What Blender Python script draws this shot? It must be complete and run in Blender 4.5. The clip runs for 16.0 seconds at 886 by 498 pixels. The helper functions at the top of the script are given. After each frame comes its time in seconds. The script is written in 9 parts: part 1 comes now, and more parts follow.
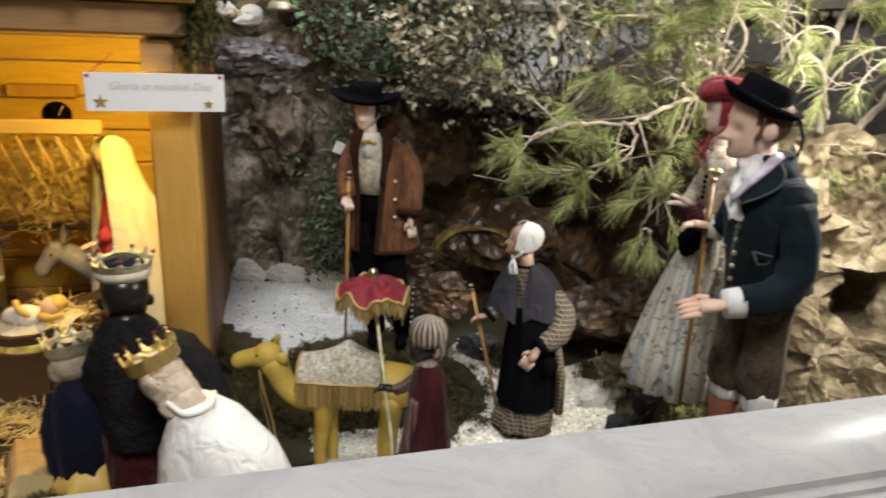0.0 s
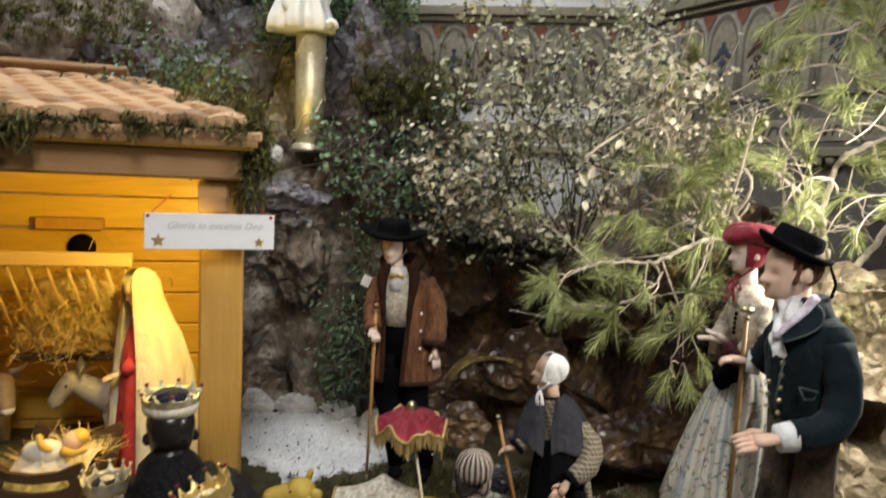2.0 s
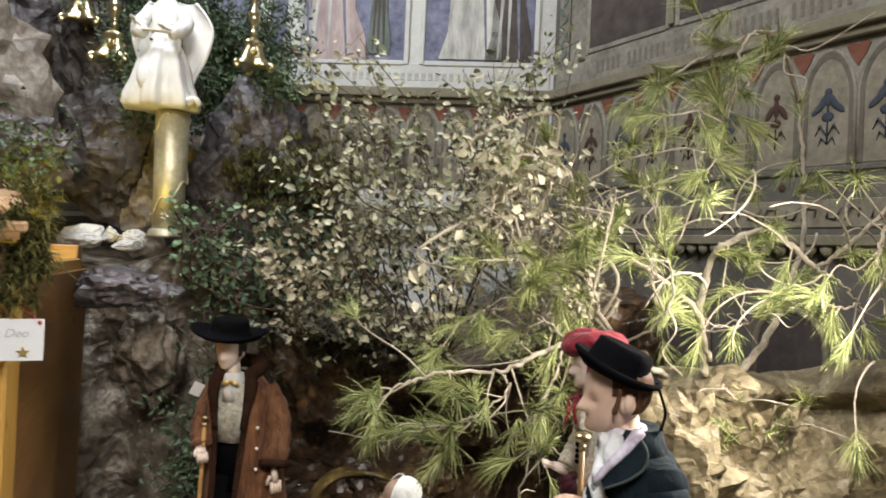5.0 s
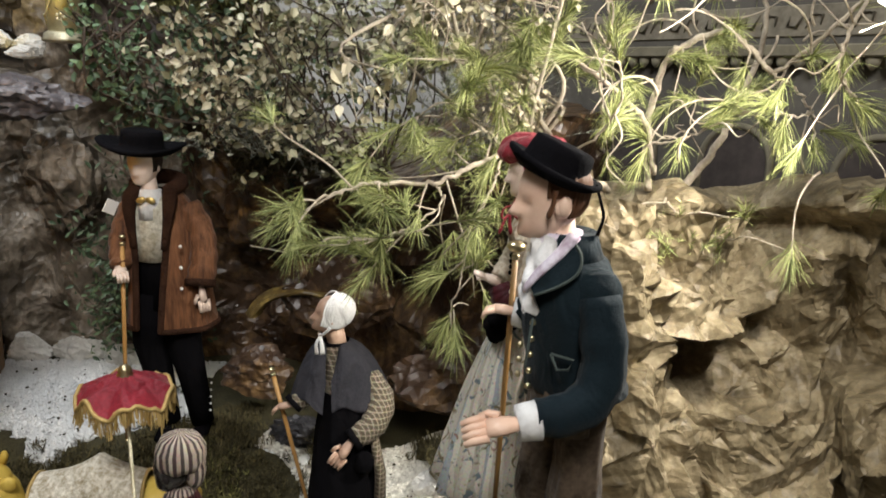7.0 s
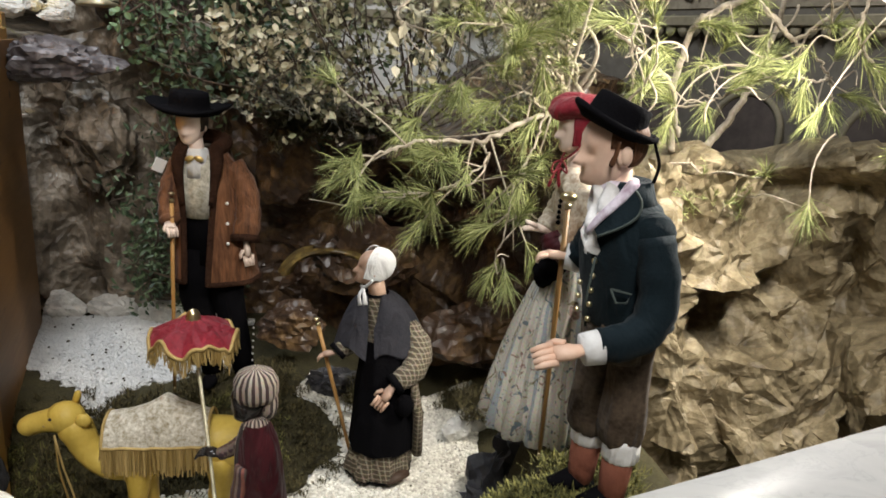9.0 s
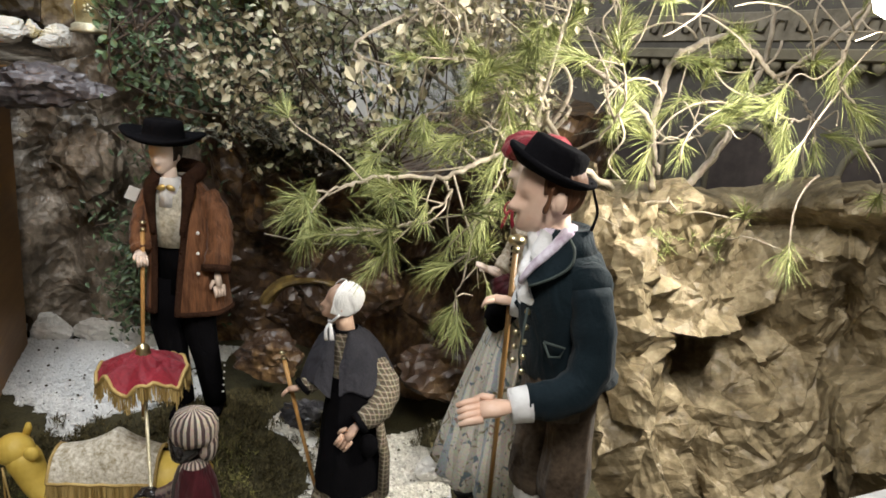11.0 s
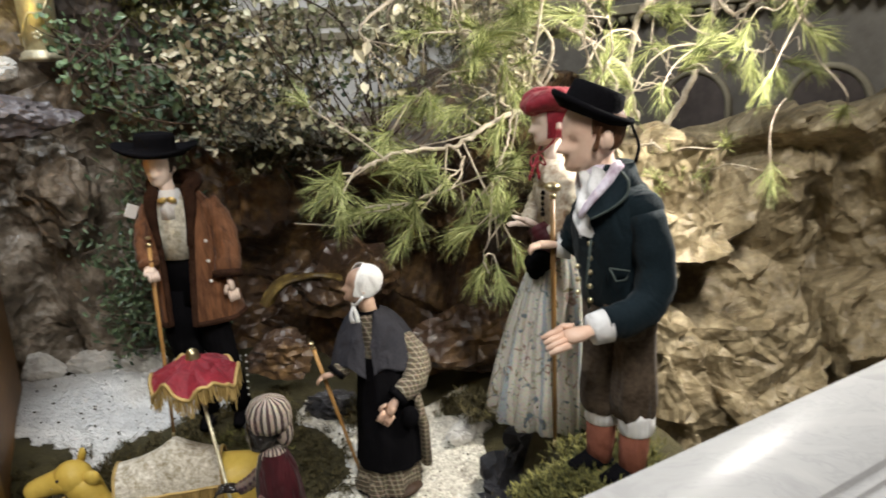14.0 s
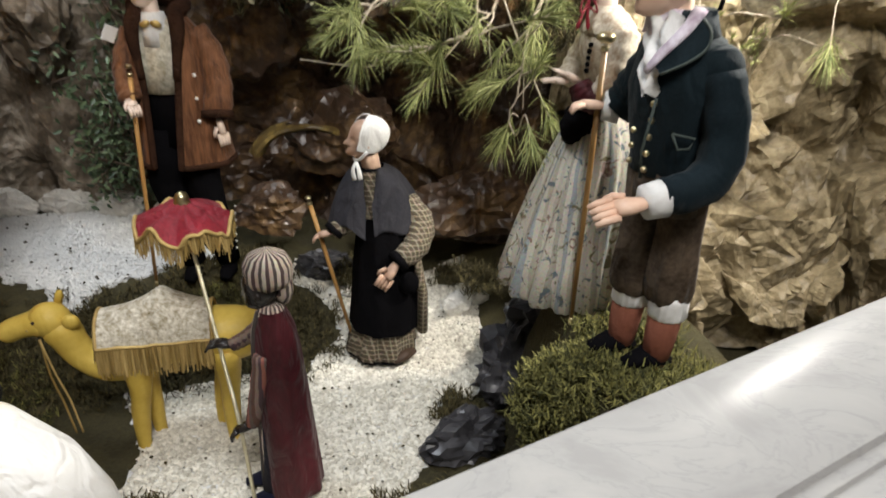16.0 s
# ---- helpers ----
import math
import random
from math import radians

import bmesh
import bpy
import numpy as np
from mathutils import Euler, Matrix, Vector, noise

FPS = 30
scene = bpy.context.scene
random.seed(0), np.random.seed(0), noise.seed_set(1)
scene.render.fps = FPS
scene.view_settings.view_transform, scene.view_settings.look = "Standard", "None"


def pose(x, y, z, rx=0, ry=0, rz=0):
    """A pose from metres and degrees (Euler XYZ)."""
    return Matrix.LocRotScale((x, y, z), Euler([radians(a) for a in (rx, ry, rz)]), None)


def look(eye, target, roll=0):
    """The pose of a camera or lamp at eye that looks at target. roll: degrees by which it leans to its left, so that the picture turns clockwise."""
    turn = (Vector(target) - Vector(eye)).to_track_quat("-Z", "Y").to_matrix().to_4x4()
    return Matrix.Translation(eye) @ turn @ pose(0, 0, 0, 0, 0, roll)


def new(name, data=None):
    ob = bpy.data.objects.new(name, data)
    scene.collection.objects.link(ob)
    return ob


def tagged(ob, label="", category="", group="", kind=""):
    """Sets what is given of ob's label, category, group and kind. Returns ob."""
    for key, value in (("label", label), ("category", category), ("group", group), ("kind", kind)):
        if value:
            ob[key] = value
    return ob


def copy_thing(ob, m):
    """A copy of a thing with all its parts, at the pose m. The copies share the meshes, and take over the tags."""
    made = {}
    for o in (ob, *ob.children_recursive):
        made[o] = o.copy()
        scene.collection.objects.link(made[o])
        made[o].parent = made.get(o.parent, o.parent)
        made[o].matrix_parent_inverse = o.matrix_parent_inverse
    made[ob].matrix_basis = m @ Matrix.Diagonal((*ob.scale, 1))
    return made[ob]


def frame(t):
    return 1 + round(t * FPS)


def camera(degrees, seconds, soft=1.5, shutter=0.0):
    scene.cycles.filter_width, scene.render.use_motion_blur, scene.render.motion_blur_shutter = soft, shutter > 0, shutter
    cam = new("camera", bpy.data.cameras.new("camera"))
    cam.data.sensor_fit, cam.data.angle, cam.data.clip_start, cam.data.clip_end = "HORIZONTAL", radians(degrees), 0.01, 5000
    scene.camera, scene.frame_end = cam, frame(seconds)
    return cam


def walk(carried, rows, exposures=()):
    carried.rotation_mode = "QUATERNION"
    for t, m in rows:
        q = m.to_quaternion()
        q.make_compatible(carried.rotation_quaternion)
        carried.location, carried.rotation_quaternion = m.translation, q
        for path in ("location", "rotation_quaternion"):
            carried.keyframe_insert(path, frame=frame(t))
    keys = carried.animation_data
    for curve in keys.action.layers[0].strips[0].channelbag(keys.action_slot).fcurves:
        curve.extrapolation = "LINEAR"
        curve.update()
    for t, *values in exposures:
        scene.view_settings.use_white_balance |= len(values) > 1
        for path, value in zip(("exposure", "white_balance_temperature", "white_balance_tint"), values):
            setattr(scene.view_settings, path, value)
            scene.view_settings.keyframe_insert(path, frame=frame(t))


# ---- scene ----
cam = camera(65.3, 16.0, soft=1.7, shutter=0.5)
PATH = [
    (0, (0.183, 0.024, 1.671), (0.073, 1.94, 1.107), 2.1),
    (0.5, (0.101, -0.014, 1.669), (-0.109, 1.896, 1.114), 2.5),
    (1, (0.004, -0.056, 1.668), (-0.206, 1.874, 1.188), 2.5),
    (1.5, (-0.029, -0.07, 1.679), (-0.143, 1.892, 1.313), 2.5),
    (2, (0.019, -0.05, 1.706), (-0.024, 1.938, 1.493), 2.6),
    (2.5, (0.096, -0.027, 1.735), (0.048, 1.97, 1.645), 2.2),
    (3, (0.185, 0.0, 1.755), (0.083, 1.997, 1.782), 1.4),
    (3.2, (0.196, 0.013, 1.759), (0.086, 2.009, 1.822), 1.1),
    (5.3, (0.381, 0.238, 1.754), (0.444, 2.237, 1.747), 2.7),
    (5.5, (0.411, 0.263, 1.74), (0.476, 2.259, 1.63), 2.7),
    (6, (0.447, 0.292, 1.727), (0.55, 2.274, 1.481), 2.4),
    (6.5, (0.443, 0.312, 1.713), (0.592, 2.272, 1.348), 2.5),
    (7, (0.387, 0.309, 1.7), (0.6, 2.245, 1.245), 3.1),
    (7.5, (0.337, 0.302, 1.687), (0.586, 2.22, 1.18), 3.6),
    (8, (0.304, 0.287, 1.683), (0.573, 2.194, 1.145), 4.0),
    (8.5, (0.274, 0.248, 1.677), (0.545, 2.152, 1.13), 3.9),
    (9, (0.252, 0.215, 1.676), (0.506, 2.127, 1.148), 3.6),
    (9.2, (0.263, 0.222, 1.68), (0.507, 2.139, 1.166), 3.6),
    (11.3, (0.405, 0.261, 1.71), (0.551, 2.201, 1.247), 4.2),
    (11.5, (0.4, 0.269, 1.71), (0.525, 2.212, 1.254), 4.1),
    (12, (0.324, 0.288, 1.702), (0.407, 2.234, 1.245), 3.5),
    (12.5, (0.229, 0.288, 1.668), (0.269, 2.224, 1.169), 2.4),
    (13, (0.206, 0.276, 1.669), (0.186, 2.203, 1.133), 0.7),
    (13.5, (0.213, 0.259, 1.662), (0.269, 2.187, 1.133), -0.8),
    (14, (0.187, 0.199, 1.665), (0.557, 2.103, 1.176), -3.1),
    (14.5, (0.126, 0.165, 1.648), (0.623, 2.011, 1.059), 0.2),
    (15, (0.118, 0.179, 1.644), (0.56, 2.013, 0.982), 2.2),
    (15.5, (0.119, 0.228, 1.627), (0.526, 2.047, 0.903), 1.8),
    (16, (0.132, 0.331, 1.601), (0.539, 2.102, 0.765), 2.0),
]
walk(cam, [(t, look(eye, target, roll)) for t, eye, target, roll in PATH],
     exposures=[(0.0, -0.12), (1.0, -0.05), (1.6, -0.04), (2.2, -0.14), (3.0, -0.16), (5.5, -0.03), (7.0, -0.05), (9.0, -0.08), (11.5, 0.03), (12.5, 0.08), (14.0, 0.07), (15.5, 0.0)])

# ---- light ----
world = bpy.data.worlds.new("church_air")
scene.world = world
world.use_nodes = True
world.node_tree.nodes["Background"].inputs[0].default_value = (0.55, 0.62, 0.75, 1)
world.node_tree.nodes["Background"].inputs[1].default_value = 0.008


def lamp(name, kind, at, watts, colour, size=0.05, target=None, spread=None):
    data = bpy.data.lights.new(name, kind)
    data.energy, data.color = watts, colour
    if kind == "AREA":
        data.size = size
        if spread:
            data.spread = radians(spread)
    else:
        data.shadow_soft_size = size
    if kind == "SPOT":
        data.spot_size, data.spot_blend = radians(spread), 0.6
    ob = new(name, data)
    ob.matrix_world = look(at, target) if target else pose(*at)
    return ob


# the reflector bulb beside the rail and the lamp inside the stable
BULB = (1.20, 1.38, 1.893)
lamp("bulb_light", "SPOT", BULB, 172.0, (1.0, 0.955, 0.87), 0.045, (0.0, 2.0, 0.72), 152).data.spot_blend = 1.0
lamp("stable_light", "POINT", (-0.76, 1.80, 1.60), 22.0, (1.0, 0.765, 0.15), 0.03)
# two unseen area lamps, added overhead to lift the front and the rocks
lamp("unseen_front_fill", "AREA", (0.3, -0.9, 4.0), 106.0, (1.0, 0.97, 0.94), 0.9, (-0.1, 2.0, 0.9))
lamp("unseen_back_fill", "AREA", (-0.9, 2.0, 4.4), 78.0, (0.86, 0.93, 1.0), 0.8, (-0.4, 2.9, 1.9))

# ---- building helpers ----
from mathutils import noise
from mathutils.geometry import delaunay_2d_cdt


class Shape:
    """Collects faces with material slots; becomes one mesh."""

    def __init__(self):
        self.v, self.f, self.m, self.s, self.n = [], [], [], [], 0

    def add(self, verts, faces, mat=0, smooth=True):
        verts = np.asarray(verts, float).reshape(-1, 3)
        self.v.append(verts)
        for face in faces:
            self.f.append([i + self.n for i in face])
            self.m.append(mat)
            self.s.append(smooth)
        self.n += len(verts)
        return self

    def rings(self, rings, mat=0, smooth=True, caps=True):
        """Skin over closed rings of equal length."""
        k, n = len(rings), len(rings[0])
        faces = [(i * n + j, i * n + (j + 1) % n, (i + 1) * n + (j + 1) % n, (i + 1) * n + j) for i in range(k - 1) for j in range(n)]
        if caps:
            faces += [tuple(range(n - 1, -1, -1)), tuple(range((k - 1) * n, k * n))]
        return self.add(np.concatenate(rings), faces, mat, smooth)

    def lathe(self, profile, mat=0, n=24, folds=0, depth=0.0, centre=(0, 0), smooth=True, caps=True, phase=0.0):
        """profile rows: z, rx, ry, optional shift in x and y. folds: pleats whose depth grows with the row's fraction."""
        rings = []
        a = np.linspace(0, 2 * math.pi, n, endpoint=False)
        zs = [p[0] for p in profile]
        lo, hi = min(zs), max(zs)
        for p in profile:
            z, rx, ry = p[0], p[1], p[2]
            sx, sy = (p[3], p[4]) if len(p) > 4 else (0, 0)
            w = 1 + depth * (hi - z) / max(hi - lo, 1e-6) * (np.sin(folds * a + phase) + 0.5 * np.sin((2 * folds + 3) * a + 1.3 + phase)) if folds else 1
            rings.append(np.stack([centre[0] + sx + rx * w * np.cos(a), centre[1] + sy + ry * w * np.sin(a), np.full(n, z)], 1))
        return self.rings(rings, mat, smooth, caps)

    def tube(self, pts, radii, mat=0, n=8, smooth=True, flat=1.0):
        pts = np.asarray(pts, float)
        radii = np.broadcast_to(np.asarray(radii, float), (len(pts),))
        tan = np.gradient(pts, axis=0)
        tan /= np.linalg.norm(tan, axis=1)[:, None] + 1e-12
        up = np.array([0, 0, 1.0]) if abs(tan[0][2]) < 0.9 else np.array([1.0, 0, 0])
        rings, a = [], np.linspace(0, 2 * math.pi, n, endpoint=False)
        for p, t, r in zip(pts, tan, radii):
            side = np.cross(t, up)
            side /= np.linalg.norm(side) + 1e-12
            up = np.cross(side, t)
            rings.append(p + r * (np.cos(a)[:, None] * side + flat * np.sin(a)[:, None] * up))
        return self.rings(rings, mat, smooth)

    def ball(self, c, r, mat=0, n=16, m=10, rot=None, smooth=True):
        r = np.broadcast_to(np.asarray(r, float), (3,))
        th, a = np.linspace(0.06, math.pi - 0.06, m), np.linspace(0, 2 * math.pi, n, endpoint=False)
        rings = []
        for t in th:
            q = np.stack([r[0] * math.sin(t) * np.cos(a), r[1] * math.sin(t) * np.sin(a), np.full(n, -r[2] * math.cos(t))], 1)
            if rot is not None:
                q = q @ np.array(Euler([radians(x) for x in rot]).to_matrix()).T
            rings.append(q + np.asarray(c, float))
        return self.rings(rings, mat, smooth)

    def box(self, c, size, mat=0, rot=(0, 0, 0), bevel=0.004):
        sx, sy, sz = (s / 2 for s in size)
        b = min(bevel, sx * 0.8, sy * 0.8, sz * 0.8)
        bm = bmesh.new()
        bmesh.ops.create_cube(bm, size=1, matrix=Matrix.Diagonal((2 * sx, 2 * sy, 2 * sz, 1)))
        if b > 0:
            bmesh.ops.bevel(bm, geom=bm.edges[:], offset=b, segments=1, affect="EDGES")
        rm = np.array(Euler([radians(x) for x in rot]).to_matrix())
        bm.verts.index_update()
        vs = np.array([v.co[:] for v in bm.verts]) @ rm.T + np.asarray(c, float)
        fs = [[v.index for v in f.verts] for f in bm.faces]
        bm.free()
        return self.add(vs, fs, mat, False)

    def grid(self, pts, mat=0, smooth=True, alternate=False):
        """pts: array (nu, nv, 3)."""
        nu, nv = pts.shape[:2]
        faces = []
        for i in range(nu - 1):
            for j in range(nv - 1):
                a, b, c, d = i * nv + j, (i + 1) * nv + j, (i + 1) * nv + j + 1, i * nv + j + 1
                if alternate:
                    faces += [(a, b, c), (a, c, d)] if (i + j) % 2 else [(a, b, d), (b, c, d)]
                else:
                    faces.append((a, b, c, d))
        return self.add(pts.reshape(-1, 3), faces, mat, smooth)

    def moved(self, m):
        r, t = np.array(m.to_3x3()), np.array(m.translation)
        self.v = [v @ r.T + t for v in self.v]
        return self

    def mesh(self, name, mats):
        me = bpy.data.meshes.new(name)
        vs = np.concatenate(self.v)
        me.from_pydata(vs.tolist(), [], self.f)
        for mt in (mats if isinstance(mats, (list, tuple)) else [mats]):
            me.materials.append(mt)
        me.polygons.foreach_set("material_index", self.m)
        me.polygons.foreach_set("use_smooth", self.s)
        me.update()
        return me


def thing(name, shape, mats, label, category, at=(0, 0, 0), turn=0, group="", kind=""):
    ob = new(name, shape.mesh(name, mats))
    ob.matrix_world = pose(*at, 0, 0, turn)
    return tagged(ob, label, category, group, kind)


def base(name, label, category, at=(0, 0, 0), turn=0, group="", kind=""):
    ob = new(name)
    ob.matrix_world = pose(*at, 0, 0, turn)
    return tagged(ob, label, category, group, kind)


def part(name, shape, mats, parent, label="", at=None):
    ob = new(name, shape if isinstance(shape, bpy.types.Mesh) else shape.mesh(name, mats))
    ob.parent = parent
    if at is not None:
        ob.matrix_basis = at
    if label:
        ob["label"] = label
    return ob


def quads(verts4):
    """A mesh-ready pair from an array (n, 4, 3) of loose quads."""
    n = len(verts4)
    return verts4.reshape(-1, 3), np.arange(n * 4).reshape(n, 4).tolist()


def curve_points(ctrl, n):
    """A smooth line of n points through a few control points (Catmull-Rom)."""
    c = np.asarray(ctrl, float)
    c = np.concatenate([[2 * c[0] - c[1]], c, [2 * c[-1] - c[-2]]])
    out = []
    for u in np.linspace(0, len(c) - 3 - 1e-6, n):
        i, t = int(u), u - int(u)
        a, b, d, e = c[i], c[i + 1], c[i + 2], c[i + 3]
        out.append(0.5 * (2 * b + (d - a) * t + (2 * a - 5 * b + 4 * d - e) * t * t + (3 * b - a - 3 * d + e) * t**3))
    return np.array(out)


def unit(v):
    return v / (np.linalg.norm(v, axis=-1, keepdims=True) + 1e-12)


def smooth01(x):
    x = np.clip(x, 0, 1)
    return x * x * (3 - 2 * x)


def creased(u, v, cell, seed, ):
    """Piecewise flat random heights over a warped triangle lattice: the folds of crumpled paper."""
    g = np.random.default_rng(seed)
    table = g.uniform(-1, 1, (64, 64))
    wu = u + 0.35 * cell * np.sin(v / cell * 1.7 + seed) + 0.2 * cell * np.sin(u / cell * 2.3)
    wv = v + 0.35 * cell * np.sin(u / cell * 1.9 + 2 * seed) + 0.3 * u * math.sin(seed)
    x, y = wu / cell + 40, wv / cell + 40
    i, j = np.floor(x).astype(int), np.floor(y).astype(int)
    fx, fy = x - i, y - j
    t = lambda a, b: table[a % 64, b % 64]
    low = t(i, j) + fx * (t(i + 1, j) - t(i, j)) + fy * (t(i, j + 1) - t(i, j))
    high = t(i + 1, j + 1) + (1 - fx) * (t(i, j + 1) - t(i + 1, j + 1)) + (1 - fy) * (t(i + 1, j) - t(i + 1, j + 1))
    return np.where(fx + fy < 1, low, high)


def wavy(x, y, seed=0):
    """Gentle uneven ground, about -1 to 1."""
    return (np.sin(3.1 * x + 1.7 * y + seed) + np.sin(-2.3 * x + 4.1 * y + 2 * seed) + 0.6 * np.sin(9 * x + 5 * y) + 0.6 * np.sin(-7 * x + 11 * y + seed)) / 3.2


def facets(q, pts, tris, heights):
    """Heights at q, flat over each triangle of pts."""
    out = np.zeros(len(q))
    ones = np.concatenate([q, np.ones((len(q), 1))], 1)
    for a, b, c in tris:
        m = np.linalg.inv(np.array([[pts[a][0], pts[b][0], pts[c][0]], [pts[a][1], pts[b][1], pts[c][1]], [1, 1, 1]]))
        bary = ones @ m.T
        inside = (bary > -1e-6).all(1)
        out[inside] = bary[inside] @ np.array([heights[a], heights[b], heights[c]])
    return out


def crumpled(w, h, seed, cells=(0.17, 0.07), fine=0.03, tall=1.0):
    """Crumpled sheet w by h: for each cell size a net of flat facets with sharp creases. Gives places, triangles and one row of heights (-1 to 1) for each size; tall stretches the facets upwards."""
    g = np.random.default_rng(seed)
    every, nets = [], []
    for cell in cells:
        nu, nv = max(2, round(w / cell)), max(2, round(h / (cell * tall)))
        p = np.array([(i / nu, j / nv) for i in range(nu + 1) for j in range(nv + 1)])
        inner_u, inner_v = (p[:, 0] > 0) & (p[:, 0] < 1), (p[:, 1] > 0) & (p[:, 1] < 1)
        p = (p + g.uniform(-0.46, 0.46, p.shape) / (nu, nv) * np.stack([inner_u, inner_v], 1)) * (w, h)
        p, edges, tris = delaunay_2d_cdt([Vector(q) for q in p], [], [], 0, 1e-5)[:3]
        p = np.array([q[:] for q in p])
        tris = [t for t in tris if abs(np.linalg.det(np.array([p[t[1]] - p[t[0]], p[t[2]] - p[t[0]]]))) > 1e-7]
        nets.append((p, tris, g.uniform(-1, 1, len(p))))
        every.append(p)
        for a, b in edges:
            n = int(np.linalg.norm(p[a] - p[b]) / fine)
            if n:
                every.append(p[a] + (p[b] - p[a]) * (np.arange(1, n + 1)[:, None] / (n + 1)))
    every.append(g.uniform(0, 1, (int(0.6 * w * h / fine**2), 2)) * (w, h))
    q, _, faces = delaunay_2d_cdt([Vector(c) for c in np.concatenate(every)], [], [], 0, 1e-4)[:3]
    q = np.array([c[:] for c in q])
    return q, [list(f) for f in faces], [facets(q, *net) for net in nets], g.uniform(-1, 1, (len(q), 3))


def creases(ob, degrees=24):
    """Soft facets, sharp folds."""
    ob.data.set_sharp_from_angle(angle=radians(degrees))
    return ob

# ---- materials ----
def nodes_of(name):
    mt = bpy.data.materials.new(name)
    mt.use_nodes = True
    return mt, mt.node_tree, mt.node_tree.nodes["Principled BSDF"]


def node(nt, kind, **inputs):
    n = nt.nodes.new(kind)
    for key, value in inputs.items():
        n.inputs[key.replace("_", " ")].default_value = value
    return n


def link(nt, a, ao, b, bi):
    nt.links.new(a.outputs[ao], b.inputs[bi])


def ramp(nt, stops):
    n = nt.nodes.new("ShaderNodeValToRGB")
    while len(n.color_ramp.elements) < len(stops):
        n.color_ramp.elements.new(0.5)
    for e, (p, c) in zip(n.color_ramp.elements, stops):
        e.position, e.color = p, (*c, 1)
    return n


def surf(name, dark, light, scale=8.0, rough=0.7, fine=80.0, bump=0.15, metal=0.0, stretch=(1, 1, 1), island=0.0, thing_random=0.0, spec=0.35, sheen=0.0, mid=None, deep=0.004, clear=0.0, contrast=0.22, fold=0.0):
    """A surface with broad colour drift, fine grain and fine relief; stretch runs the grain along an axis."""
    mt, nt, bs = nodes_of(name)
    tc = nt.nodes.new("ShaderNodeTexCoord")
    mp = nt.nodes.new("ShaderNodeMapping")
    mp.inputs["Scale"].default_value = stretch
    link(nt, tc, "Object", mp, "Vector")
    big = node(nt, "ShaderNodeTexNoise", Scale=scale, Detail=6.0, Roughness=0.62)
    small = node(nt, "ShaderNodeTexNoise", Scale=fine, Detail=4.0, Roughness=0.6)
    link(nt, mp, "Vector", big, "Vector")
    link(nt, mp, "Vector", small, "Vector")
    mix = node(nt, "ShaderNodeMath")
    mix.operation = "MULTIPLY_ADD"
    mix.inputs[1].default_value = 0.35
    link(nt, small, "Fac", mix, 0)
    scale_big = node(nt, "ShaderNodeMath")
    scale_big.operation = "MULTIPLY"
    scale_big.inputs[1].default_value = 0.65
    link(nt, big, "Fac", scale_big, 0)
    link(nt, scale_big, 0, mix, 2)
    last = mix
    if island or thing_random:
        info = nt.nodes.new("ShaderNodeNewGeometry" if island else "ShaderNodeObjectInfo")
        add = node(nt, "ShaderNodeMath")
        add.operation = "MULTIPLY_ADD"
        add.inputs[1].default_value = island or thing_random
        link(nt, info, "Random Per Island" if island else "Random", add, 0)
        off = node(nt, "ShaderNodeMath")
        off.operation = "SUBTRACT"
        off.inputs[1].default_value = (island or thing_random) / 2
        link(nt, mix, 0, off, 0)
        link(nt, off, 0, add, 2)
        last = add
    lo, hi = 0.5 - contrast, 0.5 + contrast
    cr = ramp(nt, [(lo, dark), (hi, light)] if mid is None else [(lo, dark), (0.5, mid), (hi, light)])
    link(nt, last, 0, cr, "Fac")
    link(nt, cr, "Color", bs, "Base Color")
    bs.inputs["Roughness"].default_value = rough
    bs.inputs["Metallic"].default_value = metal
    bs.inputs["Specular IOR Level"].default_value = spec
    bs.inputs["Sheen Weight"].default_value = sheen
    bs.inputs["Coat Weight"].default_value = clear
    if bump:
        bp = node(nt, "ShaderNodeBump", Strength=bump, Distance=deep)
        link(nt, small, "Fac", bp, "Height")
        link(nt, bp, "Normal", bs, "Normal")
        if fold:
            soft = node(nt, "ShaderNodeTexNoise", Scale=24.0, Detail=2.5, Roughness=0.45, Distortion=0.8)
            sm = nt.nodes.new("ShaderNodeMapping")
            sm.inputs["Scale"].default_value = (1.0, 1.0, 0.5)
            link(nt, tc, "Object", sm, "Vector")
            link(nt, sm, "Vector", soft, "Vector")
            fb = node(nt, "ShaderNodeBump", Strength=fold, Distance=0.02)
            link(nt, soft, "Fac", fb, "Height")
            link(nt, fb, "Normal", bp, "Normal")
    return mt


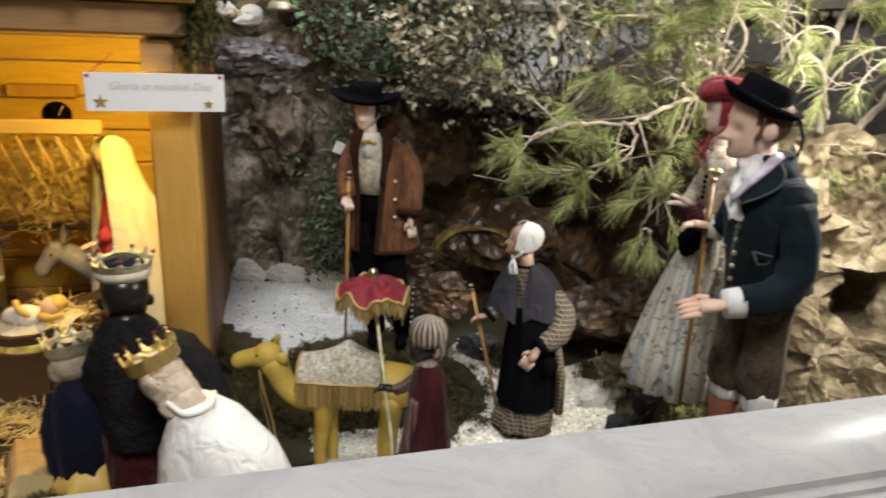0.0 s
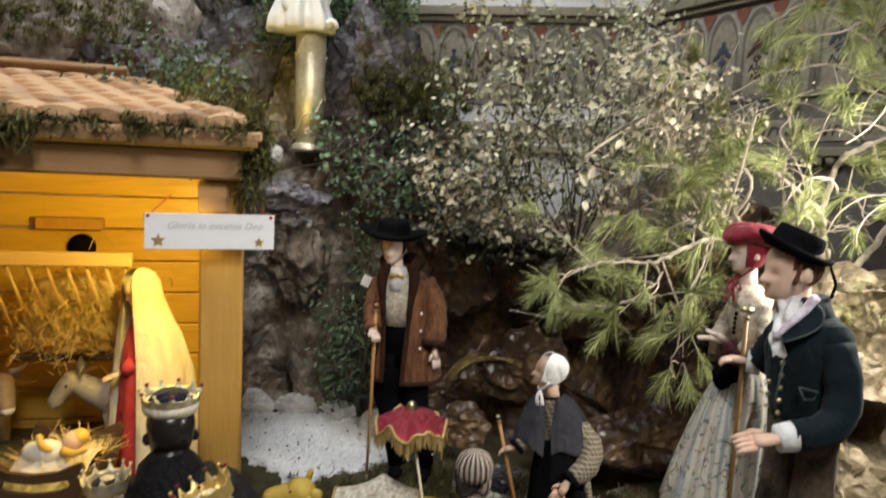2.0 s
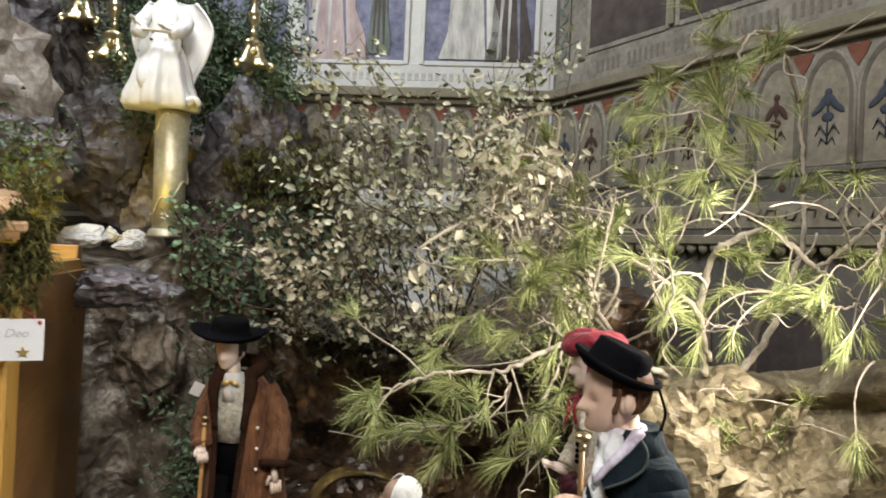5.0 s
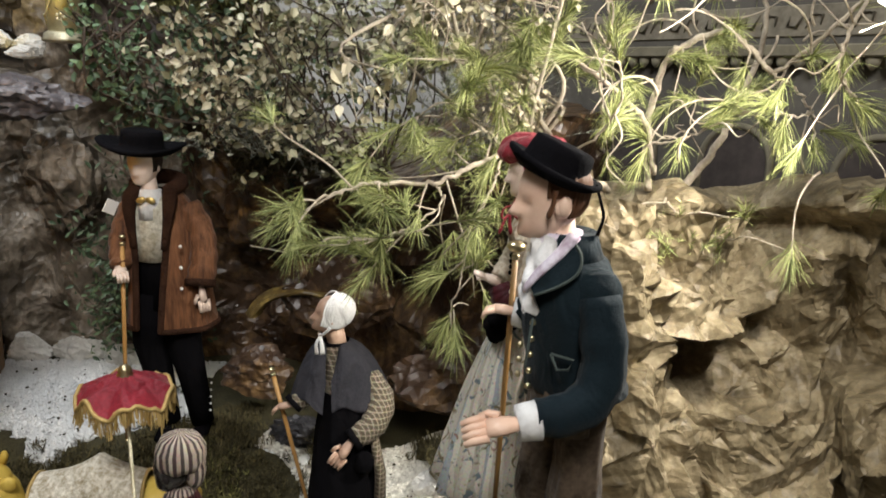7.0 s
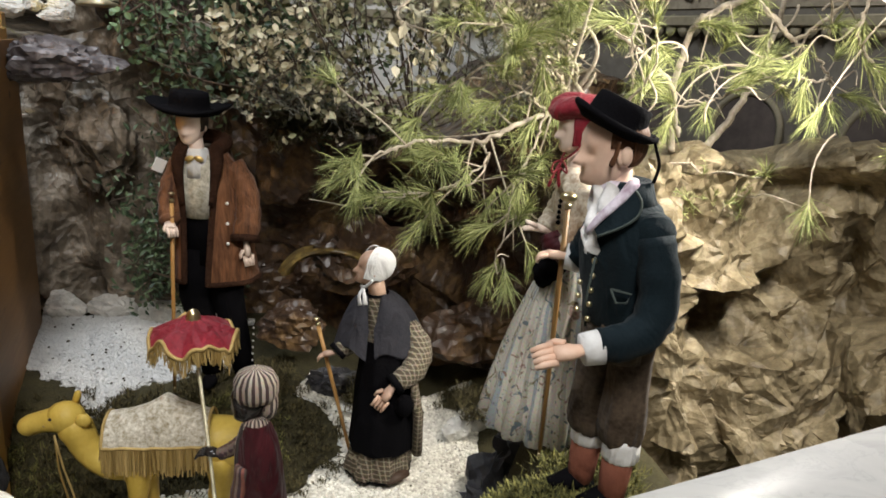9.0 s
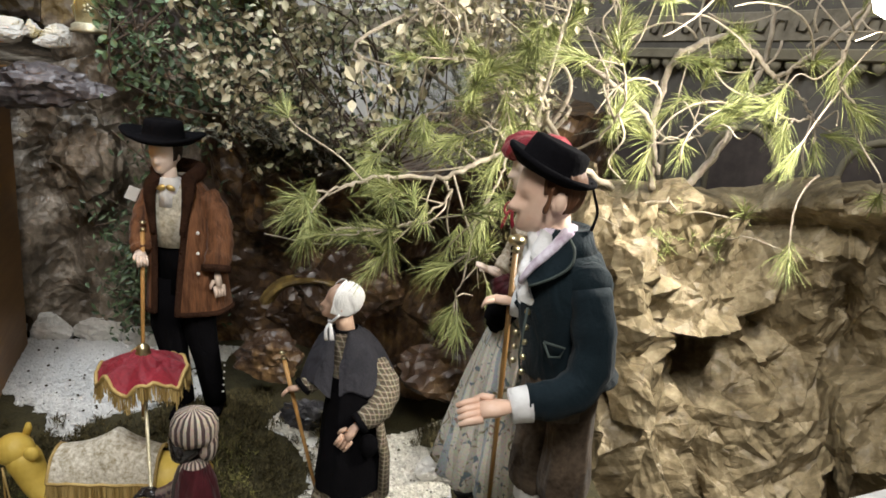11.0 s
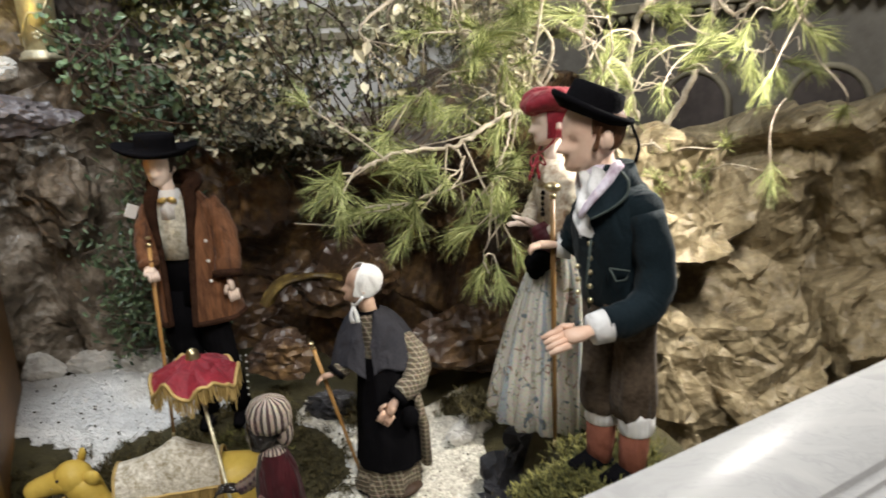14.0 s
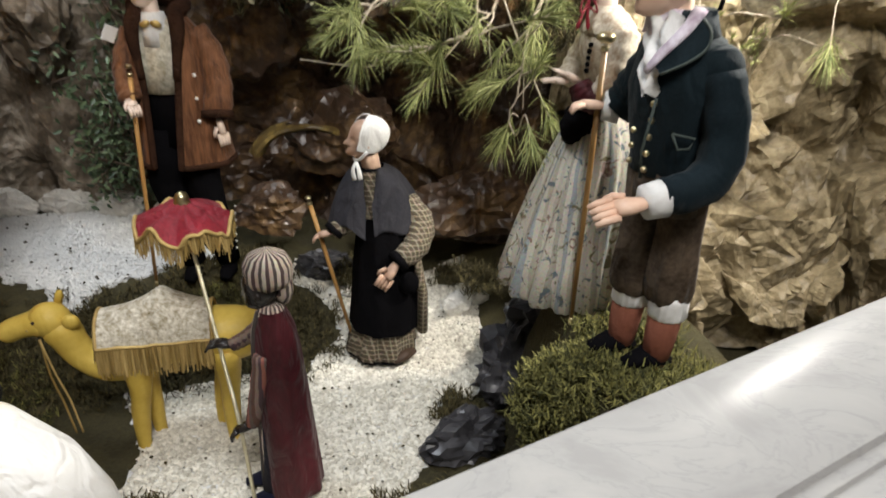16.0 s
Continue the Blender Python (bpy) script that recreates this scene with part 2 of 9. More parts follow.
def striped(name, colours, count, axis="radial", rough=0.85, wobble=0.02, bump=0.15, print_colours=None):
    """Woven stripes: round the thing's upright axis, or along x, y or z (count per metre)."""
    mt, nt, bs = nodes_of(name)
    tc = nt.nodes.new("ShaderNodeTexCoord")
    if axis == "radial":
        g = nt.nodes.new("ShaderNodeTexGradient")
        g.gradient_type = "RADIAL"
        link(nt, tc, "Object", g, "Vector")
        src, out = g, "Fac"
    else:
        s = nt.nodes.new("ShaderNodeSeparateXYZ")
        link(nt, tc, "Object", s, "Vector")
        src, out = s, axis
    nz = node(nt, "ShaderNodeTexNoise", Scale=14.0, Detail=3.0)
    link(nt, tc, "Object", nz, "Vector")
    m1 = node(nt, "ShaderNodeMath")
    m1.operation = "MULTIPLY_ADD"
    m1.inputs[1].default_value = wobble
    link(nt, nz, "Fac", m1, 0)
    link(nt, src, out, m1, 2)
    m2 = node(nt, "ShaderNodeMath")
    m2.operation = "MULTIPLY"
    m2.inputs[1].default_value = count
    link(nt, m1, 0, m2, 0)
    m3 = node(nt, "ShaderNodeMath")
    m3.operation = "FRACT"
    link(nt, m2, 0, m3, 0)
    cr = ramp(nt, [(i / len(colours), c) for i, c in enumerate(colours)])
    cr.color_ramp.interpolation = "CONSTANT"
    link(nt, m3, 0, cr, "Fac")
    fine = node(nt, "ShaderNodeTexNoise", Scale=220.0, Detail=3.0)
    link(nt, tc, "Object", fine, "Vector")
    hs = node(nt, "ShaderNodeMix")
    hs.data_type, hs.blend_type = "RGBA", "MULTIPLY"
    hs.inputs["Factor"].default_value = 0.55
    last, out = cr, "Color"
    for k, (colour, size, edge) in enumerate(print_colours or ()):
        spots = node(nt, "ShaderNodeTexNoise", Scale=size, Detail=2.0, Distortion=1.5)
        mv = nt.nodes.new("ShaderNodeMapping")
        mv.inputs["Location"].default_value = (3.1 * k, 1.7 * k, 0.4)
        link(nt, tc, "Object", mv, "Vector")
        link(nt, mv, "Vector", spots, "Vector")
        sr = ramp(nt, [(edge, (0, 0, 0)), (edge + 0.05, (1, 1, 1))])
        link(nt, spots, "Fac", sr, "Fac")
        pm = node(nt, "ShaderNodeMix")
        pm.data_type = "RGBA"
        link(nt, sr, "Color", pm, 0)
        link(nt, last, out, pm, 6)
        pm.inputs[7].default_value = (*colour, 1)
        last, out = pm, 2
    link(nt, last, out, hs, 6)
    link(nt, fine, "Color", hs, 7)
    link(nt, hs, 2, bs, "Base Color")
    bs.inputs["Roughness"].default_value = rough
    bp = node(nt, "ShaderNodeBump", Strength=bump, Distance=0.003)
    link(nt, fine, "Fac", bp, "Height")
    link(nt, bp, "Normal", bs, "Normal")
    return mt


def checked(name, ground, line, pitch=0.022):
    """Plaid cloth: light lines both ways on a darker ground."""
    mt, nt, bs = nodes_of(name)
    tc = nt.nodes.new("ShaderNodeTexCoord")
    s = nt.nodes.new("ShaderNodeSeparateXYZ")
    link(nt, tc, "Object", s, "Vector")
    hits = []
    for axis, tilt in (("X", "Y"), ("Z", "Y")):
        a = node(nt, "ShaderNodeMath")
        a.operation = "MULTIPLY_ADD"
        a.inputs[1].default_value = 0.8 if axis == "X" else 0.15
        link(nt, s, tilt, a, 0)
        link(nt, s, axis, a, 2)
        b = node(nt, "ShaderNodeMath")
        b.operation = "DIVIDE"
        b.inputs[1].default_value = pitch
        link(nt, a, 0, b, 0)
        c = node(nt, "ShaderNodeMath")
        c.operation = "FRACT"
        link(nt, b, 0, c, 0)
        d = node(nt, "ShaderNodeMath")
        d.operation = "LESS_THAN"
        d.inputs[1].default_value = 0.24
        link(nt, c, 0, d, 0)
        hits.append(d)
    m = node(nt, "ShaderNodeMath")
    m.operation = "ADD"
    link(nt, hits[0], 0, m, 0)
    link(nt, hits[1], 0, m, 1)
    half = node(nt, "ShaderNodeMath")
    half.operation = "MULTIPLY"
    half.inputs[1].default_value = 0.5
    link(nt, m, 0, half, 0)
    mid = tuple((a + 2 * b) / 3 for a, b in zip(ground, line))
    cr = ramp(nt, [(0.0, ground), (0.3, mid), (0.8, line)])
    cr.color_ramp.interpolation = "CONSTANT"
    link(nt, half, 0, cr, "Fac")
    nz = node(nt, "ShaderNodeTexNoise", Scale=160.0, Detail=3.0)
    link(nt, tc, "Object", nz, "Vector")
    mx = node(nt, "ShaderNodeMix")
    mx.data_type, mx.blend_type = "RGBA", "MULTIPLY"
    mx.inputs["Factor"].default_value = 0.5
    link(nt, cr, "Color", mx, 6)
    link(nt, nz, "Color", mx, 7)
    link(nt, mx, 2, bs, "Base Color")
    bs.inputs["Roughness"].default_value = 0.9
    return mt


def wooden(name, dark, light, axis=0, rough=0.55, scale=6.0, knots=True, thing_random=0.25):
    """Planed pine: rings stretched along the board, knots, fine grain."""
    mt, nt, bs = nodes_of(name)
    tc = nt.nodes.new("ShaderNodeTexCoord")
    mp = nt.nodes.new("ShaderNodeMapping")
    st = [1.0, 1.0, 1.0]
    st[axis] = 0.09
    mp.inputs["Scale"].default_value = st
    link(nt, tc, "Object", mp, "Vector")
    info = nt.nodes.new("ShaderNodeObjectInfo")
    comb = nt.nodes.new("ShaderNodeCombineXYZ")
    for k in range(3):
        link(nt, info, "Random", comb, k)
    shift = nt.nodes.new("ShaderNodeVectorMath")
    shift.operation = "MULTIPLY_ADD"
    shift.inputs[1].default_value = (7, 5, 3)
    link(nt, comb, 0, shift, 0)
    link(nt, mp, "Vector", shift, 2)
    rings = node(nt, "ShaderNodeTexNoise", Scale=scale * 9, Detail=5.0, Distortion=1.2)
    link(nt, shift, 0, rings, "Vector")
    broad = node(nt, "ShaderNodeTexNoise", Scale=scale * 0.8, Detail=3.0)
    link(nt, shift, 0, broad, "Vector")
    kn = node(nt, "ShaderNodeTexVoronoi", Scale=7.0)
    km = nt.nodes.new("ShaderNodeMapping")
    ks = [1.0, 1.0, 1.0]
    ks[axis] = 0.7
    km.inputs["Scale"].default_value = ks
    link(nt, tc, "Object", km, "Vector")
    link(nt, km, "Vector", kn, "Vector")
    kr = ramp(nt, [(0.06, (0, 0, 0)), (0.13, (1, 1, 1))])
    link(nt, kn, "Distance", kr, "Fac")
    mix = node(nt, "ShaderNodeMath")
    mix.operation = "MULTIPLY_ADD"
    mix.inputs[1].default_value = 0.5
    link(nt, rings, "Fac", mix, 0)
    half = node(nt, "ShaderNodeMath")
    half.operation = "MULTIPLY"
    half.inputs[1].default_value = 0.5
    link(nt, broad, "Fac", half, 0)
    link(nt, half, 0, mix, 2)
    rnd = node(nt, "ShaderNodeMath")
    rnd.operation = "MULTIPLY_ADD"
    rnd.inputs[1].default_value = thing_random
    link(nt, info, "Random", rnd, 0)
    link(nt, mix, 0, rnd, 2)
    cr = ramp(nt, [(0.34, dark), (0.62 + thing_random, light)])
    link(nt, rnd, 0, cr, "Fac")
    mx = node(nt, "ShaderNodeMix")
    mx.data_type = "RGBA"
    link(nt, kr, "Color", mx, 0)
    mx.inputs[6].default_value = (dark[0] * 0.4, dark[1] * 0.35, dark[2] * 0.3, 1) if knots else (*dark, 1)
    link(nt, cr, "Color", mx, 7)
    link(nt, mx, 2, bs, "Base Color")
    bs.inputs["Roughness"].default_value = rough
    bp = node(nt, "ShaderNodeBump", Strength=0.2, Distance=0.002)
    link(nt, rings, "Fac", bp, "Height")
    link(nt, bp, "Normal", bs, "Normal")
    return mt


def wrinkled(mt, sizes=((7.0, 0.8), (17.0, 0.6)), deep=0.02):
    """Adds crisp small wrinkles to a paper surface: flat facets that meet in sharp folds."""
    nt = mt.node_tree
    bs = next(n for n in nt.nodes if n.type == "BSDF_PRINCIPLED")
    tc = nt.nodes.new("ShaderNodeTexCoord")
    warp = node(nt, "ShaderNodeTexNoise", Scale=4.0, Detail=1.0)
    link(nt, tc, "Object", warp, "Vector")
    mix = nt.nodes.new("ShaderNodeVectorMath")
    mix.operation = "MULTIPLY_ADD"
    mix.inputs[1].default_value = (0.10, 0.10, 0.10)
    link(nt, warp, "Color", mix, 0)
    link(nt, tc, "Object", mix, 2)
    before = bs.inputs["Normal"].links[0].from_socket
    for scale, strength in sizes:
        cell = node(nt, "ShaderNodeTexVoronoi", Scale=scale)
        cell.distance = "MANHATTAN"
        turn = node(nt, "ShaderNodeMapping", Rotation=(0.5 + 0.1 * scale, 0.6, 0.3 * scale))
        link(nt, mix, 0, turn, "Vector")
        link(nt, turn, "Vector", cell, "Vector")
        bp = node(nt, "ShaderNodeBump", Strength=strength, Distance=deep)
        link(nt, cell, "Distance", bp, "Height")
        nt.links.new(before, bp.inputs["Normal"])
        before = bp.outputs["Normal"]
    nt.links.new(before, bs.inputs["Normal"])
    return mt


def marbled():
    mt, nt, bs = nodes_of("white_marble")
    tc = nt.nodes.new("ShaderNodeTexCoord")
    warp = node(nt, "ShaderNodeTexNoise", Scale=3.0, Detail=6.0)
    link(nt, tc, "Object", warp, "Vector")
    mp = nt.nodes.new("ShaderNodeMapping")
    mp.inputs["Scale"].default_value = (1.0, 2.2, 1.5)
    mp.inputs["Rotation"].default_value = (0.2, 0.3, 0.7)
    link(nt, tc, "Object", mp, "Vector")
    veins = node(nt, "ShaderNodeTexNoise", Scale=5.5, Detail=9.0, Roughness=0.6, Distortion=1.6)
    link(nt, mp, "Vector", veins, "Vector")
    cr = ramp(nt, [(0.36, (0.36, 0.355, 0.35)), (0.485, (0.405, 0.40, 0.393)), (0.50, (0.36, 0.357, 0.353)), (0.515, (0.405, 0.40, 0.392)), (0.66, (0.44, 0.433, 0.42))])
    link(nt, veins, "Fac", cr, "Fac")
    link(nt, cr, "Color", bs, "Base Color")
    rr = ramp(nt, [(0.35, (0.20, 0.20, 0.20)), (0.7, (0.34, 0.34, 0.34))])
    link(nt, warp, "Fac", rr, "Fac")
    link(nt, rr, "Color", bs, "Roughness")
    bs.inputs["Specular IOR Level"].default_value = 0.06
    return mt


MARBLE = marbled()
PINE_WOOD = wooden("pine_board", (0.50, 0.27, 0.028), (0.78, 0.50, 0.070), axis=0)
PINE_POST = wooden("pine_post", (0.36, 0.17, 0.028), (0.62, 0.36, 0.080), axis=2)
BEAM_WOOD = wooden("aged_beam", (0.21, 0.112, 0.040), (0.44, 0.26, 0.115), axis=0)
SHINGLE = wooden("cedar_shingle", (0.20, 0.105, 0.048), (0.58, 0.36, 0.19), axis=1, knots=False, thing_random=0.9)
DARK_WOOD = wooden("dark_stained_wood", (0.03, 0.016, 0.008), (0.08, 0.04, 0.02), axis=0, knots=False)
PALE_WOOD = wooden("pale_lath", (0.38, 0.24, 0.11), (0.6, 0.42, 0.22), axis=0, knots=False)
CANE = surf("varnished_cane", (0.35, 0.17, 0.05), (0.55, 0.32, 0.11), 20, 0.35, stretch=(1, 1, 0.2))
CANE_DARK = surf("brown_cane", (0.16, 0.08, 0.025), (0.36, 0.21, 0.075), 20, 0.4, stretch=(1, 1, 0.2))
BRASS = surf("polished_brass", (0.54, 0.45, 0.25), (0.78, 0.69, 0.45), 12, 0.3, metal=1.0, bump=0.05)
OLD_BRASS = surf("aged_brass", (0.44, 0.39, 0.25), (0.80, 0.75, 0.56), 26, 0.42, metal=0.55, bump=0.6)
KRAFT = surf("kraft_rock_paper", (0.075, 0.056, 0.030), (0.50, 0.415, 0.27), 9, 0.45, 60, 0.3, mid=(0.24, 0.19, 0.112), contrast=0.2, fold=0.4, spec=0.35)
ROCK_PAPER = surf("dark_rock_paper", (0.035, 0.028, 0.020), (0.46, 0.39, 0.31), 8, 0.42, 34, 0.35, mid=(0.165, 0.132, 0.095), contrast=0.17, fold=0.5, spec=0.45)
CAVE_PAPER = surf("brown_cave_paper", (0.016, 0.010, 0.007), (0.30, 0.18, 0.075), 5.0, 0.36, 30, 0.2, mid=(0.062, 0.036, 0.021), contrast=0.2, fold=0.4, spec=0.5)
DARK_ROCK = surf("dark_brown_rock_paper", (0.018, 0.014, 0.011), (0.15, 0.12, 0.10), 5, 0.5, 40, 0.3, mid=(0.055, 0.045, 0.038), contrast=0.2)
WORN_LETTER = surf("worn_lettering", (0.30, 0.29, 0.27), (0.46, 0.45, 0.42), 30, 0.85)
GREY_ROCK = surf("grey_violet_rock_paper", (0.04, 0.034, 0.034), (0.34, 0.32, 0.33), 7, 0.4, 40, 0.25, mid=(0.095, 0.083, 0.086), contrast=0.2)
BLACK_FOIL = surf("black_foil", (0.008, 0.008, 0.01), (0.09, 0.088, 0.095), 14, 0.3, 60, 0.2)
for paper in (KRAFT, ROCK_PAPER, CAVE_PAPER, GREY_ROCK, DARK_ROCK):
    wrinkled(paper)
SOIL = surf("mossy_soil", (0.018, 0.016, 0.008), (0.085, 0.072, 0.03), 9, 0.95, 120, 0.8, deep=0.01)
GRAVEL = surf("white_gravel", (0.46, 0.43, 0.36), (0.86, 0.83, 0.74), 60, 0.8, 300, 0.2, island=0.5, contrast=0.3)
SNOW = surf("white_crushed_stone", (0.66, 0.66, 0.65), (0.86, 0.86, 0.84), 30, 0.85, 260, 0.9, deep=0.006)
STONE = surf("pale_limestone", (0.50, 0.48, 0.43), (0.82, 0.80, 0.75), 12, 0.85, 90, 0.5)
MOSS = surf("moss_green", (0.030, 0.032, 0.010), (0.20, 0.185, 0.055), 14, 0.9, 90, 0, island=0.8, contrast=0.35)
MOSS_BROWN = surf("moss_brown", (0.022, 0.018, 0.008), (0.11, 0.09, 0.035), 14, 0.9, 90, 0, island=0.7, contrast=0.35)
NEEDLE = surf("pine_needle", (0.12, 0.148, 0.044), (0.46, 0.48, 0.19), 9, 0.55, 40, 0, island=0.8, contrast=0.4)
BARK = surf("pale_bark", (0.25, 0.205, 0.15), (0.52, 0.45, 0.35), 30, 0.85, 120, 0.5)
DARK_BARK = surf("dark_bark", (0.05, 0.035, 0.025), (0.15, 0.11, 0.08), 30, 0.9, 120, 0.5)
PALE_LEAF = surf("dry_pale_leaf", (0.15, 0.17, 0.085), (0.72, 0.68, 0.50), 20, 0.55, 60, 0, island=1.0, mid=(0.36, 0.36, 0.22), contrast=0.5)
CREAM_LEAF = surf("dry_cream_leaf", (0.20, 0.185, 0.10), (0.70, 0.63, 0.46), 20, 0.55, 60, 0, island=1.0, mid=(0.42, 0.38, 0.25), contrast=0.5)
IVY_LEAF = surf("fresh_ivy_leaf", (0.05, 0.10, 0.05), (0.24, 0.34, 0.18), 20, 0.4, 60, 0, island=1.0, contrast=0.5)
DARK_LEAF = surf("dark_ivy_leaf", (0.018, 0.036, 0.017), (0.13, 0.18, 0.09), 20, 0.45, 60, 0, island=1.0, contrast=0.5)
GREY_SPRIG = surf("grey_lavender", (0.12, 0.125, 0.10), (0.34, 0.34, 0.28), 20, 0.8, 60, 0, island=0.9, contrast=0.5)
STRAW = surf("straw", (0.50, 0.36, 0.13), (0.86, 0.70, 0.38), 20, 0.6, 60, 0, island=1.0, contrast=0.5)
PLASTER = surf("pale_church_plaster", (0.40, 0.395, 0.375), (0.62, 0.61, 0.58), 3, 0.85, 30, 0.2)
# low light on the side wall is put into this dark colour
WALL_DIM = surf("shaded_painted_wall", (0.066, 0.059, 0.049), (0.165, 0.15, 0.125), 4, 0.85, 30, 0.2)
# side wall's counterpart of PLASTER, with the shade painted into its greyer tones
SHADED_WORN_PLASTER = surf("shaded_worn_grey_plaster", (0.10, 0.09, 0.072), (0.31, 0.285, 0.235), 7, 0.85, 40, 0.3, contrast=0.18)
LEDGE = surf("ochre_stone_ledge", (0.12, 0.105, 0.07), (0.26, 0.23, 0.16), 6, 0.8, 40, 0.3)
FRIEZE = surf("beige_frieze_plaster", (0.12, 0.102, 0.073), (0.30, 0.265, 0.20), 8, 0.85, 40, 0.25, contrast=0.16)
FRIEZE_GREY = surf("grey_frieze_plaster", (0.13, 0.118, 0.095), (0.31, 0.288, 0.24), 9, 0.85, 40, 0.25, contrast=0.16)
FRIEZE_BAND = surf("taupe_arch_paint", (0.065, 0.056, 0.042), (0.17, 0.148, 0.112), 9, 0.85, 40, 0.2)
FADED_LETTER = surf("faded_lettering", (0.10, 0.085, 0.065), (0.20, 0.175, 0.14), 24, 0.85)
BROWN_ROCK = surf("grey_brown_rock_paper", (0.05, 0.040, 0.030), (0.42, 0.36, 0.30), 6, 0.45, 40, 0.3, mid=(0.16, 0.128, 0.098), contrast=0.2, fold=0.5)
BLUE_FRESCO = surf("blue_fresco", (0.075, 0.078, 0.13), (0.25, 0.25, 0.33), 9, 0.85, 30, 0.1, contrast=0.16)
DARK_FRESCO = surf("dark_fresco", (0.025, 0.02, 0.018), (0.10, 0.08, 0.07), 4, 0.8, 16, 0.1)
PINK_FRESCO = surf("rose_fresco", (0.24, 0.17, 0.16), (0.50, 0.40, 0.37), 14, 0.85, 40, 0.1, stretch=(1, 1, 0.25), contrast=0.14)
PALE_FRESCO = surf("pale_fresco", (0.22, 0.21, 0.20), (0.62, 0.60, 0.55), 16, 0.85, 40, 0.1, stretch=(1, 1, 0.22), contrast=0.14)
GREEN_FRESCO = surf("green_fresco", (0.06, 0.08, 0.07), (0.17, 0.20, 0.17), 10, 0.85, 30, 0.1, stretch=(1, 1, 0.3))
RED_PAINT = surf("faded_red_paint", (0.10, 0.034, 0.020), (0.22, 0.085, 0.052), 14, 0.85, 40, 0.1)
BLUE_PAINT = surf("slate_blue_paint", (0.020, 0.026, 0.038), (0.065, 0.075, 0.095), 14, 0.85, 40, 0.1)
RUSSET_PAINT = surf("dark_russet_paint", (0.030, 0.014, 0.010), (0.085, 0.045, 0.032), 14, 0.85, 40, 0.1)
CARD = surf("white_card", (0.74, 0.74, 0.75), (0.82, 0.82, 0.83), 5, 0.6, 60, 0.03)
GOLD = surf("gold_star_paint", (0.55, 0.38, 0.12), (0.75, 0.56, 0.22), 20, 0.35, metal=0.7, bump=0.1)
INK = surf("grey_ink", (0.50, 0.50, 0.50), (0.58, 0.58, 0.58), 10, 0.7)
RED_CORD = surf("red_cord", (0.35, 0.02, 0.03), (0.55, 0.05, 0.06), 30, 0.7)
SKIN = surf("painted_skin", (0.66, 0.41, 0.29), (0.82, 0.61, 0.47), 14, 0.38, 80, 0.04)
PALE_SKIN = surf("pale_painted_skin", (0.64, 0.49, 0.40), (0.76, 0.62, 0.52), 14, 0.45, 80, 0.04)
OLD_SKIN = surf("weathered_painted_skin", (0.42, 0.25, 0.17), (0.66, 0.46, 0.34), 24, 0.5, 80, 0.12, fold=0.4)
YELLOW_SKIN = surf("ochre_plaster_skin", (0.60, 0.38, 0.08), (0.76, 0.52, 0.14), 10, 0.45, 60, 0.08)
BLACK_SKIN = surf("black_glazed_plaster", (0.008, 0.007, 0.007), (0.025, 0.02, 0.018), 10, 0.25, 60, 0.04)
HAIR = surf("auburn_hair", (0.055, 0.022, 0.010), (0.17, 0.075, 0.032), 30, 0.6, 160, 0.5, stretch=(1, 1, 0.3))
DARK_HAIR = surf("dark_hair", (0.012, 0.008, 0.006), (0.05, 0.03, 0.02), 30, 0.6, 160, 0.5)
BLACK_FELT = surf("black_felt", (0.0025, 0.0025, 0.003), (0.007, 0.0065, 0.008), 10, 0.95, 200, 0.3, spec=0.05, fold=0.4)
BLACK_CLOTH = surf("black_cloth", (0.0022, 0.0022, 0.0026), (0.006, 0.0055, 0.0065), 10, 0.95, 200, 0.3, spec=0.04, fold=0.5)
CHARCOAL = surf("charcoal_wool", (0.022, 0.022, 0.026), (0.052, 0.050, 0.057), 10, 0.95, 200, 0.4, spec=0.06, fold=0.7)
GREEN_VELVET = surf("dark_green_velvet", (0.003, 0.007, 0.010), (0.006, 0.015, 0.020), 10, 0.8, 200, 0.3, sheen=0.06, spec=0.15, fold=0.5)
PIPING = surf("grey_green_piping", (0.03, 0.042, 0.038), (0.06, 0.075, 0.065), 20, 0.8)
BROWN_BREECHES = surf("mottled_brown_velvet", (0.030, 0.020, 0.012), (0.11, 0.08, 0.055), 16, 0.85, 120, 0.3, sheen=0.05, contrast=0.12, spec=0.12, fold=0.8)
RUST_STOCKING = surf("rust_stocking", (0.15, 0.048, 0.028), (0.24, 0.085, 0.05), 20, 0.85, 200, 0.3, fold=0.4)
WHITE_CLOTH = surf("white_cotton", (0.66, 0.65, 0.63), (0.82, 0.81, 0.79), 12, 0.9, 180, 0.3, fold=0.6)
CREAM_CLOTH = surf("cream_wool", (0.62, 0.56, 0.43), (0.78, 0.73, 0.60), 8, 0.9, 150, 0.3, fold=0.5)
LILAC_SCARF = surf("lilac_print_scarf", (0.40, 0.30, 0.38), (0.72, 0.68, 0.74), 40, 0.8, 90, 0.2, contrast=0.14, fold=0.8)
RUST_COAT = surf("rust_crushed_velvet", (0.030, 0.012, 0.007), (0.27, 0.120, 0.056), 34, 0.55, 150, 0.7, stretch=(1, 1, 0.10), sheen=0.08, contrast=0.16, spec=0.12, fold=0.6)
FUR = surf("brown_fur", (0.018, 0.008, 0.005), (0.07, 0.032, 0.018), 25, 0.95, 150, 1.0, deep=0.01, spec=0.12)
BROCADE = surf("ivory_brocade", (0.34, 0.31, 0.22), (0.78, 0.75, 0.64), 60, 0.7, 140, 0.3, contrast=0.12, fold=0.4)
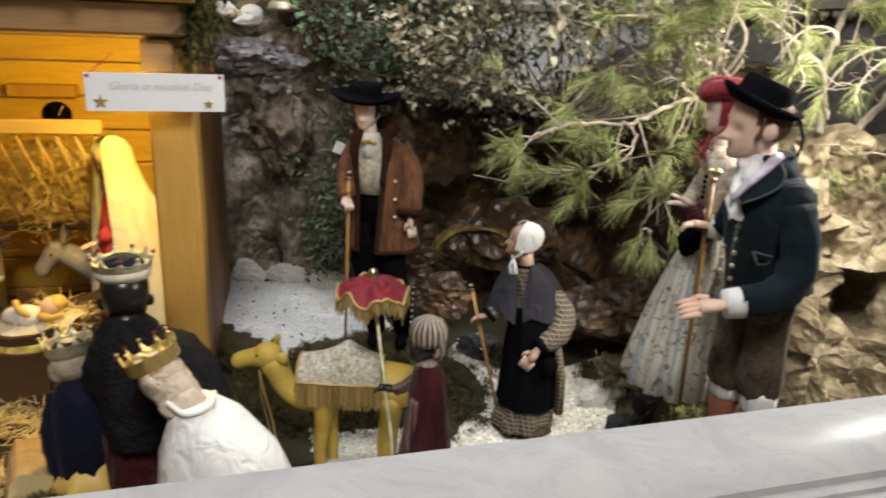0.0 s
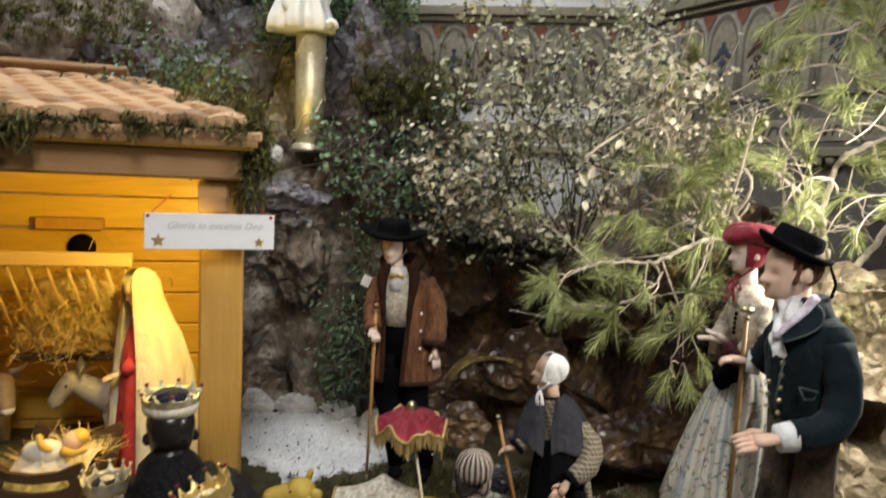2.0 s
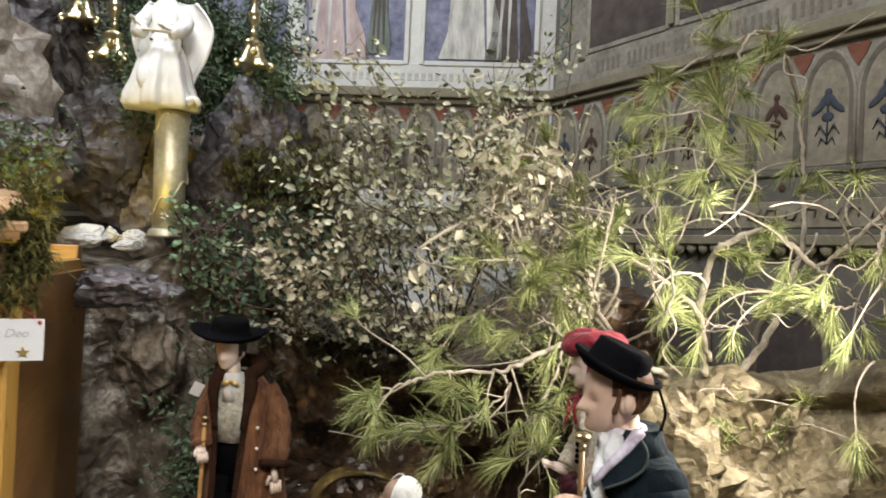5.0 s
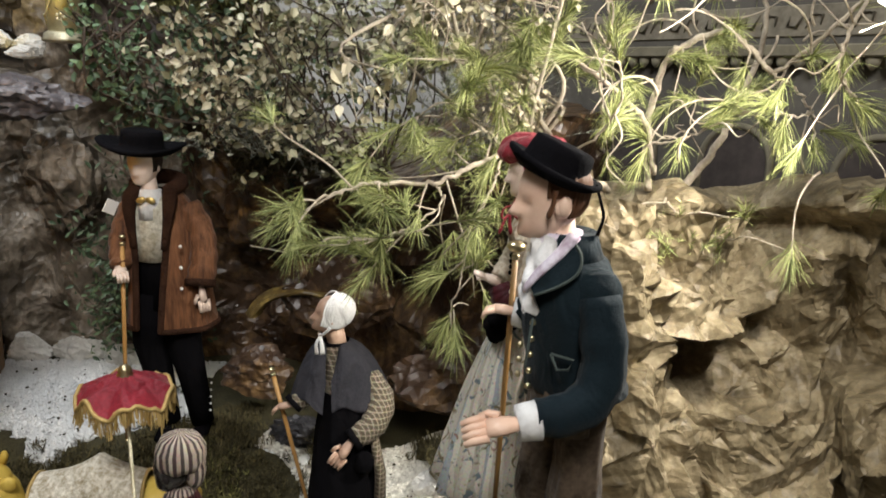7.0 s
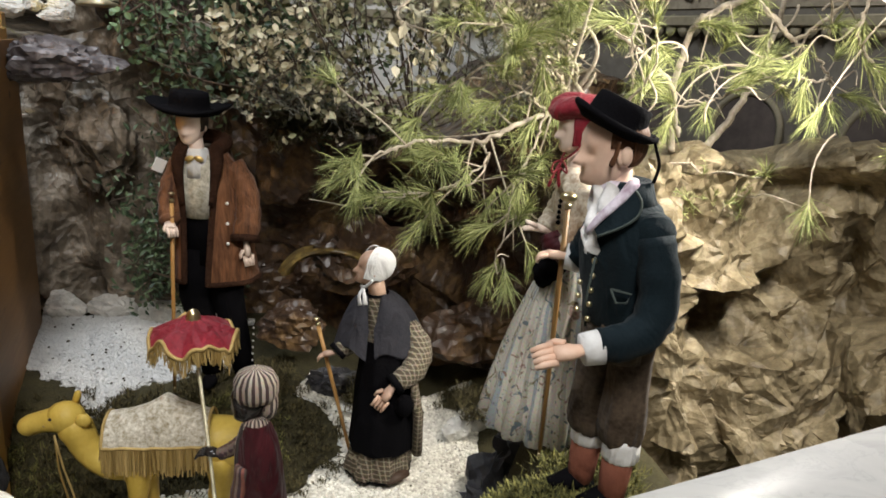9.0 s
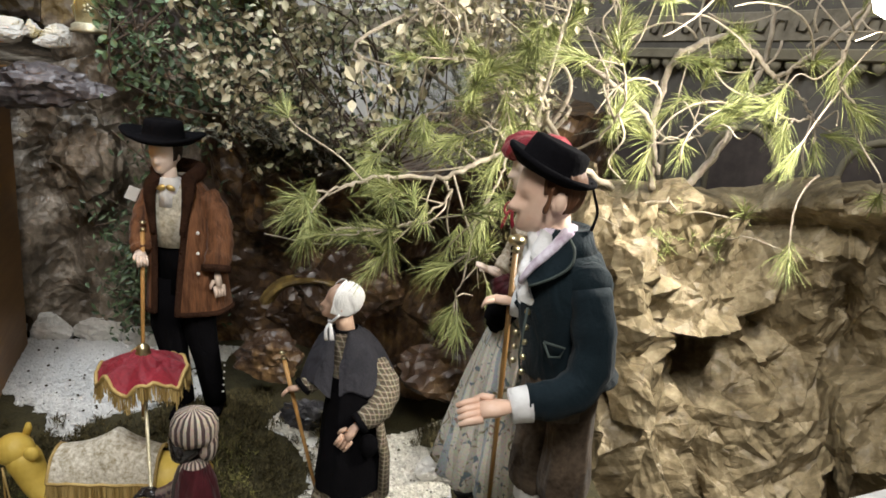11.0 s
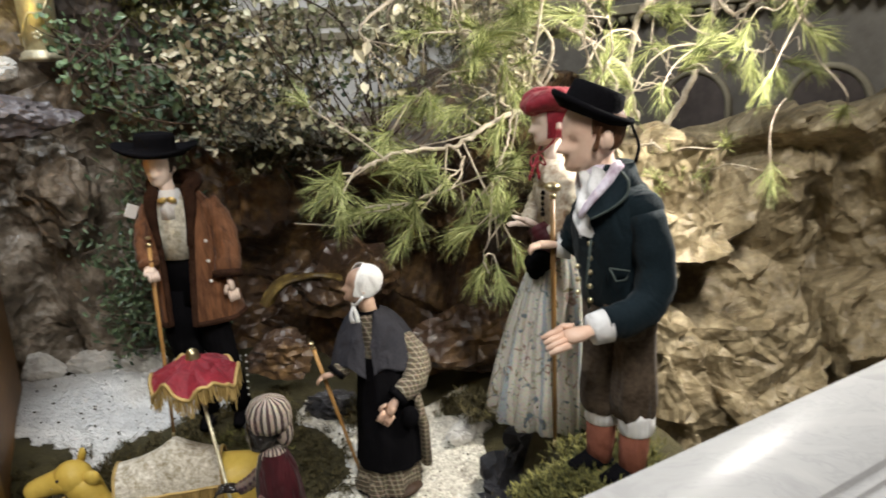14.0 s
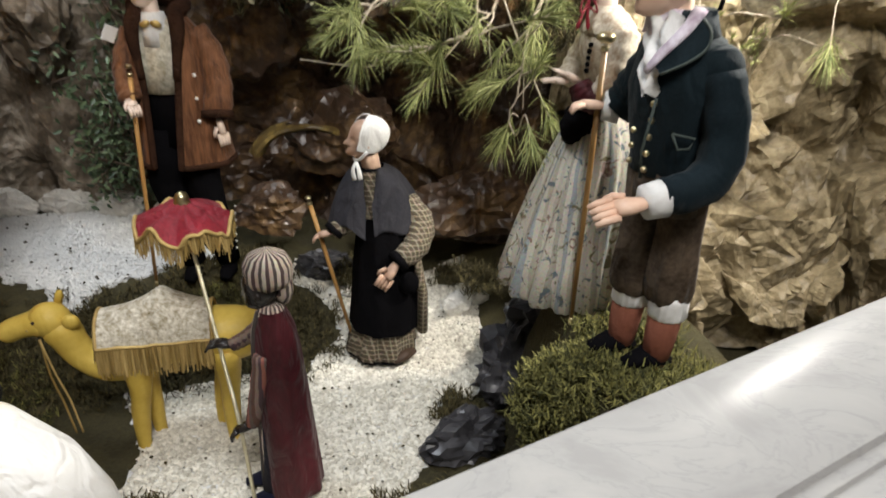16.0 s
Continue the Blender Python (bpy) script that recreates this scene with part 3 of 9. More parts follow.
RED_VELVET = surf("crimson_velvet", (0.10, 0.004, 0.010), (0.30, 0.016, 0.030), 10, 0.6, 160, 0.25, sheen=0.08, spec=0.3, fold=0.9)
WINE_VELVET = surf("wine_velvet", (0.014, 0.0015, 0.003), (0.085, 0.008, 0.014), 14, 0.55, 140, 0.25, sheen=0.06, spec=0.3, stretch=(1, 1, 0.3), fold=1.0)
RED_CLOTH = surf("red_cloth", (0.30, 0.02, 0.03), (0.44, 0.05, 0.05), 10, 0.85, 160, 0.25, fold=0.6)
NAVY_VELVET = surf("navy_velvet", (0.0025, 0.003, 0.012), (0.006, 0.008, 0.028), 10, 0.8, 160, 0.25, sheen=0.05, spec=0.2, fold=0.7)
BLACK_SATIN = surf("black_plush", (0.003, 0.003, 0.0035), (0.014, 0.013, 0.015), 40, 0.8, 90, 1.0, deep=0.012, fold=1.0, spec=0.2)
WHITE_SATIN = surf("white_satin", (0.70, 0.69, 0.67), (0.80, 0.79, 0.77), 8, 0.5, 120, 0.15, fold=0.7)
GOLD_FRINGE = surf("gold_fringe", (0.30, 0.20, 0.06), (0.58, 0.42, 0.17), 30, 0.55, 140, 0.4, metal=0.3, stretch=(1, 1, 0.15), island=0.4)
LACE = surf("gold_and_white_lace", (0.24, 0.19, 0.10), (0.82, 0.78, 0.68), 85, 0.7, 200, 0.5, contrast=0.16, fold=0.5)
CAMEL_YELLOW = surf("yellow_ochre_plaster", (0.52, 0.34, 0.05), (0.76, 0.57, 0.13), 7, 0.5, 60, 0.15, fold=0.35)
HOOF = surf("dark_brown_hoof", (0.03, 0.018, 0.01), (0.07, 0.04, 0.025), 12, 0.6)
OX_BROWN = surf("brown_ox_plaster", (0.13, 0.075, 0.04), (0.42, 0.32, 0.22), 6, 0.6, 60, 0.15)
DONKEY_GREY = surf("grey_donkey_plaster", (0.24, 0.20, 0.16), (0.50, 0.45, 0.38), 6, 0.6, 60, 0.15)
WHITE_HAIR = surf("pale_wig_curls", (0.42, 0.33, 0.24), (0.70, 0.60, 0.47), 30, 0.6, 70, 0.8, deep=0.008, fold=0.6)
GLAZED_WHITE = surf("white_glazed_plaster", (0.72, 0.70, 0.66), (0.82, 0.80, 0.76), 8, 0.4, 60, 0.08, fold=0.3)
FLORAL = striped("striped_floral_skirt", [(0.68, 0.64, 0.53), (0.48, 0.455, 0.385), (0.74, 0.70, 0.60), (0.42, 0.46, 0.47), (0.70, 0.66, 0.55), (0.53, 0.49, 0.40), (0.72, 0.68, 0.58), (0.60, 0.565, 0.48)], 9, "radial", wobble=0.025, print_colours=[((0.16, 0.20, 0.22), 38.0, 0.60), ((0.20, 0.17, 0.09), 30.0, 0.62), ((0.30, 0.20, 0.16), 46.0, 0.66)])
BODICE = surf("dotted_cream_bodice", (0.30, 0.20, 0.13), (0.72, 0.67, 0.54), 90, 0.8, 150, 0.2, contrast=0.16)
PLAID = checked("brown_plaid", (0.10, 0.075, 0.045), (0.42, 0.36, 0.26), 0.0125)
ROBE = striped("striped_brown_robe", [(0.10, 0.045, 0.03), (0.20, 0.14, 0.11), (0.06, 0.03, 0.035), (0.28, 0.10, 0.07), (0.12, 0.08, 0.07)], 14, "radial", wobble=0.01)
TURBAN = striped("striped_turban", [(0.55, 0.47, 0.38), (0.07, 0.04, 0.038), (0.45, 0.36, 0.29), (0.06, 0.045, 0.04)], 9, "radial", wobble=0.02)

# ---- the church round it ----
CORNER = np.array([0.92, 3.50])
BACK_DIR = np.array([-0.994, 0.109])     # back wall, from the corner to the left
SIDE_DIR = np.array([0.518, -0.855])     # side wall, from the corner towards the rail


def wall_slab(name, a, b, z0, z1, thick, mat, label):
    """An upright wall from a to b; its face is the line a to b, its body lies to the left of it."""
    a, b = np.array(a, float), np.array(b, float)
    d = (b - a) / np.linalg.norm(b - a)
    nrm = np.array([-d[1], d[0]])
    p = [a, b, b + nrm * thick, a + nrm * thick]
    v = [(*q, z) for z in (z0, z1) for q in p]
    s = Shape().add(v, [(0, 1, 5, 4), (1, 2, 6, 5), (2, 3, 7, 6), (3, 0, 4, 7), (4, 5, 6, 7), (3, 2, 1, 0)], 0, False)
    return thing(name, s, mat, label, "wall", kind="structure")


side_end = CORNER + SIDE_DIR * 3.2
back_end = CORNER + BACK_DIR * 4.2
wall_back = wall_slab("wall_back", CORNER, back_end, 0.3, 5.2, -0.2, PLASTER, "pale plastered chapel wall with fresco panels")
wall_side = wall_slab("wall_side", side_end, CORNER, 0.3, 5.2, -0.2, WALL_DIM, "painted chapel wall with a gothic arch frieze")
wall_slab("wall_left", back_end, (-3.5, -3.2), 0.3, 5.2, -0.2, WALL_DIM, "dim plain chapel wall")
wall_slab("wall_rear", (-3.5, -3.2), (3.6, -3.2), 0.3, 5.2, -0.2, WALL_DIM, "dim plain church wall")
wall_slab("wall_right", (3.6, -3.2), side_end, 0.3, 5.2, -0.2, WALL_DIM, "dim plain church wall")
thing("floor", Shape().box((0, 0.5, 0.25), (9, 9, 0.1), 0), LEDGE, "dim stone church floor", "floor", kind="structure")
thing("ceiling", Shape().box((0, 0.5, 5.25), (9, 9, 0.1), 0), PLASTER, "pale plastered vault over the chapel", "ceiling", kind="structure")


def on_wall(origin, d, inward):
    """Places on a wall: metres along it, height, metres proud of it."""
    ang = math.degrees(math.atan2(d[1], d[0]))
    return lambda s, z, out=0.0: (origin[0] + d[0] * s + inward[0] * out, origin[1] + d[1] * s + inward[1] * out, z), ang


side_at, side_ang = on_wall(CORNER, SIDE_DIR, np.array([-0.855, -0.518]))
back_at, back_ang = on_wall(CORNER, BACK_DIR, np.array([-0.109, -0.994]))


def band(parent, place, ang, s0, s1, z0, z1, out, mat, name, label=""):
    c = place((s0 + s1) / 2, (z0 + z1) / 2, out / 2)
    return part(name, Shape().box((0, 0, 0), (abs(s1 - s0), out, z1 - z0), 0, bevel=0.004), mat, parent, label, pose(*c, 0, 0, ang))


for wall, place, ang, length in ((wall_back, back_at, back_ang, 4.0), (wall_side, side_at, side_ang, 3.0)):
    band(wall, place, ang, 0.02, length, 2.515, 2.56, 0.055, LEDGE, "ledge", "ochre moulded stone ledge")
    band(wall, place, ang, 0.02, length, 2.488, 2.515, 0.03, LEDGE, "ledge_moulding")
    band(wall, place, ang, 0.02, length, 2.56, 2.69, 0.008, PLASTER if wall is wall_back else SHADED_WORN_PLASTER, "inscription_band")
    band(wall, place, ang, 0.02, length, 2.075, 2.095, 0.012, WALL_DIM, "frieze_line")
    band(wall, place, ang, 0.02, length, 1.84, 1.875, 0.05, LEDGE, "lower_cornice", "dark scalloped cornice")
    band(wall, place, ang, 0.02, length, 1.90, 1.99, 0.006, FRIEZE, "foliage_band")


def gothic_outline(w, h):
    """Half-width w/2, height h: a pointed arch with two jambs, in x and z, from z = 0."""
    spring = h - w * 0.85
    pts = [(-w / 2, 0), (-w / 2, spring)]
    for t in np.linspace(0.12, 1, 7):
        pts.append((-w / 2 + (w / 2) * t**1.5, spring + (h - spring) * math.sin(t * math.pi / 2)))
    return pts + [(-x, z) for x, z in reversed(pts[:-1])]


def painted_slab(outline, t, mat, name):
    """A flat figure in x and z, t proud on either side."""
    n = len(outline)
    v = [(x, y, z) for y in (-t, t) for x, z in outline]
    f = [tuple(range(n - 1, -1, -1)), tuple(range(n, 2 * n))] + [(i, (i + 1) % n, n + (i + 1) % n, n + i) for i in range(n)]
    return Shape().add(v, f, 0, False).mesh(name, mat)


def arch_band(w, h, wide, t):
    """The broad painted band between a pale rib and the panel of an arch."""
    a, b = gothic_outline(w, h), gothic_outline(w - 2 * wide, h - 1.5 * wide)
    n = len(a)
    v = [(x, y, z) for y in (-t, t) for x, z in a + b]
    f = []
    for i in range(n - 1):
        f += [(i, i + 1, n + i + 1, n + i), (2 * n + i, 3 * n + i, 3 * n + i + 1, 2 * n + i + 1), (n + i, n + i + 1, 3 * n + i + 1, 3 * n + i)]
    s = Shape().add(v, f, 0, False)
    s.tube([(x, 0, z) for x, z in a], 0.0065, 1, 6)
    return s.mesh("gothic_arch", [FRIEZE_BAND, FRIEZE_GREY])


ARCH = arch_band(0.163, 0.365, 0.017, 0.0045)
ARCH_PANEL = painted_slab(gothic_outline(0.150, 0.355), 0.0025, FRIEZE, "arch_panel")


def painted_flower(col, kind):
    """A painted palmette on a stalk; the kinds differ in petals and leaves."""
    s = Shape()
    s.tube([(0, 0, 0.0), (0, 0, 0.12)], 0.005, 0, 6, flat=0.4)
    petals = ((-0.030, 48, 0.118), (0.030, -48, 0.118), (-0.017, 24, 0.135), (0.017, -24, 0.135), (0, 0, 0.150)) if kind else ((-0.024, 30, 0.125), (0.024, -30, 0.125), (0, 0, 0.140))
    for x, r, z in petals:
        s.ball((x, 0, z), (0.011, 0.003, 0.030), 0, 8, 6, rot=(0, r, 0))
    s.ball((0, 0, 0.168 if kind else 0.178), (0.012, 0.003, 0.013), 0, 8, 6)
    s.ball((0, 0, 0.088), (0.020, 0.003, 0.016), 0, 8, 6)
    for x in (-0.022, 0.022):
        s.tube([(0, 0, 0.025), (x, 0, 0.062), (x * 1.75, 0, 0.030)], [0.004, 0.009, 0.002], 0, 5, flat=0.4)
        if kind:
            s.tube([(0, 0, 0.000), (x * 0.8, 0, 0.022), (x * 1.2, 0, -0.004)], [0.003, 0.006, 0.002], 0, 5, flat=0.4)
    return s.mesh("painted_flower", col)


FLOWERS = [painted_flower(BLUE_PAINT, 0), painted_flower(RUSSET_PAINT, 1), painted_flower(BLUE_PAINT, 1), painted_flower(RUSSET_PAINT, 0)]
SPANDREL = painted_slab([(0, -0.040), (0.022, -0.004), (0.036, 0.026), (0.022, 0.036), (0, 0.028), (-0.022, 0.036), (-0.036, 0.026), (-0.022, -0.004)], 0.003, RED_PAINT, "spandrel")
SCALLOP = Shape().lathe([(-0.035, 0.004, 0.004), (-0.02, 0.018, 0.01), (0.0, 0.024, 0.012)], 0, 10).mesh("scallop", LEDGE)
ROSETTE = Shape().ball((0, 0, 0), (0.012, 0.003, 0.014), 0, 10, 6).mesh("painted_spot", RUSSET_PAINT)
LEAF_SCROLL = Shape().tube([(-0.030, 0, -0.022), (-0.012, 0, 0.018), (0.016, 0, 0.014), (0.012, 0, -0.014)], [0.004, 0.012, 0.010, 0.003], 0, 6, flat=0.3).mesh("painted_leaf", FRIEZE_BAND)
for wall, place, ang, count in ((wall_back, back_at, back_ang, 8), (wall_side, side_at, side_ang, 10)):
    band(wall, place, ang, 0.012, 0.175 * count + 0.02, 2.096, 2.487, 0.002, FRIEZE_GREY, "frieze_ground", "pale worn plaster of the arch frieze")
    for k in range(count):
        s = 0.10 + 0.175 * k
        part("arch_panel", ARCH_PANEL, None, wall, "", pose(*place(s, 2.10, 0.002), 0, 0, ang))
        part("arch", ARCH, None, wall, "", pose(*place(s, 2.10, 0.002), 0, 0, ang))
        part("painted_flower", FLOWERS[(k * 3 + k // 4) % 4], None, wall, "", pose(*place(s, 2.165, 0.006), 0, 0, ang))
        part("spandrel", SPANDREL, None, wall, "", pose(*place(s + 0.0875, 2.440, 0.003), 0, 0, ang))
        part("painted_spot", ROSETTE, None, wall, "", pose(*place(s + 0.03, 2.035, 0.004), 0, 0, ang))
    for k in range(26):
        part("painted_leaf", LEAF_SCROLL, None, wall, "", pose(*place(0.06 + 0.068 * k, 1.945, 0.007), 0, 180 * (k % 2), ang))
    for k in range(36):
        part("scallop", SCALLOP, None, wall, "", pose(*place(0.05 + 0.05 * k, 1.84, 0.03), 0, 0, ang))


def round_niche():
    s = Shape()
    a = np.linspace(0, math.pi, 15)
    out = [(0.12 * math.cos(t), 0.0, 0.12 * math.sin(t) + 0.18) for t in a]
    s.tube([(0.12, 0, 0)] + out + [(-0.12, 0, 0)], 0.012, 0, 6)
    s.add([(x, -0.003, z) for x, _, z in [(0.12, 0, 0)] + out + [(-0.12, 0, 0)]], [tuple(range(17))], 1, False)
    return s.mesh("round_niche", [LEDGE, DARK_FRESCO])


NICHE = round_niche()
for s in (0.35, 0.8, 1.23, 1.66):
    part("blind_arch", NICHE, None, wall_side, "dark painted round arch", pose(*side_at(s, 1.33, 0.008), 0, 0, side_ang))


def fresco(wall, place, ang, s0, s1, z0, z1, ground, robes):
    """A painted panel: ground, frame and the plain flat shapes of its robes."""
    f = part("fresco_panel", Shape().box((0, 0, 0), (s1 - s0, 0.008, z1 - z0), 0, bevel=0.001), ground, wall, "painted fresco panel", pose(*place((s0 + s1) / 2, (z0 + z1) / 2, 0.002), 0, 0, ang))
    w = (s1 - s0) / 2
    for x, z, rx, rz, col in robes:
        sh = Shape()
        prof = [(-1, 1.0), (-0.6, 0.86), (-0.1, 0.7), (0.4, 0.62), (0.8, 0.45), (1.0, 0.2)]
        L = [(x * w - rx * q * (1 + 0.12 * math.sin(9 * p)), 0.012, z + rz * p) for p, q in prof]
        R = [(x * w + rx * q * (1 + 0.12 * math.cos(7 * p)), 0.012, z + rz * p) for p, q in prof]
        n = len(prof)
        sh.add(L + R, [(i, n + i, n + i + 1, i + 1) for i in range(n - 1)], 0, False)
        part("painted_robe", sh, col, f)
        for q in (-0.45, 0.05, 0.5):
            fold = Shape()
            zs = [z - rz * 0.95, z - rz * 0.3, z + rz * 0.45]
            fold.add([(x * w + rx * q * (1 - 0.2 * k) + d * (0.3 + 0.25 * k), 0.0125 + 0.0008, zz) for k, zz in enumerate(zs) for d in (-0.012, 0.012)], [(0, 1, 3, 2), (2, 3, 5, 4)], 0, False)
            part("painted_fold", fold, DARK_FRESCO if col is GREEN_FRESCO else BLUE_FRESCO if q < 0 else PALE_FRESCO, f)
    for side in (-1, 1):
        part("frame", Shape().box((side * (w + 0.012), 0.004, 0), (0.024, 0.018, z1 - z0 + 0.04), 0, bevel=0.004), PLASTER if wall is wall_back else SHADED_WORN_PLASTER, f)
    part("frame", Shape().box((0, 0.004, -(z1 - z0) / 2 - 0.012), (s1 - s0, 0.018, 0.024), 0, bevel=0.004), PLASTER if wall is wall_back else SHADED_WORN_PLASTER, f)
    return f


fresco(wall_back, back_at, back_ang, 0.10, 0.63, 2.70, 3.9, BLUE_FRESCO, [(-0.55, -0.30, 0.11, 0.30, DARK_FRESCO), (0.12, -0.25, 0.15, 0.34, PALE_FRESCO)])
fresco(wall_back, back_at, back_ang, 0.73, 1.40, 2.70, 3.9, BLUE_FRESCO, [(0.1, -0.32, 0.19, 0.30, PINK_FRESCO), (-0.62, -0.35, 0.06, 0.22, GREEN_FRESCO), (0.55, -0.3, 0.09, 0.26, PALE_FRESCO)])
fresco(wall_back, back_at, back_ang, 1.50, 2.15, 2.70, 3.9, BLUE_FRESCO, [(0.0, -0.3, 0.16, 0.3, PALE_FRESCO)])
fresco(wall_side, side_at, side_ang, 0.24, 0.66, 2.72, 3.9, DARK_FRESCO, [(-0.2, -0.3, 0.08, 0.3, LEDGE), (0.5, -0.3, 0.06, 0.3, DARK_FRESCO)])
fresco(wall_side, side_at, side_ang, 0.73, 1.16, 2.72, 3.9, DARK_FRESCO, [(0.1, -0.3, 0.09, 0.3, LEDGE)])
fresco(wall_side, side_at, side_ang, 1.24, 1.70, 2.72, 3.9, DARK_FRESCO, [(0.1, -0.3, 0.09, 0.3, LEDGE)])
WORN_BAR = Shape().box((0, 0, 0), (0.018, 0.003, 0.036), 0, bevel=0.001).mesh("letter_bar", WORN_LETTER)
LOZENGE = Shape().add([(0, -0.002, 0.03), (0.013, -0.002, 0), (0, -0.002, -0.03), (-0.013, -0.002, 0), (0, 0.001, 0.03), (0.013, 0.001, 0), (0, 0.001, -0.03), (-0.013, 0.001, 0)],
                      [(0, 3, 2, 1), (0, 1, 5, 4), (1, 2, 6, 5), (2, 3, 7, 6), (3, 0, 4, 7)], 0, False).mesh("lozenge", GREEN_FRESCO)
band(wall_side, side_at, side_ang, 0.035, 0.105, 2.60, 3.9, 0.010, SHADED_WORN_PLASTER, "pilaster", "painted ornamental corner strip")
band(wall_side, side_at, side_ang, 0.115, 0.235, 2.69, 3.9, 0.006, SHADED_WORN_PLASTER, "pilaster_border")
for k in range(16):
    part("lozenge", LOZENGE, None, wall_side, "", pose(*side_at(0.058 + 0.024 * (k % 2), 2.68 + 0.042 * k, 0.013), 0, 35 if k % 2 else -35, side_ang))
for k in range(3):
    part("gilded_mullion", Shape().box((0, 0, 0), (0.026, 0.012, 1.18), 0, bevel=0.004), LEDGE, wall_side, "", pose(*side_at(0.695 + 0.505 * k, 3.30, 0.012), 0, 0, side_ang))
for wall, place, ang, span in ((wall_back, back_at, back_ang, (0.12, 1.4)),):
    for s in np.arange(*span, 0.034):
        part("letter_bar", WORN_BAR, None, wall, "", pose(*place(s, 2.622, 0.010), 0, 0, ang))
FADED_BAR = Shape().box((0, 0, 0), (0.014, 0.003, 0.056), 0, bevel=0.001).mesh("letter_bar", FADED_LETTER)
for k in range(44):
    if k % 8 != 5:
        part("letter_bar", FADED_BAR, None, wall_side, "", pose(*side_at(0.30 + 0.030 * k, 2.625, 0.008), 0, 0, side_ang))

# ---- the marble rail ----
RAIL_DIR = np.array([1.0, 0.348]) / math.hypot(1, 0.348)
RAIL_IN = np.array([-RAIL_DIR[1], RAIL_DIR[0]])


def rail():
    """Rounded top with a moulded drop on the visitors' side."""
    prof = [(0.0, 0.0), (0.003, -0.008), (0.004, -0.03), (0.0, -0.05), (-0.012, -0.07), (-0.012, -0.30), (-0.012, -0.95)]
    top = [(-0.152, -0.020), (-0.149, -0.013), (-0.14, -0.009), (-0.09, 0.001), (-0.04, 0.006), (-0.018, 0.0075), (-0.006, 0.006)]
    front = [(-0.27, -0.95), (-0.27, -0.16), (-0.282, -0.15), (-0.284, -0.13), (-0.276, -0.112), (-0.262, -0.104), (-0.256, -0.094), (-0.256, -0.084), (-0.240, -0.078), (-0.224, -0.066), (-0.216, -0.052), (-0.214, -0.046), (-0.198, -0.044), (-0.196, -0.037), (-0.192, -0.033), (-0.176, -0.031), (-0.166, -0.029), (-0.164, -0.024)]
    loop = [(o * 0.77 if o < -0.1 else o, z) for o, z in front + top + prof]
    out = []
    for s in (-2.6, 2.9):
        p = np.array([0.0, 0.602]) + RAIL_DIR * s
        out.append([(p[0] + RAIL_IN[0] * o, p[1] + RAIL_IN[1] * o, 1.266 + z) for o, z in loop])
    n = len(loop)
    return Shape().add(out[0] + out[1], [(i, i + 1, n + i + 1, n + i) for i in range(n - 1)] + [tuple(range(n - 1, -1, -1)), tuple(range(n, 2 * n))], 0, True)


rail_ob = thing("altar_rail", rail(), MARBLE, "polished white marble altar rail with grey veins", "railing", kind="structure")
creases(rail_ob, 35)

# ---- the ground of the crib ----


def blend(x, a, b):
    return smooth01((x - a) / (b - a))


def ground_z(x, y):
    x, y = np.asarray(x, float), np.asarray(y, float)
    z = 0.573 + 0.015 * wavy(x, y, 1)
    z = z + 0.118 * blend(y, 1.88, 2.12) * (1 - blend(x, 0.05, 0.4)) + 0.03 * blend(y, 1.9, 2.3) * blend(x, 0.05, 0.4)
    z = z + 0.060 * np.exp(-(((x + 0.09) / 0.16) ** 2 + ((y - 2.09) / 0.13) ** 2))
    z = z + 0.07 * blend(-x, 0.5, 0.75) * (1 - blend(y, 1.88, 2.1))
    mound = blend(x + 0.03 * np.sin(7 * y), 0.52, 0.625) * (1 - blend(y, 1.50, 1.72)) * (1 - blend(x, 0.82, 1.04))
    z = z + 0.386 * mound
    back = blend(y, 1.72, 2.3) * blend(x, 0.5, 0.8)
    return z + 0.10 * back


def scatter(n, test, xr, yr, seed):
    g = np.random.default_rng(seed)
    x, y = g.uniform(*xr, n), g.uniform(*yr, n)
    keep = test(x, y)
    return x[keep], y[keep], g


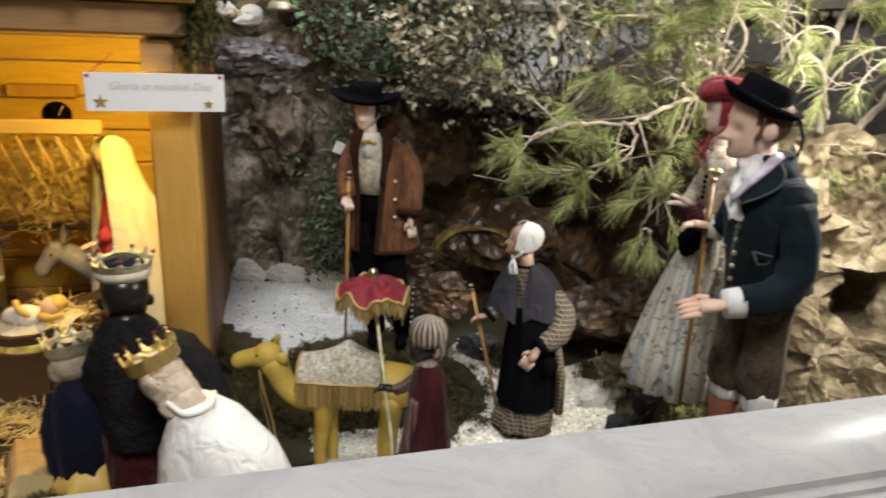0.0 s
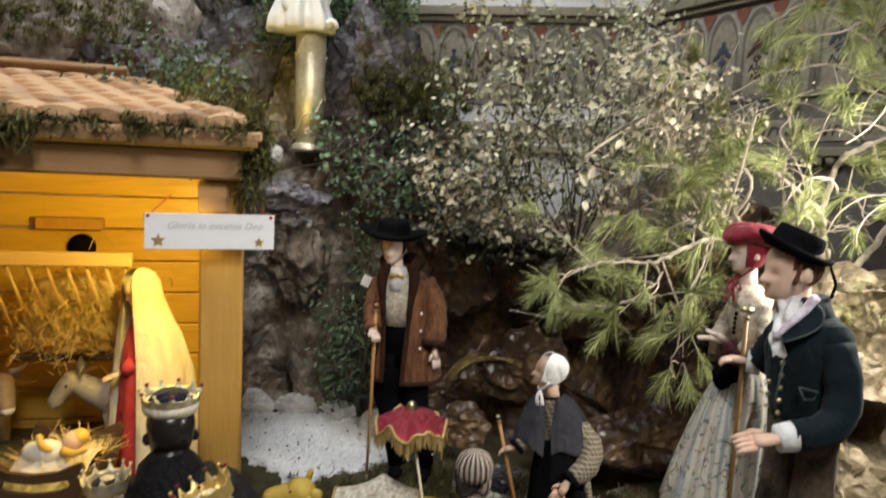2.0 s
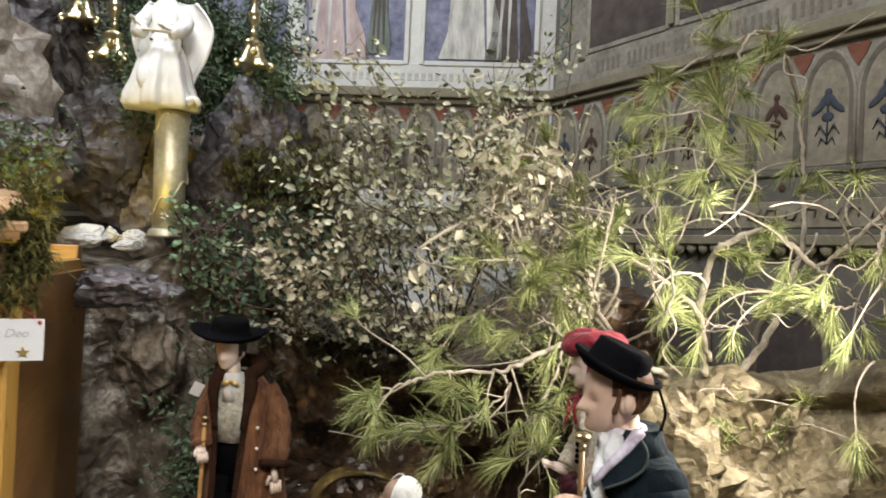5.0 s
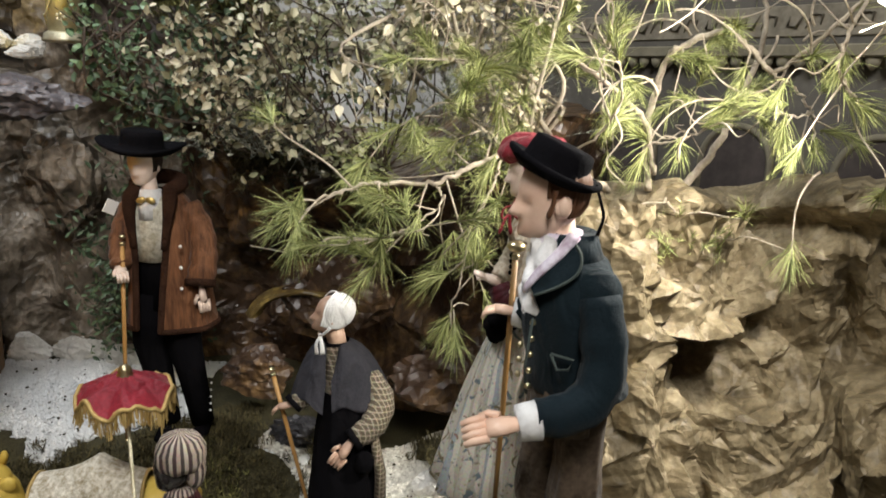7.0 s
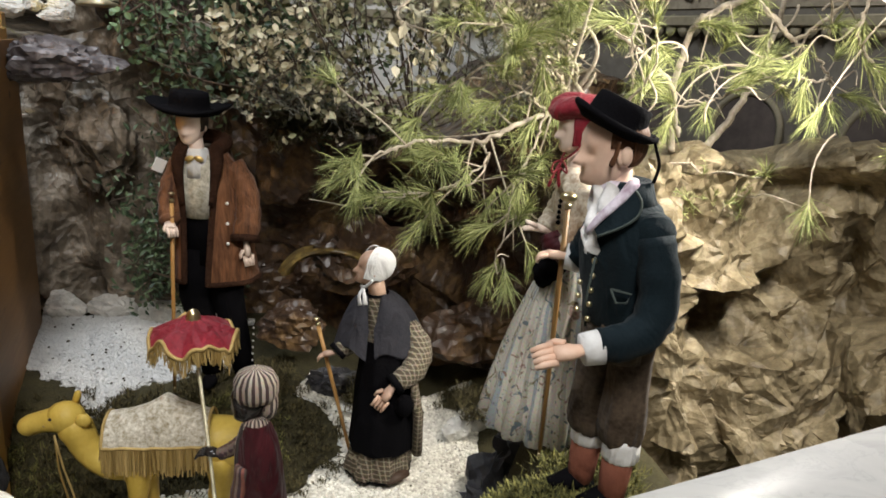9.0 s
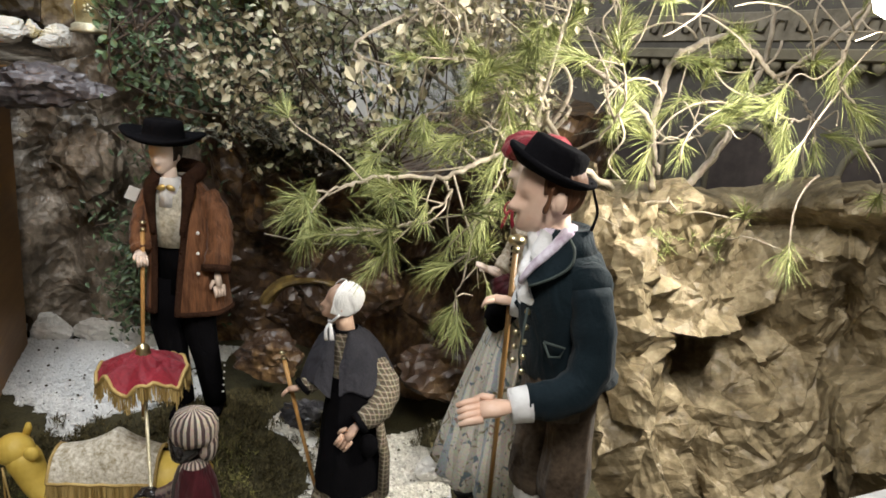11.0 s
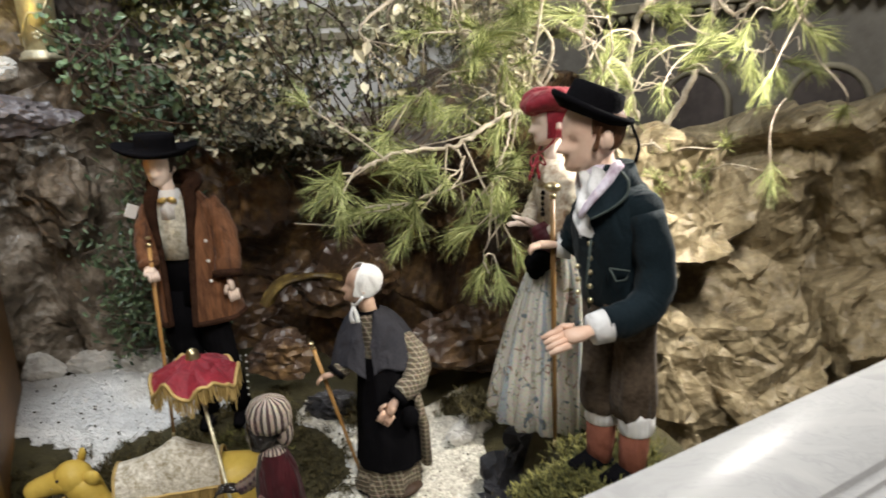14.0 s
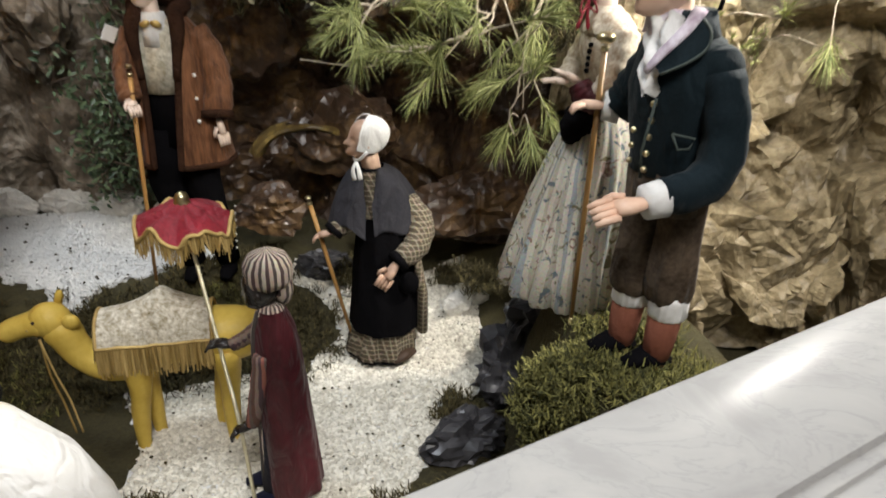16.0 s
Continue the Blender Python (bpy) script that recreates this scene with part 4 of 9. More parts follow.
def lump_mesh(name, x, y, z, size, mat, label, category, g, flat=0.7):
    """Many small angular pebbles as one mesh."""
    t = (1 + 5**0.5) / 2
    base_v = np.array([(-1, t, 0), (1, t, 0), (-1, -t, 0), (1, -t, 0), (0, -1, t), (0, 1, t), (0, -1, -t), (0, 1, -t), (t, 0, -1), (t, 0, 1), (-t, 0, -1), (-t, 0, 1)]) / 1.9
    base_f = np.array([(0, 11, 5), (0, 5, 1), (0, 1, 7), (0, 7, 10), (0, 10, 11), (1, 5, 9), (5, 11, 4), (11, 10, 2), (10, 7, 6), (7, 1, 8), (3, 9, 4), (3, 4, 2), (3, 2, 6), (3, 6, 8), (3, 8, 9), (4, 9, 5), (2, 4, 11), (6, 2, 10), (8, 6, 7), (9, 8, 1)])
    n = len(x)
    v = base_v[None] * g.uniform(0.65, 1.2, (n, 12, 1)) * (size[:, None, None]) * g.uniform(0.7, 1.2, (n, 1, 3)) * np.array([1, 1, flat])
    a = g.uniform(0, 6.28, n)
    c, s = np.cos(a)[:, None], np.sin(a)[:, None]
    vx, vy = v[..., 0] * c - v[..., 1] * s, v[..., 0] * s + v[..., 1] * c
    v = np.stack([vx + x[:, None], vy + y[:, None], v[..., 2] + z[:, None]], 2)
    f = (base_f[None] + 12 * np.arange(n)[:, None, None]).reshape(-1, 3)
    me = bpy.data.meshes.new(name)
    me.from_pydata(v.reshape(-1, 3).tolist(), [], f.tolist())
    me.materials.append(mat)
    return tagged(new(name, me), label, category, kind="stuff")


# patches of moss that break the gravel: x, y, radii
MOSS_SPOTS = [(-0.42, 1.93, 0.36, 0.15), (0.06, 1.96, 0.15, 0.15), (-0.12, 2.12, 0.12, 0.09), (-0.62, 1.75, 0.14, 0.2), (0.36, 1.30, 0.12, 0.07), (-0.22, 1.34, 0.12, 0.09), (0.22, 1.62, 0.0, 0.0), (0.0, 2.2, 0.08, 0.14), (-0.05, 1.98, 0.12, 0.08),
              (0.47, 1.60, 0.05, 0.06), (-0.95, 1.25, 0.5, 0.1), (-0.35, 2.02, 0.18, 0.05), (0.60, 2.2, 0.06, 0.05)]


def in_moss(x, y, grow=1.0):
    hit = np.zeros(np.shape(x), bool)
    for cx, cy, rx, ry in MOSS_SPOTS:
        if rx:
            hit |= ((x - cx) / (rx * grow)) ** 2 + ((y - cy) / (ry * grow)) ** 2 < 1 + 0.35 * np.sin(23 * x + 17 * y)
    return hit


def on_gravel(x, y):
    right = 0.60 + 0.012 * np.sin(11 * y) + 0.05 * blend(y, 1.9, 2.1) - 0.80 * np.clip(1.74 - y, 0, 0.36)
    left = -0.27 + 0.05 * np.sin(9 * y)
    back = 1.84 + 0.42 * blend(x, 0.02, 0.14) + 0.03 * np.sin(13 * x)
    return (x < right) & (x > left) & (y < back) & (y > 0.9) & ~in_moss(x, y)


def on_snow(x, y):
    front = 2.12 + 0.04 * np.sin(17 * x) + 0.03 * np.sin(31 * x) + 0.14 * blend(-x, 0.52, 0.75) + 0.13 * blend(x, -0.33, -0.2) + 0.016 * np.sin(90 * x)
    return (x > -0.92 + 0.28 * (2.7 - y)) & (x < -0.14 + 0.04 * np.sin(12 * y)) & (y > front) & (y < 2.70)


def ground():
    xs, ys = np.linspace(-3.2, 2.6, 230), np.linspace(-0.1, 3.9, 160)
    X, Y = np.meshgrid(xs, ys, indexing="ij")
    Y = np.maximum(Y, 0.60 + 0.348 * X)
    Z = ground_z(X, Y) + 0.006 * creased(X, Y, 0.05, 3)
    s = Shape().grid(np.stack([X, Y, Z], 2), 0, True)
    cx, cy = (X[:-1, :-1] + X[1:, 1:]) / 2, (Y[:-1, :-1] + Y[1:, 1:]) / 2
    s.m = np.where(on_gravel(cx, cy) | on_snow(cx, cy), 1, 0).ravel().tolist()
    return s


thing("ground", ground(), [SOIL, SNOW], "dark mossy ground of the nativity scene", "ground", kind="structure")


gx, gy, g = scatter(78000, on_gravel, (-0.55, 0.63), (0.95, 2.32), 11)
lump_mesh("gravel", gx, gy, ground_z(gx, gy) + g.uniform(0.0, 0.006, len(gx)), g.uniform(0.004, 0.0085, len(gx)), GRAVEL, "loose crushed white gravel path", "gravel", g)


sx, sy, g = scatter(34000, on_snow, (-1.0, 0.0), (1.95, 2.7), 12)
lump_mesh("crushed_stone", sx, sy, ground_z(sx, sy) + 0.006 + g.uniform(-0.003, 0.004, len(sx)), g.uniform(0.003, 0.0065, len(sx)), SNOW, "fine bright white crushed stone spread like snow", "gravel", g)
cx, cy, g = scatter(900, lambda x, y: on_snow(x, y) | (on_gravel(x, y) & (y > 1.3)), (-0.95, 0.62), (1.2, 2.7), 13)
cx, cy = cx[:170], cy[:170]
lump_mesh("crumbs", cx, cy, ground_z(cx, cy) + 0.013, g.uniform(0.002, 0.0055, len(cx)), SOIL, "dark crumbs of earth and moss on the white stone", "earth", g)




# ---- rock paper ----
def cliff():
    """The crumpled backdrop: an upright face in tall folds that turns back into a ledge at its top."""
    q, faces, (h1, h2, h3), loose = crumpled(2.5, 1.5, 5, (0.34, 0.13, 0.055), 0.028, 1.5)
    U, V = q[:, 0] - 1.35, q[:, 1] / 1.5
    top = 1.69 - 0.24 * blend(U, -0.25, 0.05) + 0.12 * blend(U, 0.55, 0.95) - 0.05 * np.sin(5 * U)
    face = np.clip(V / 0.72, 0, 1)
    back = np.clip((V - 0.72) / 0.28, 0, 1)
    y0 = 2.78 - 0.16 * blend(U, -0.25, 0.1) - 0.36 * blend(U, 0.35, 0.9) + 0.05 * np.sin(6 * U)
    hollow = 0.20 * np.sin(face * math.pi) * blend(U, -0.1, 0.2)
    fold = 0.055 * np.sin(15 * U + 3.0 * V + 2.2 * h1)
    Y = y0 + hollow - 0.05 * face * (1 - back) + 0.95 * back + 0.085 * h1 + fold * (1 - back) + 0.045 * h2 + 0.014 * h3 + 0.003 * loose[:, 1]
    Z = 0.60 + (top - 0.60) * face + 0.10 * back + 0.05 * h1 + 0.02 * h2 + 0.008 * h3
    X = U + 0.05 * h2 + 0.010 * h3
    s = Shape().add(np.stack([X, Y, Z], 1), faces, 0, True)
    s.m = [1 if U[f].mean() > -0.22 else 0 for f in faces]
    return s


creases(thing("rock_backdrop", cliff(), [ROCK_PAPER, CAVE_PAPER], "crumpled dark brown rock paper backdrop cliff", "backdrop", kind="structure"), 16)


def kraft_sheet():
    """A standing sheet of crumpled paper that follows the corner and spreads at its foot."""
    q, faces, (h1, h2, h3), loose = crumpled(1.95, 1.15, 23, (0.155, 0.068, 0.032), 0.019, 1.7)
    U, V = q[:, 0] / 1.95, q[:, 1] / 1.15
    plan = curve_points([(0.86, 1.86), (0.97, 1.88), (1.10, 1.93), (1.36, 1.95), (1.58, 1.84), (1.72, 1.66), (1.84, 1.44), (1.92, 1.24)], 200)
    along = unit(np.gradient(plan, axis=0))
    k = np.clip(U * 199, 0, 198.99).astype(int)
    part_k = (np.clip(U * 199, 0, 198.99) - k)[:, None]
    place = plan[k] * (1 - part_k) + plan[k + 1] * part_k
    nx, ny = along[k][:, 1], -along[k][:, 0]
    top = 1.50 + 0.03 * np.sin(14 * U) + 0.14 * blend(U, 0.55, 0.8) - 0.12 * (1 - blend(U, 0.0, 0.10))
    rise = smooth01(V * 2.5)
    Z = 0.60 + (top - 0.60) * V
    near = lambda u, z, ru, rz: np.exp(-(((U - u) / ru) ** 2 + ((Z - z) / rz) ** 2))
    hollow = 0.22 * near(0.375, 1.02, 0.050, 0.085) + 0.10 * near(0.56, 1.20, 0.018, 0.10) + 0.09 * near(0.53, 0.86, 0.022, 0.07) + 0.10 * near(0.21, 0.90, 0.03, 0.12) + 0.05 * near(0.47, 1.40, 0.08, 0.03)
    swell = 0.12 * near(0.36, 1.20, 0.07, 0.05) + 0.09 * near(0.27, 1.20, 0.025, 0.2) + 0.10 * near(0.42, 0.78, 0.14, 0.09) + 0.08 * near(0.62, 1.0, 0.05, 0.1) + 0.08 * near(0.60, 1.46, 0.1, 0.04)
    out = 0.24 * (1 - V) ** 2.0 + swell - hollow + 0.110 * h1 * (0.6 + 0.4 * rise) + 0.066 * h2 + 0.013 * h3 + 0.001 * loose[:, 0]
    out = out - 0.14 * np.clip((V - 0.95) / 0.05, 0, 1) ** 2 - 0.05 * np.sin(np.clip((V - 0.80) / 0.15, 0, 1) * math.pi) * (0.5 + 0.5 * h1)
    side = 0.034 * h2 + 0.014 * h3
    pts = np.stack([place[:, 0] + nx * out + along[k][:, 0] * side, place[:, 1] + ny * out + along[k][:, 1] * side, Z + 0.030 * h1 + 0.024 * h2 + 0.012 * h3 - 0.03 * near(0.36, 1.22, 0.08, 0.06)], 1)
    s = Shape().add(pts, faces, 0, True)
    rim = np.where((V > 0.9999) & (U > 0.12))[0]
    rim = rim[np.argsort(U[rim])]
    lip = pts[rim]
    s.grid(np.stack([lip, lip + np.array([0.01, 0.07, -0.015]), lip + np.array([0.02, 0.16, -0.35])]), 0, False)
    return s


creases(thing("kraft_paper_rock", kraft_sheet(), KRAFT, "crumpled speckled brown kraft paper rock wall", "rock paper"), 3)


def paper_lobe(h, w, seed):
    """A hanging strip of crumpled paper that stands off at its foot."""
    q, faces, (h1, h2), loose = crumpled(w, h, seed, (0.09, 0.038), 0.016, 1.2)
    U, V = q[:, 0] / w, q[:, 1] / h
    X = (U - 0.5) * w * (1 - 0.25 * V + 0.12 * np.sin(5 * V + seed)) + 0.010 * h2
    Y = -0.06 * np.sin(U * math.pi) - 0.07 * V**2 - 0.040 * h1 - 0.022 * h2 + 0.003 * loose[:, 0]
    return Shape().add(np.stack([X, Y, -V * h + 0.02 * h1 + 0.010 * h2], 1), faces, 0, True)


lobes = [((0.985, 1.80, 1.475), 0.52, 0.12, 31, 12), ((1.16, 1.86, 1.43), 0.26, 0.26, 41, 2), ((1.07, 1.80, 1.10), 0.34, 0.13, 61, 5), ((1.33, 1.74, 0.98), 0.26, 0.30, 63, -8)]
for at, h, w, seed, turn in lobes:
    creases(thing("paper_fold", paper_lobe(h, w, seed), KRAFT, "hanging fold of crumpled brown kraft paper", "rock paper", at, turn, group="paper folds"), 3)


def rock(r, seed, sharp=0.26):
    """An angular boulder: a ball cut by random planes, then crumpled."""
    g = np.random.default_rng(seed)
    bm = bmesh.new()
    bmesh.ops.create_icosphere(bm, subdivisions=4, radius=1)
    v = np.array([q.co[:] for q in bm.verts])
    f = [[q.index for q in face.verts] for face in bm.faces]
    bm.free()
    n = g.normal(0, 1, (22, 3))
    n /= np.linalg.norm(n, axis=1)[:, None]
    cut = g.uniform(0.62, 0.95, 22)
    dots = np.maximum(v @ n.T, 1e-3)
    reach = np.minimum(1.12, np.min(np.where(v @ n.T > 0.05, cut / dots, 9), axis=1))
    shift = Vector(g.uniform(-20, 20, 3))
    d = np.array([0.55 * abs(noise.noise(Vector(q) * 2.1 + shift)) + 0.30 * abs(noise.noise(Vector(q) * 4.7 - shift)) + 0.12 * abs(noise.noise(Vector(q) * 10.3 + shift)) for q in v]) - 0.18
    return Shape().add(v * (reach * (1 - 1.5 * sharp * d))[:, None] * np.asarray(r, float), f, 0, True)


ROCKS = [((-0.40, 3.16, 2.20), (0.27, 0.2, 0.32), 71, GREY_ROCK, "grey violet crumpled paper boulder behind the column"),
         ((-1.42, 2.95, 2.33), (0.27, 0.22, 0.36), 73, BROWN_ROCK, "large grey brown crumpled paper boulder above the stable roof"),
         ((-1.75, 2.75, 2.12), (0.42, 0.2, 0.26), 75, BROWN_ROCK, "mossy grey paper rock above the stable roof"),
         ((-1.92, 3.02, 2.44), (0.36, 0.18, 0.30), 76, BROWN_ROCK, "brown crumpled paper boulder above the roof ridge"),
         ((-1.20, 2.72, 2.04), (0.30, 0.18, 0.17), 77, GREY_ROCK, "pale grey paper rock behind the stable roof"),
         ((-1.55, 3.35, 2.85), (0.7, 0.2, 0.35), 79, GREY_ROCK, "grey paper rock at the back of the crib"),
         ((-0.75, 3.2, 1.95), (0.35, 0.2, 0.42), 81, ROCK_PAPER, "dark paper rock behind the brass column"),
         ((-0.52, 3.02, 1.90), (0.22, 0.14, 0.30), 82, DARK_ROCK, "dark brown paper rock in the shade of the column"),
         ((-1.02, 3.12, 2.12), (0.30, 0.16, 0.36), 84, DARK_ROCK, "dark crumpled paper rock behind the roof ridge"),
         # added rock; its near-black colour gives the shade of the crevice there
         ((-1.10, 3.24, 2.50), (0.30, 0.13, 0.40), 88, DARK_ROCK, "black brown crumpled paper rock added for the shaded crevice behind the candlesticks"),
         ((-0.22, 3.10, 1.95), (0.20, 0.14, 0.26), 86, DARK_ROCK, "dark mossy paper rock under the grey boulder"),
         ((-0.68, 2.52, 1.60), (0.19, 0.10, 0.085), 83, GREY_ROCK, "slate grey folded paper ledge beside the stable"),
         ((-0.62, 2.66, 1.36), (0.15, 0.12, 0.20), 85, ROCK_PAPER, "dark folded paper rock under the ledge"),
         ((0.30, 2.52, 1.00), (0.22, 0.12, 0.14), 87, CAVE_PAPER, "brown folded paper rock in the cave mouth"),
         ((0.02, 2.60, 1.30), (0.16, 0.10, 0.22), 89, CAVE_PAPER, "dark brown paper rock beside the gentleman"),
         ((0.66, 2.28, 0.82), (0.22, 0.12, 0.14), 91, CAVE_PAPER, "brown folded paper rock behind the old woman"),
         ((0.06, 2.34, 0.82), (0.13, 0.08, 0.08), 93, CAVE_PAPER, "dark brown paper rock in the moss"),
         ((0.20, 2.18, 0.70), (0.10, 0.05, 0.06), 95, BLACK_FOIL, "black foil crevice in the moss"),
         ((0.60, 1.60, 0.66), (0.11, 0.10, 0.12), 97, BLACK_FOIL, "black crumpled foil bank beside the gravel"),
         ((0.47, 1.50, 0.59), (0.11, 0.08, 0.075), 99, BLACK_FOIL, "black crumpled foil rock beside the gravel"),
         ((0.69, 1.74, 0.70), (0.09, 0.09, 0.14), 101, BLACK_FOIL, "dark crumpled foil rock below the couple"),
         ((0.75, 1.66, 0.80), (0.14, 0.10, 0.12), 103, BLACK_FOIL, "dark crumpled foil rock behind the couple")]
for at, r, seed, mt, label in ROCKS:
    creases(thing("rock", rock(r, seed, 0.85 if mt is BLACK_FOIL else 0.5), mt, label, "rock", at, group="paper rocks"), 20)
def paper_arch():
    """A bowed fold of ochre-brushed paper."""
    U, V = np.meshgrid(np.linspace(0, 1, 40), np.linspace(-1, 1, 12), indexing="ij")
    a = math.pi * (0.92 - 0.80 * U)
    r = 1 + 0.16 * V + 0.03 * creased(U, V, 0.16, 4)
    return Shape().grid(np.stack([0.16 * r * np.cos(a), 0.05 * V**2 - 0.02 * r, 0.115 * r * np.sin(a)], 2), 0, True)


creases(thing("paper_arch", paper_arch(), surf("ochre_brushed_paper", (0.05, 0.032, 0.012), (0.40, 0.29, 0.085), 10, 0.4, 40, 0.2, mid=(0.13, 0.088, 0.03), contrast=0.18), "bowed fold of ochre painted paper in the cave", "rock paper", (0.175, 2.46, 0.925), group="paper folds"), 20)
STONES = [((-0.79, 2.72, 0.725), (0.090, 0.055, 0.078)), ((-0.62, 2.72, 0.725), (0.095, 0.055, 0.070)), ((-0.44, 2.68, 0.72), (0.095, 0.055, 0.064)), ((-0.25, 2.60, 0.72), (0.10, 0.055, 0.07)), ((-0.92, 2.72, 0.71), (0.05, 0.05, 0.05)),
          ((0.57, 2.02, 0.625), (0.050, 0.040, 0.040)), ((0.63, 2.05, 0.63), (0.045, 0.03, 0.035)), ((0.37, 2.1, 0.65), (0.05, 0.04, 0.02)), ((0.25, 2.12, 0.64), (0.06, 0.03, 0.02)),
          ((-0.97, 2.90, 1.762), (0.10, 0.07, 0.050)), ((-0.875, 2.90, 1.775), (0.035, 0.03, 0.035)), ((-0.80, 2.93, 1.768), (0.065, 0.05, 0.042)), ((-0.795, 2.85, 1.742), (0.06, 0.04, 0.026)),
          ((-0.55, 1.55, 0.61), (0.06, 0.05, 0.04)), ((-0.50, 1.42, 0.60), (0.05, 0.05, 0.035)), ((-1.02, 1.30, 0.63), (0.09, 0.06, 0.03)), ((-1.15, 1.36, 0.64), (0.08, 0.05, 0.03)), ((-0.92, 1.22, 0.62), (0.12, 0.08, 0.03))]
for k, (at, r) in enumerate(STONES):
    creases(thing("stone", rock(r, 200 + 3 * k, 0.36), STONE, "rough pale limestone chunk", "stone", at, group="pale stones"), 20)

# ---- the stable ----
# its own axes: x along the front, y into it; origin at the foot of the front right post
STABLE = base("stable", "open pine stable with shingled roof and moss", "stable", (-0.585, 1.70, 0.596), 16)


def board(size, mat, bevel=0.004):
    return Shape().box((0, 0, 0), size, 0, bevel=bevel).mesh("board", mat)


part("post", board((0.105, 0.105, 1.08), PINE_POST, 0.006), None, STABLE, "square honey pine post", pose(0, 0, 0.535))
part("post", board((0.105, 0.105, 1.08), PINE_POST, 0.006), None, STABLE, "square honey pine post", pose(-1.75, 0, 0.535))
part("beam", board((2.00, 0.12, 0.074), BEAM_WOOD, 0.006), None, STABLE, "brown pine lintel beam", pose(-0.95, -0.036, 1.110))
part("corner_block", board((0.07, 0.03, 0.075), BEAM_WOOD, 0.003), None, STABLE, "", pose(-0.02, -0.055, 1.03))
part("back_beam", board((1.82, 0.08, 0.08), BEAM_WOOD), None, STABLE, "", pose(-0.91, 0.95, 1.10))
for k in range(9):
    part("wall_plank", board((1.80, 0.02, 0.118), PINE_WOOD, 0.005), None, STABLE, "", pose(-0.905, 0.98, 0.06 + 0.122 * k))
side_plank = wooden("pine_side_board", (0.44, 0.24, 0.06), (0.68, 0.45, 0.15), axis=1)
for k in range(9):
    me = board((0.02, 0.86, 0.118), side_plank, 0.005)
    part("wall_plank", me, None, STABLE, "", pose(-0.005, 0.52, 0.06 + 0.122 * k))
    part("wall_plank", me, None, STABLE, "", pose(-1.80, 0.52, 0.06 + 0.122 * k))
part("outer_panel", board((0.012, 0.90, 1.06), wooden("oiled_cladding", (0.13, 0.058, 0.016), (0.30, 0.15, 0.045), axis=1), 0.003), None, STABLE, "brown oiled outer cladding", pose(0.016, 0.52, 0.53))
part("wall_post", board((0.09, 0.03, 1.08), PINE_POST, 0.004), None, STABLE, "", pose(-1.40, 0.955, 0.535))
part("wall_post", board((0.05, 0.03, 1.08), PINE_POST, 0.004), None, STABLE, "", pose(-0.06, 0.955, 0.535))
part("stable_floor", board((1.9, 1.05, 0.04), DARK_WOOD), None, STABLE, "", pose(-0.90, 0.5, -0.02))
# dormer with a round hole on the back wall
dormer = part("hatch", board((0.225, 0.05, 0.045), PINE_POST), None, STABLE, "", pose(-0.583, 0.945, 0.872))
# solid disc on the planks; the hole's darkness is put into its black colour
part("hatch_hole", Shape().lathe([(0, 0.048, 0.048), (0.012, 0.048, 0.048)], 0, 24).moved(pose(0, 0, 0, 90, 0, 0)), BLACK_CLOTH, STABLE, "black disc for the dark of a round opening", pose(-0.548, 0.962, 0.785))

# roof: boards, overlapping rounded shingles, fascia
PITCH = 10.8
ROOF = pose(-0.935, -0.110, 1.166, PITCH, 0, 0)
deck = [(-1.07, -0.025), (1.02, -0.025), (0.57, 1.02), (-1.07, 1.02)]
part("roof_board", Shape().add([(x, y, z) for z in (-0.008, 0.008) for x, y in deck], [(3, 2, 1, 0), (4, 5, 6, 7), (0, 1, 5, 4), (1, 2, 6, 5), (2, 3, 7, 6), (3, 0, 4, 7)], 0, False), BEAM_WOOD, STABLE, "", ROOF)
part("fascia", board((2.07, 0.02, 0.028), PINE_WOOD), None, STABLE, "", pose(-0.96, -0.118, 1.160))
part("fascia", board((2.11, 0.02, 0.022), SHINGLE), None, STABLE, "", ROOF @ pose(-0.025, -0.01, 0.016))
part("back_roof", board((1.66, 0.7, 0.02), BEAM_WOOD), None, STABLE, "", pose(-1.20, 1.15, 1.27, -28, 0, 0))


def shingle(seed):
    """A rounded cedar shingle, slightly bowed across."""
    g = np.random.default_rng(seed)
    w, l, th = 0.086 + g.uniform(-0.005, 0.005), 0.15, 0.027
    xs = np.linspace(-0.5, 0.5, 7)
    ys = np.array([0, 0.016, l])
    U, V = np.meshgrid(xs, ys, indexing="ij")
    bow = 0.011 * (1 - (2 * U) ** 2)
    Y = np.where(V < 0.001, -0.012 * (1 - (2 * U) ** 2) + g.uniform(-0.002, 0.002), V)
    top = np.stack([w * U, Y, th + bow - 0.004 * (V < 0.001)], 2)
    s = Shape().grid(top, 0, False)
    s.grid(top[::-1] - np.array([0, 0, th]), 0, False)
    s.add(np.concatenate([top[:, 0], top[:, 0] - np.array([0, 0.0, th])]), [(k, k + 7, k + 8, k + 1) for k in range(6)], 0, False)
    for q in (top[0], top[-1]):
        s.add(np.concatenate([q, q - np.array([0, 0, th])]), [(0, 1, 4, 3), (1, 2, 5, 4)], 0, False)
    return s.mesh("shingle", SHINGLE)


SH = [shingle(k) for k in range(6)]
g = np.random.default_rng(5)
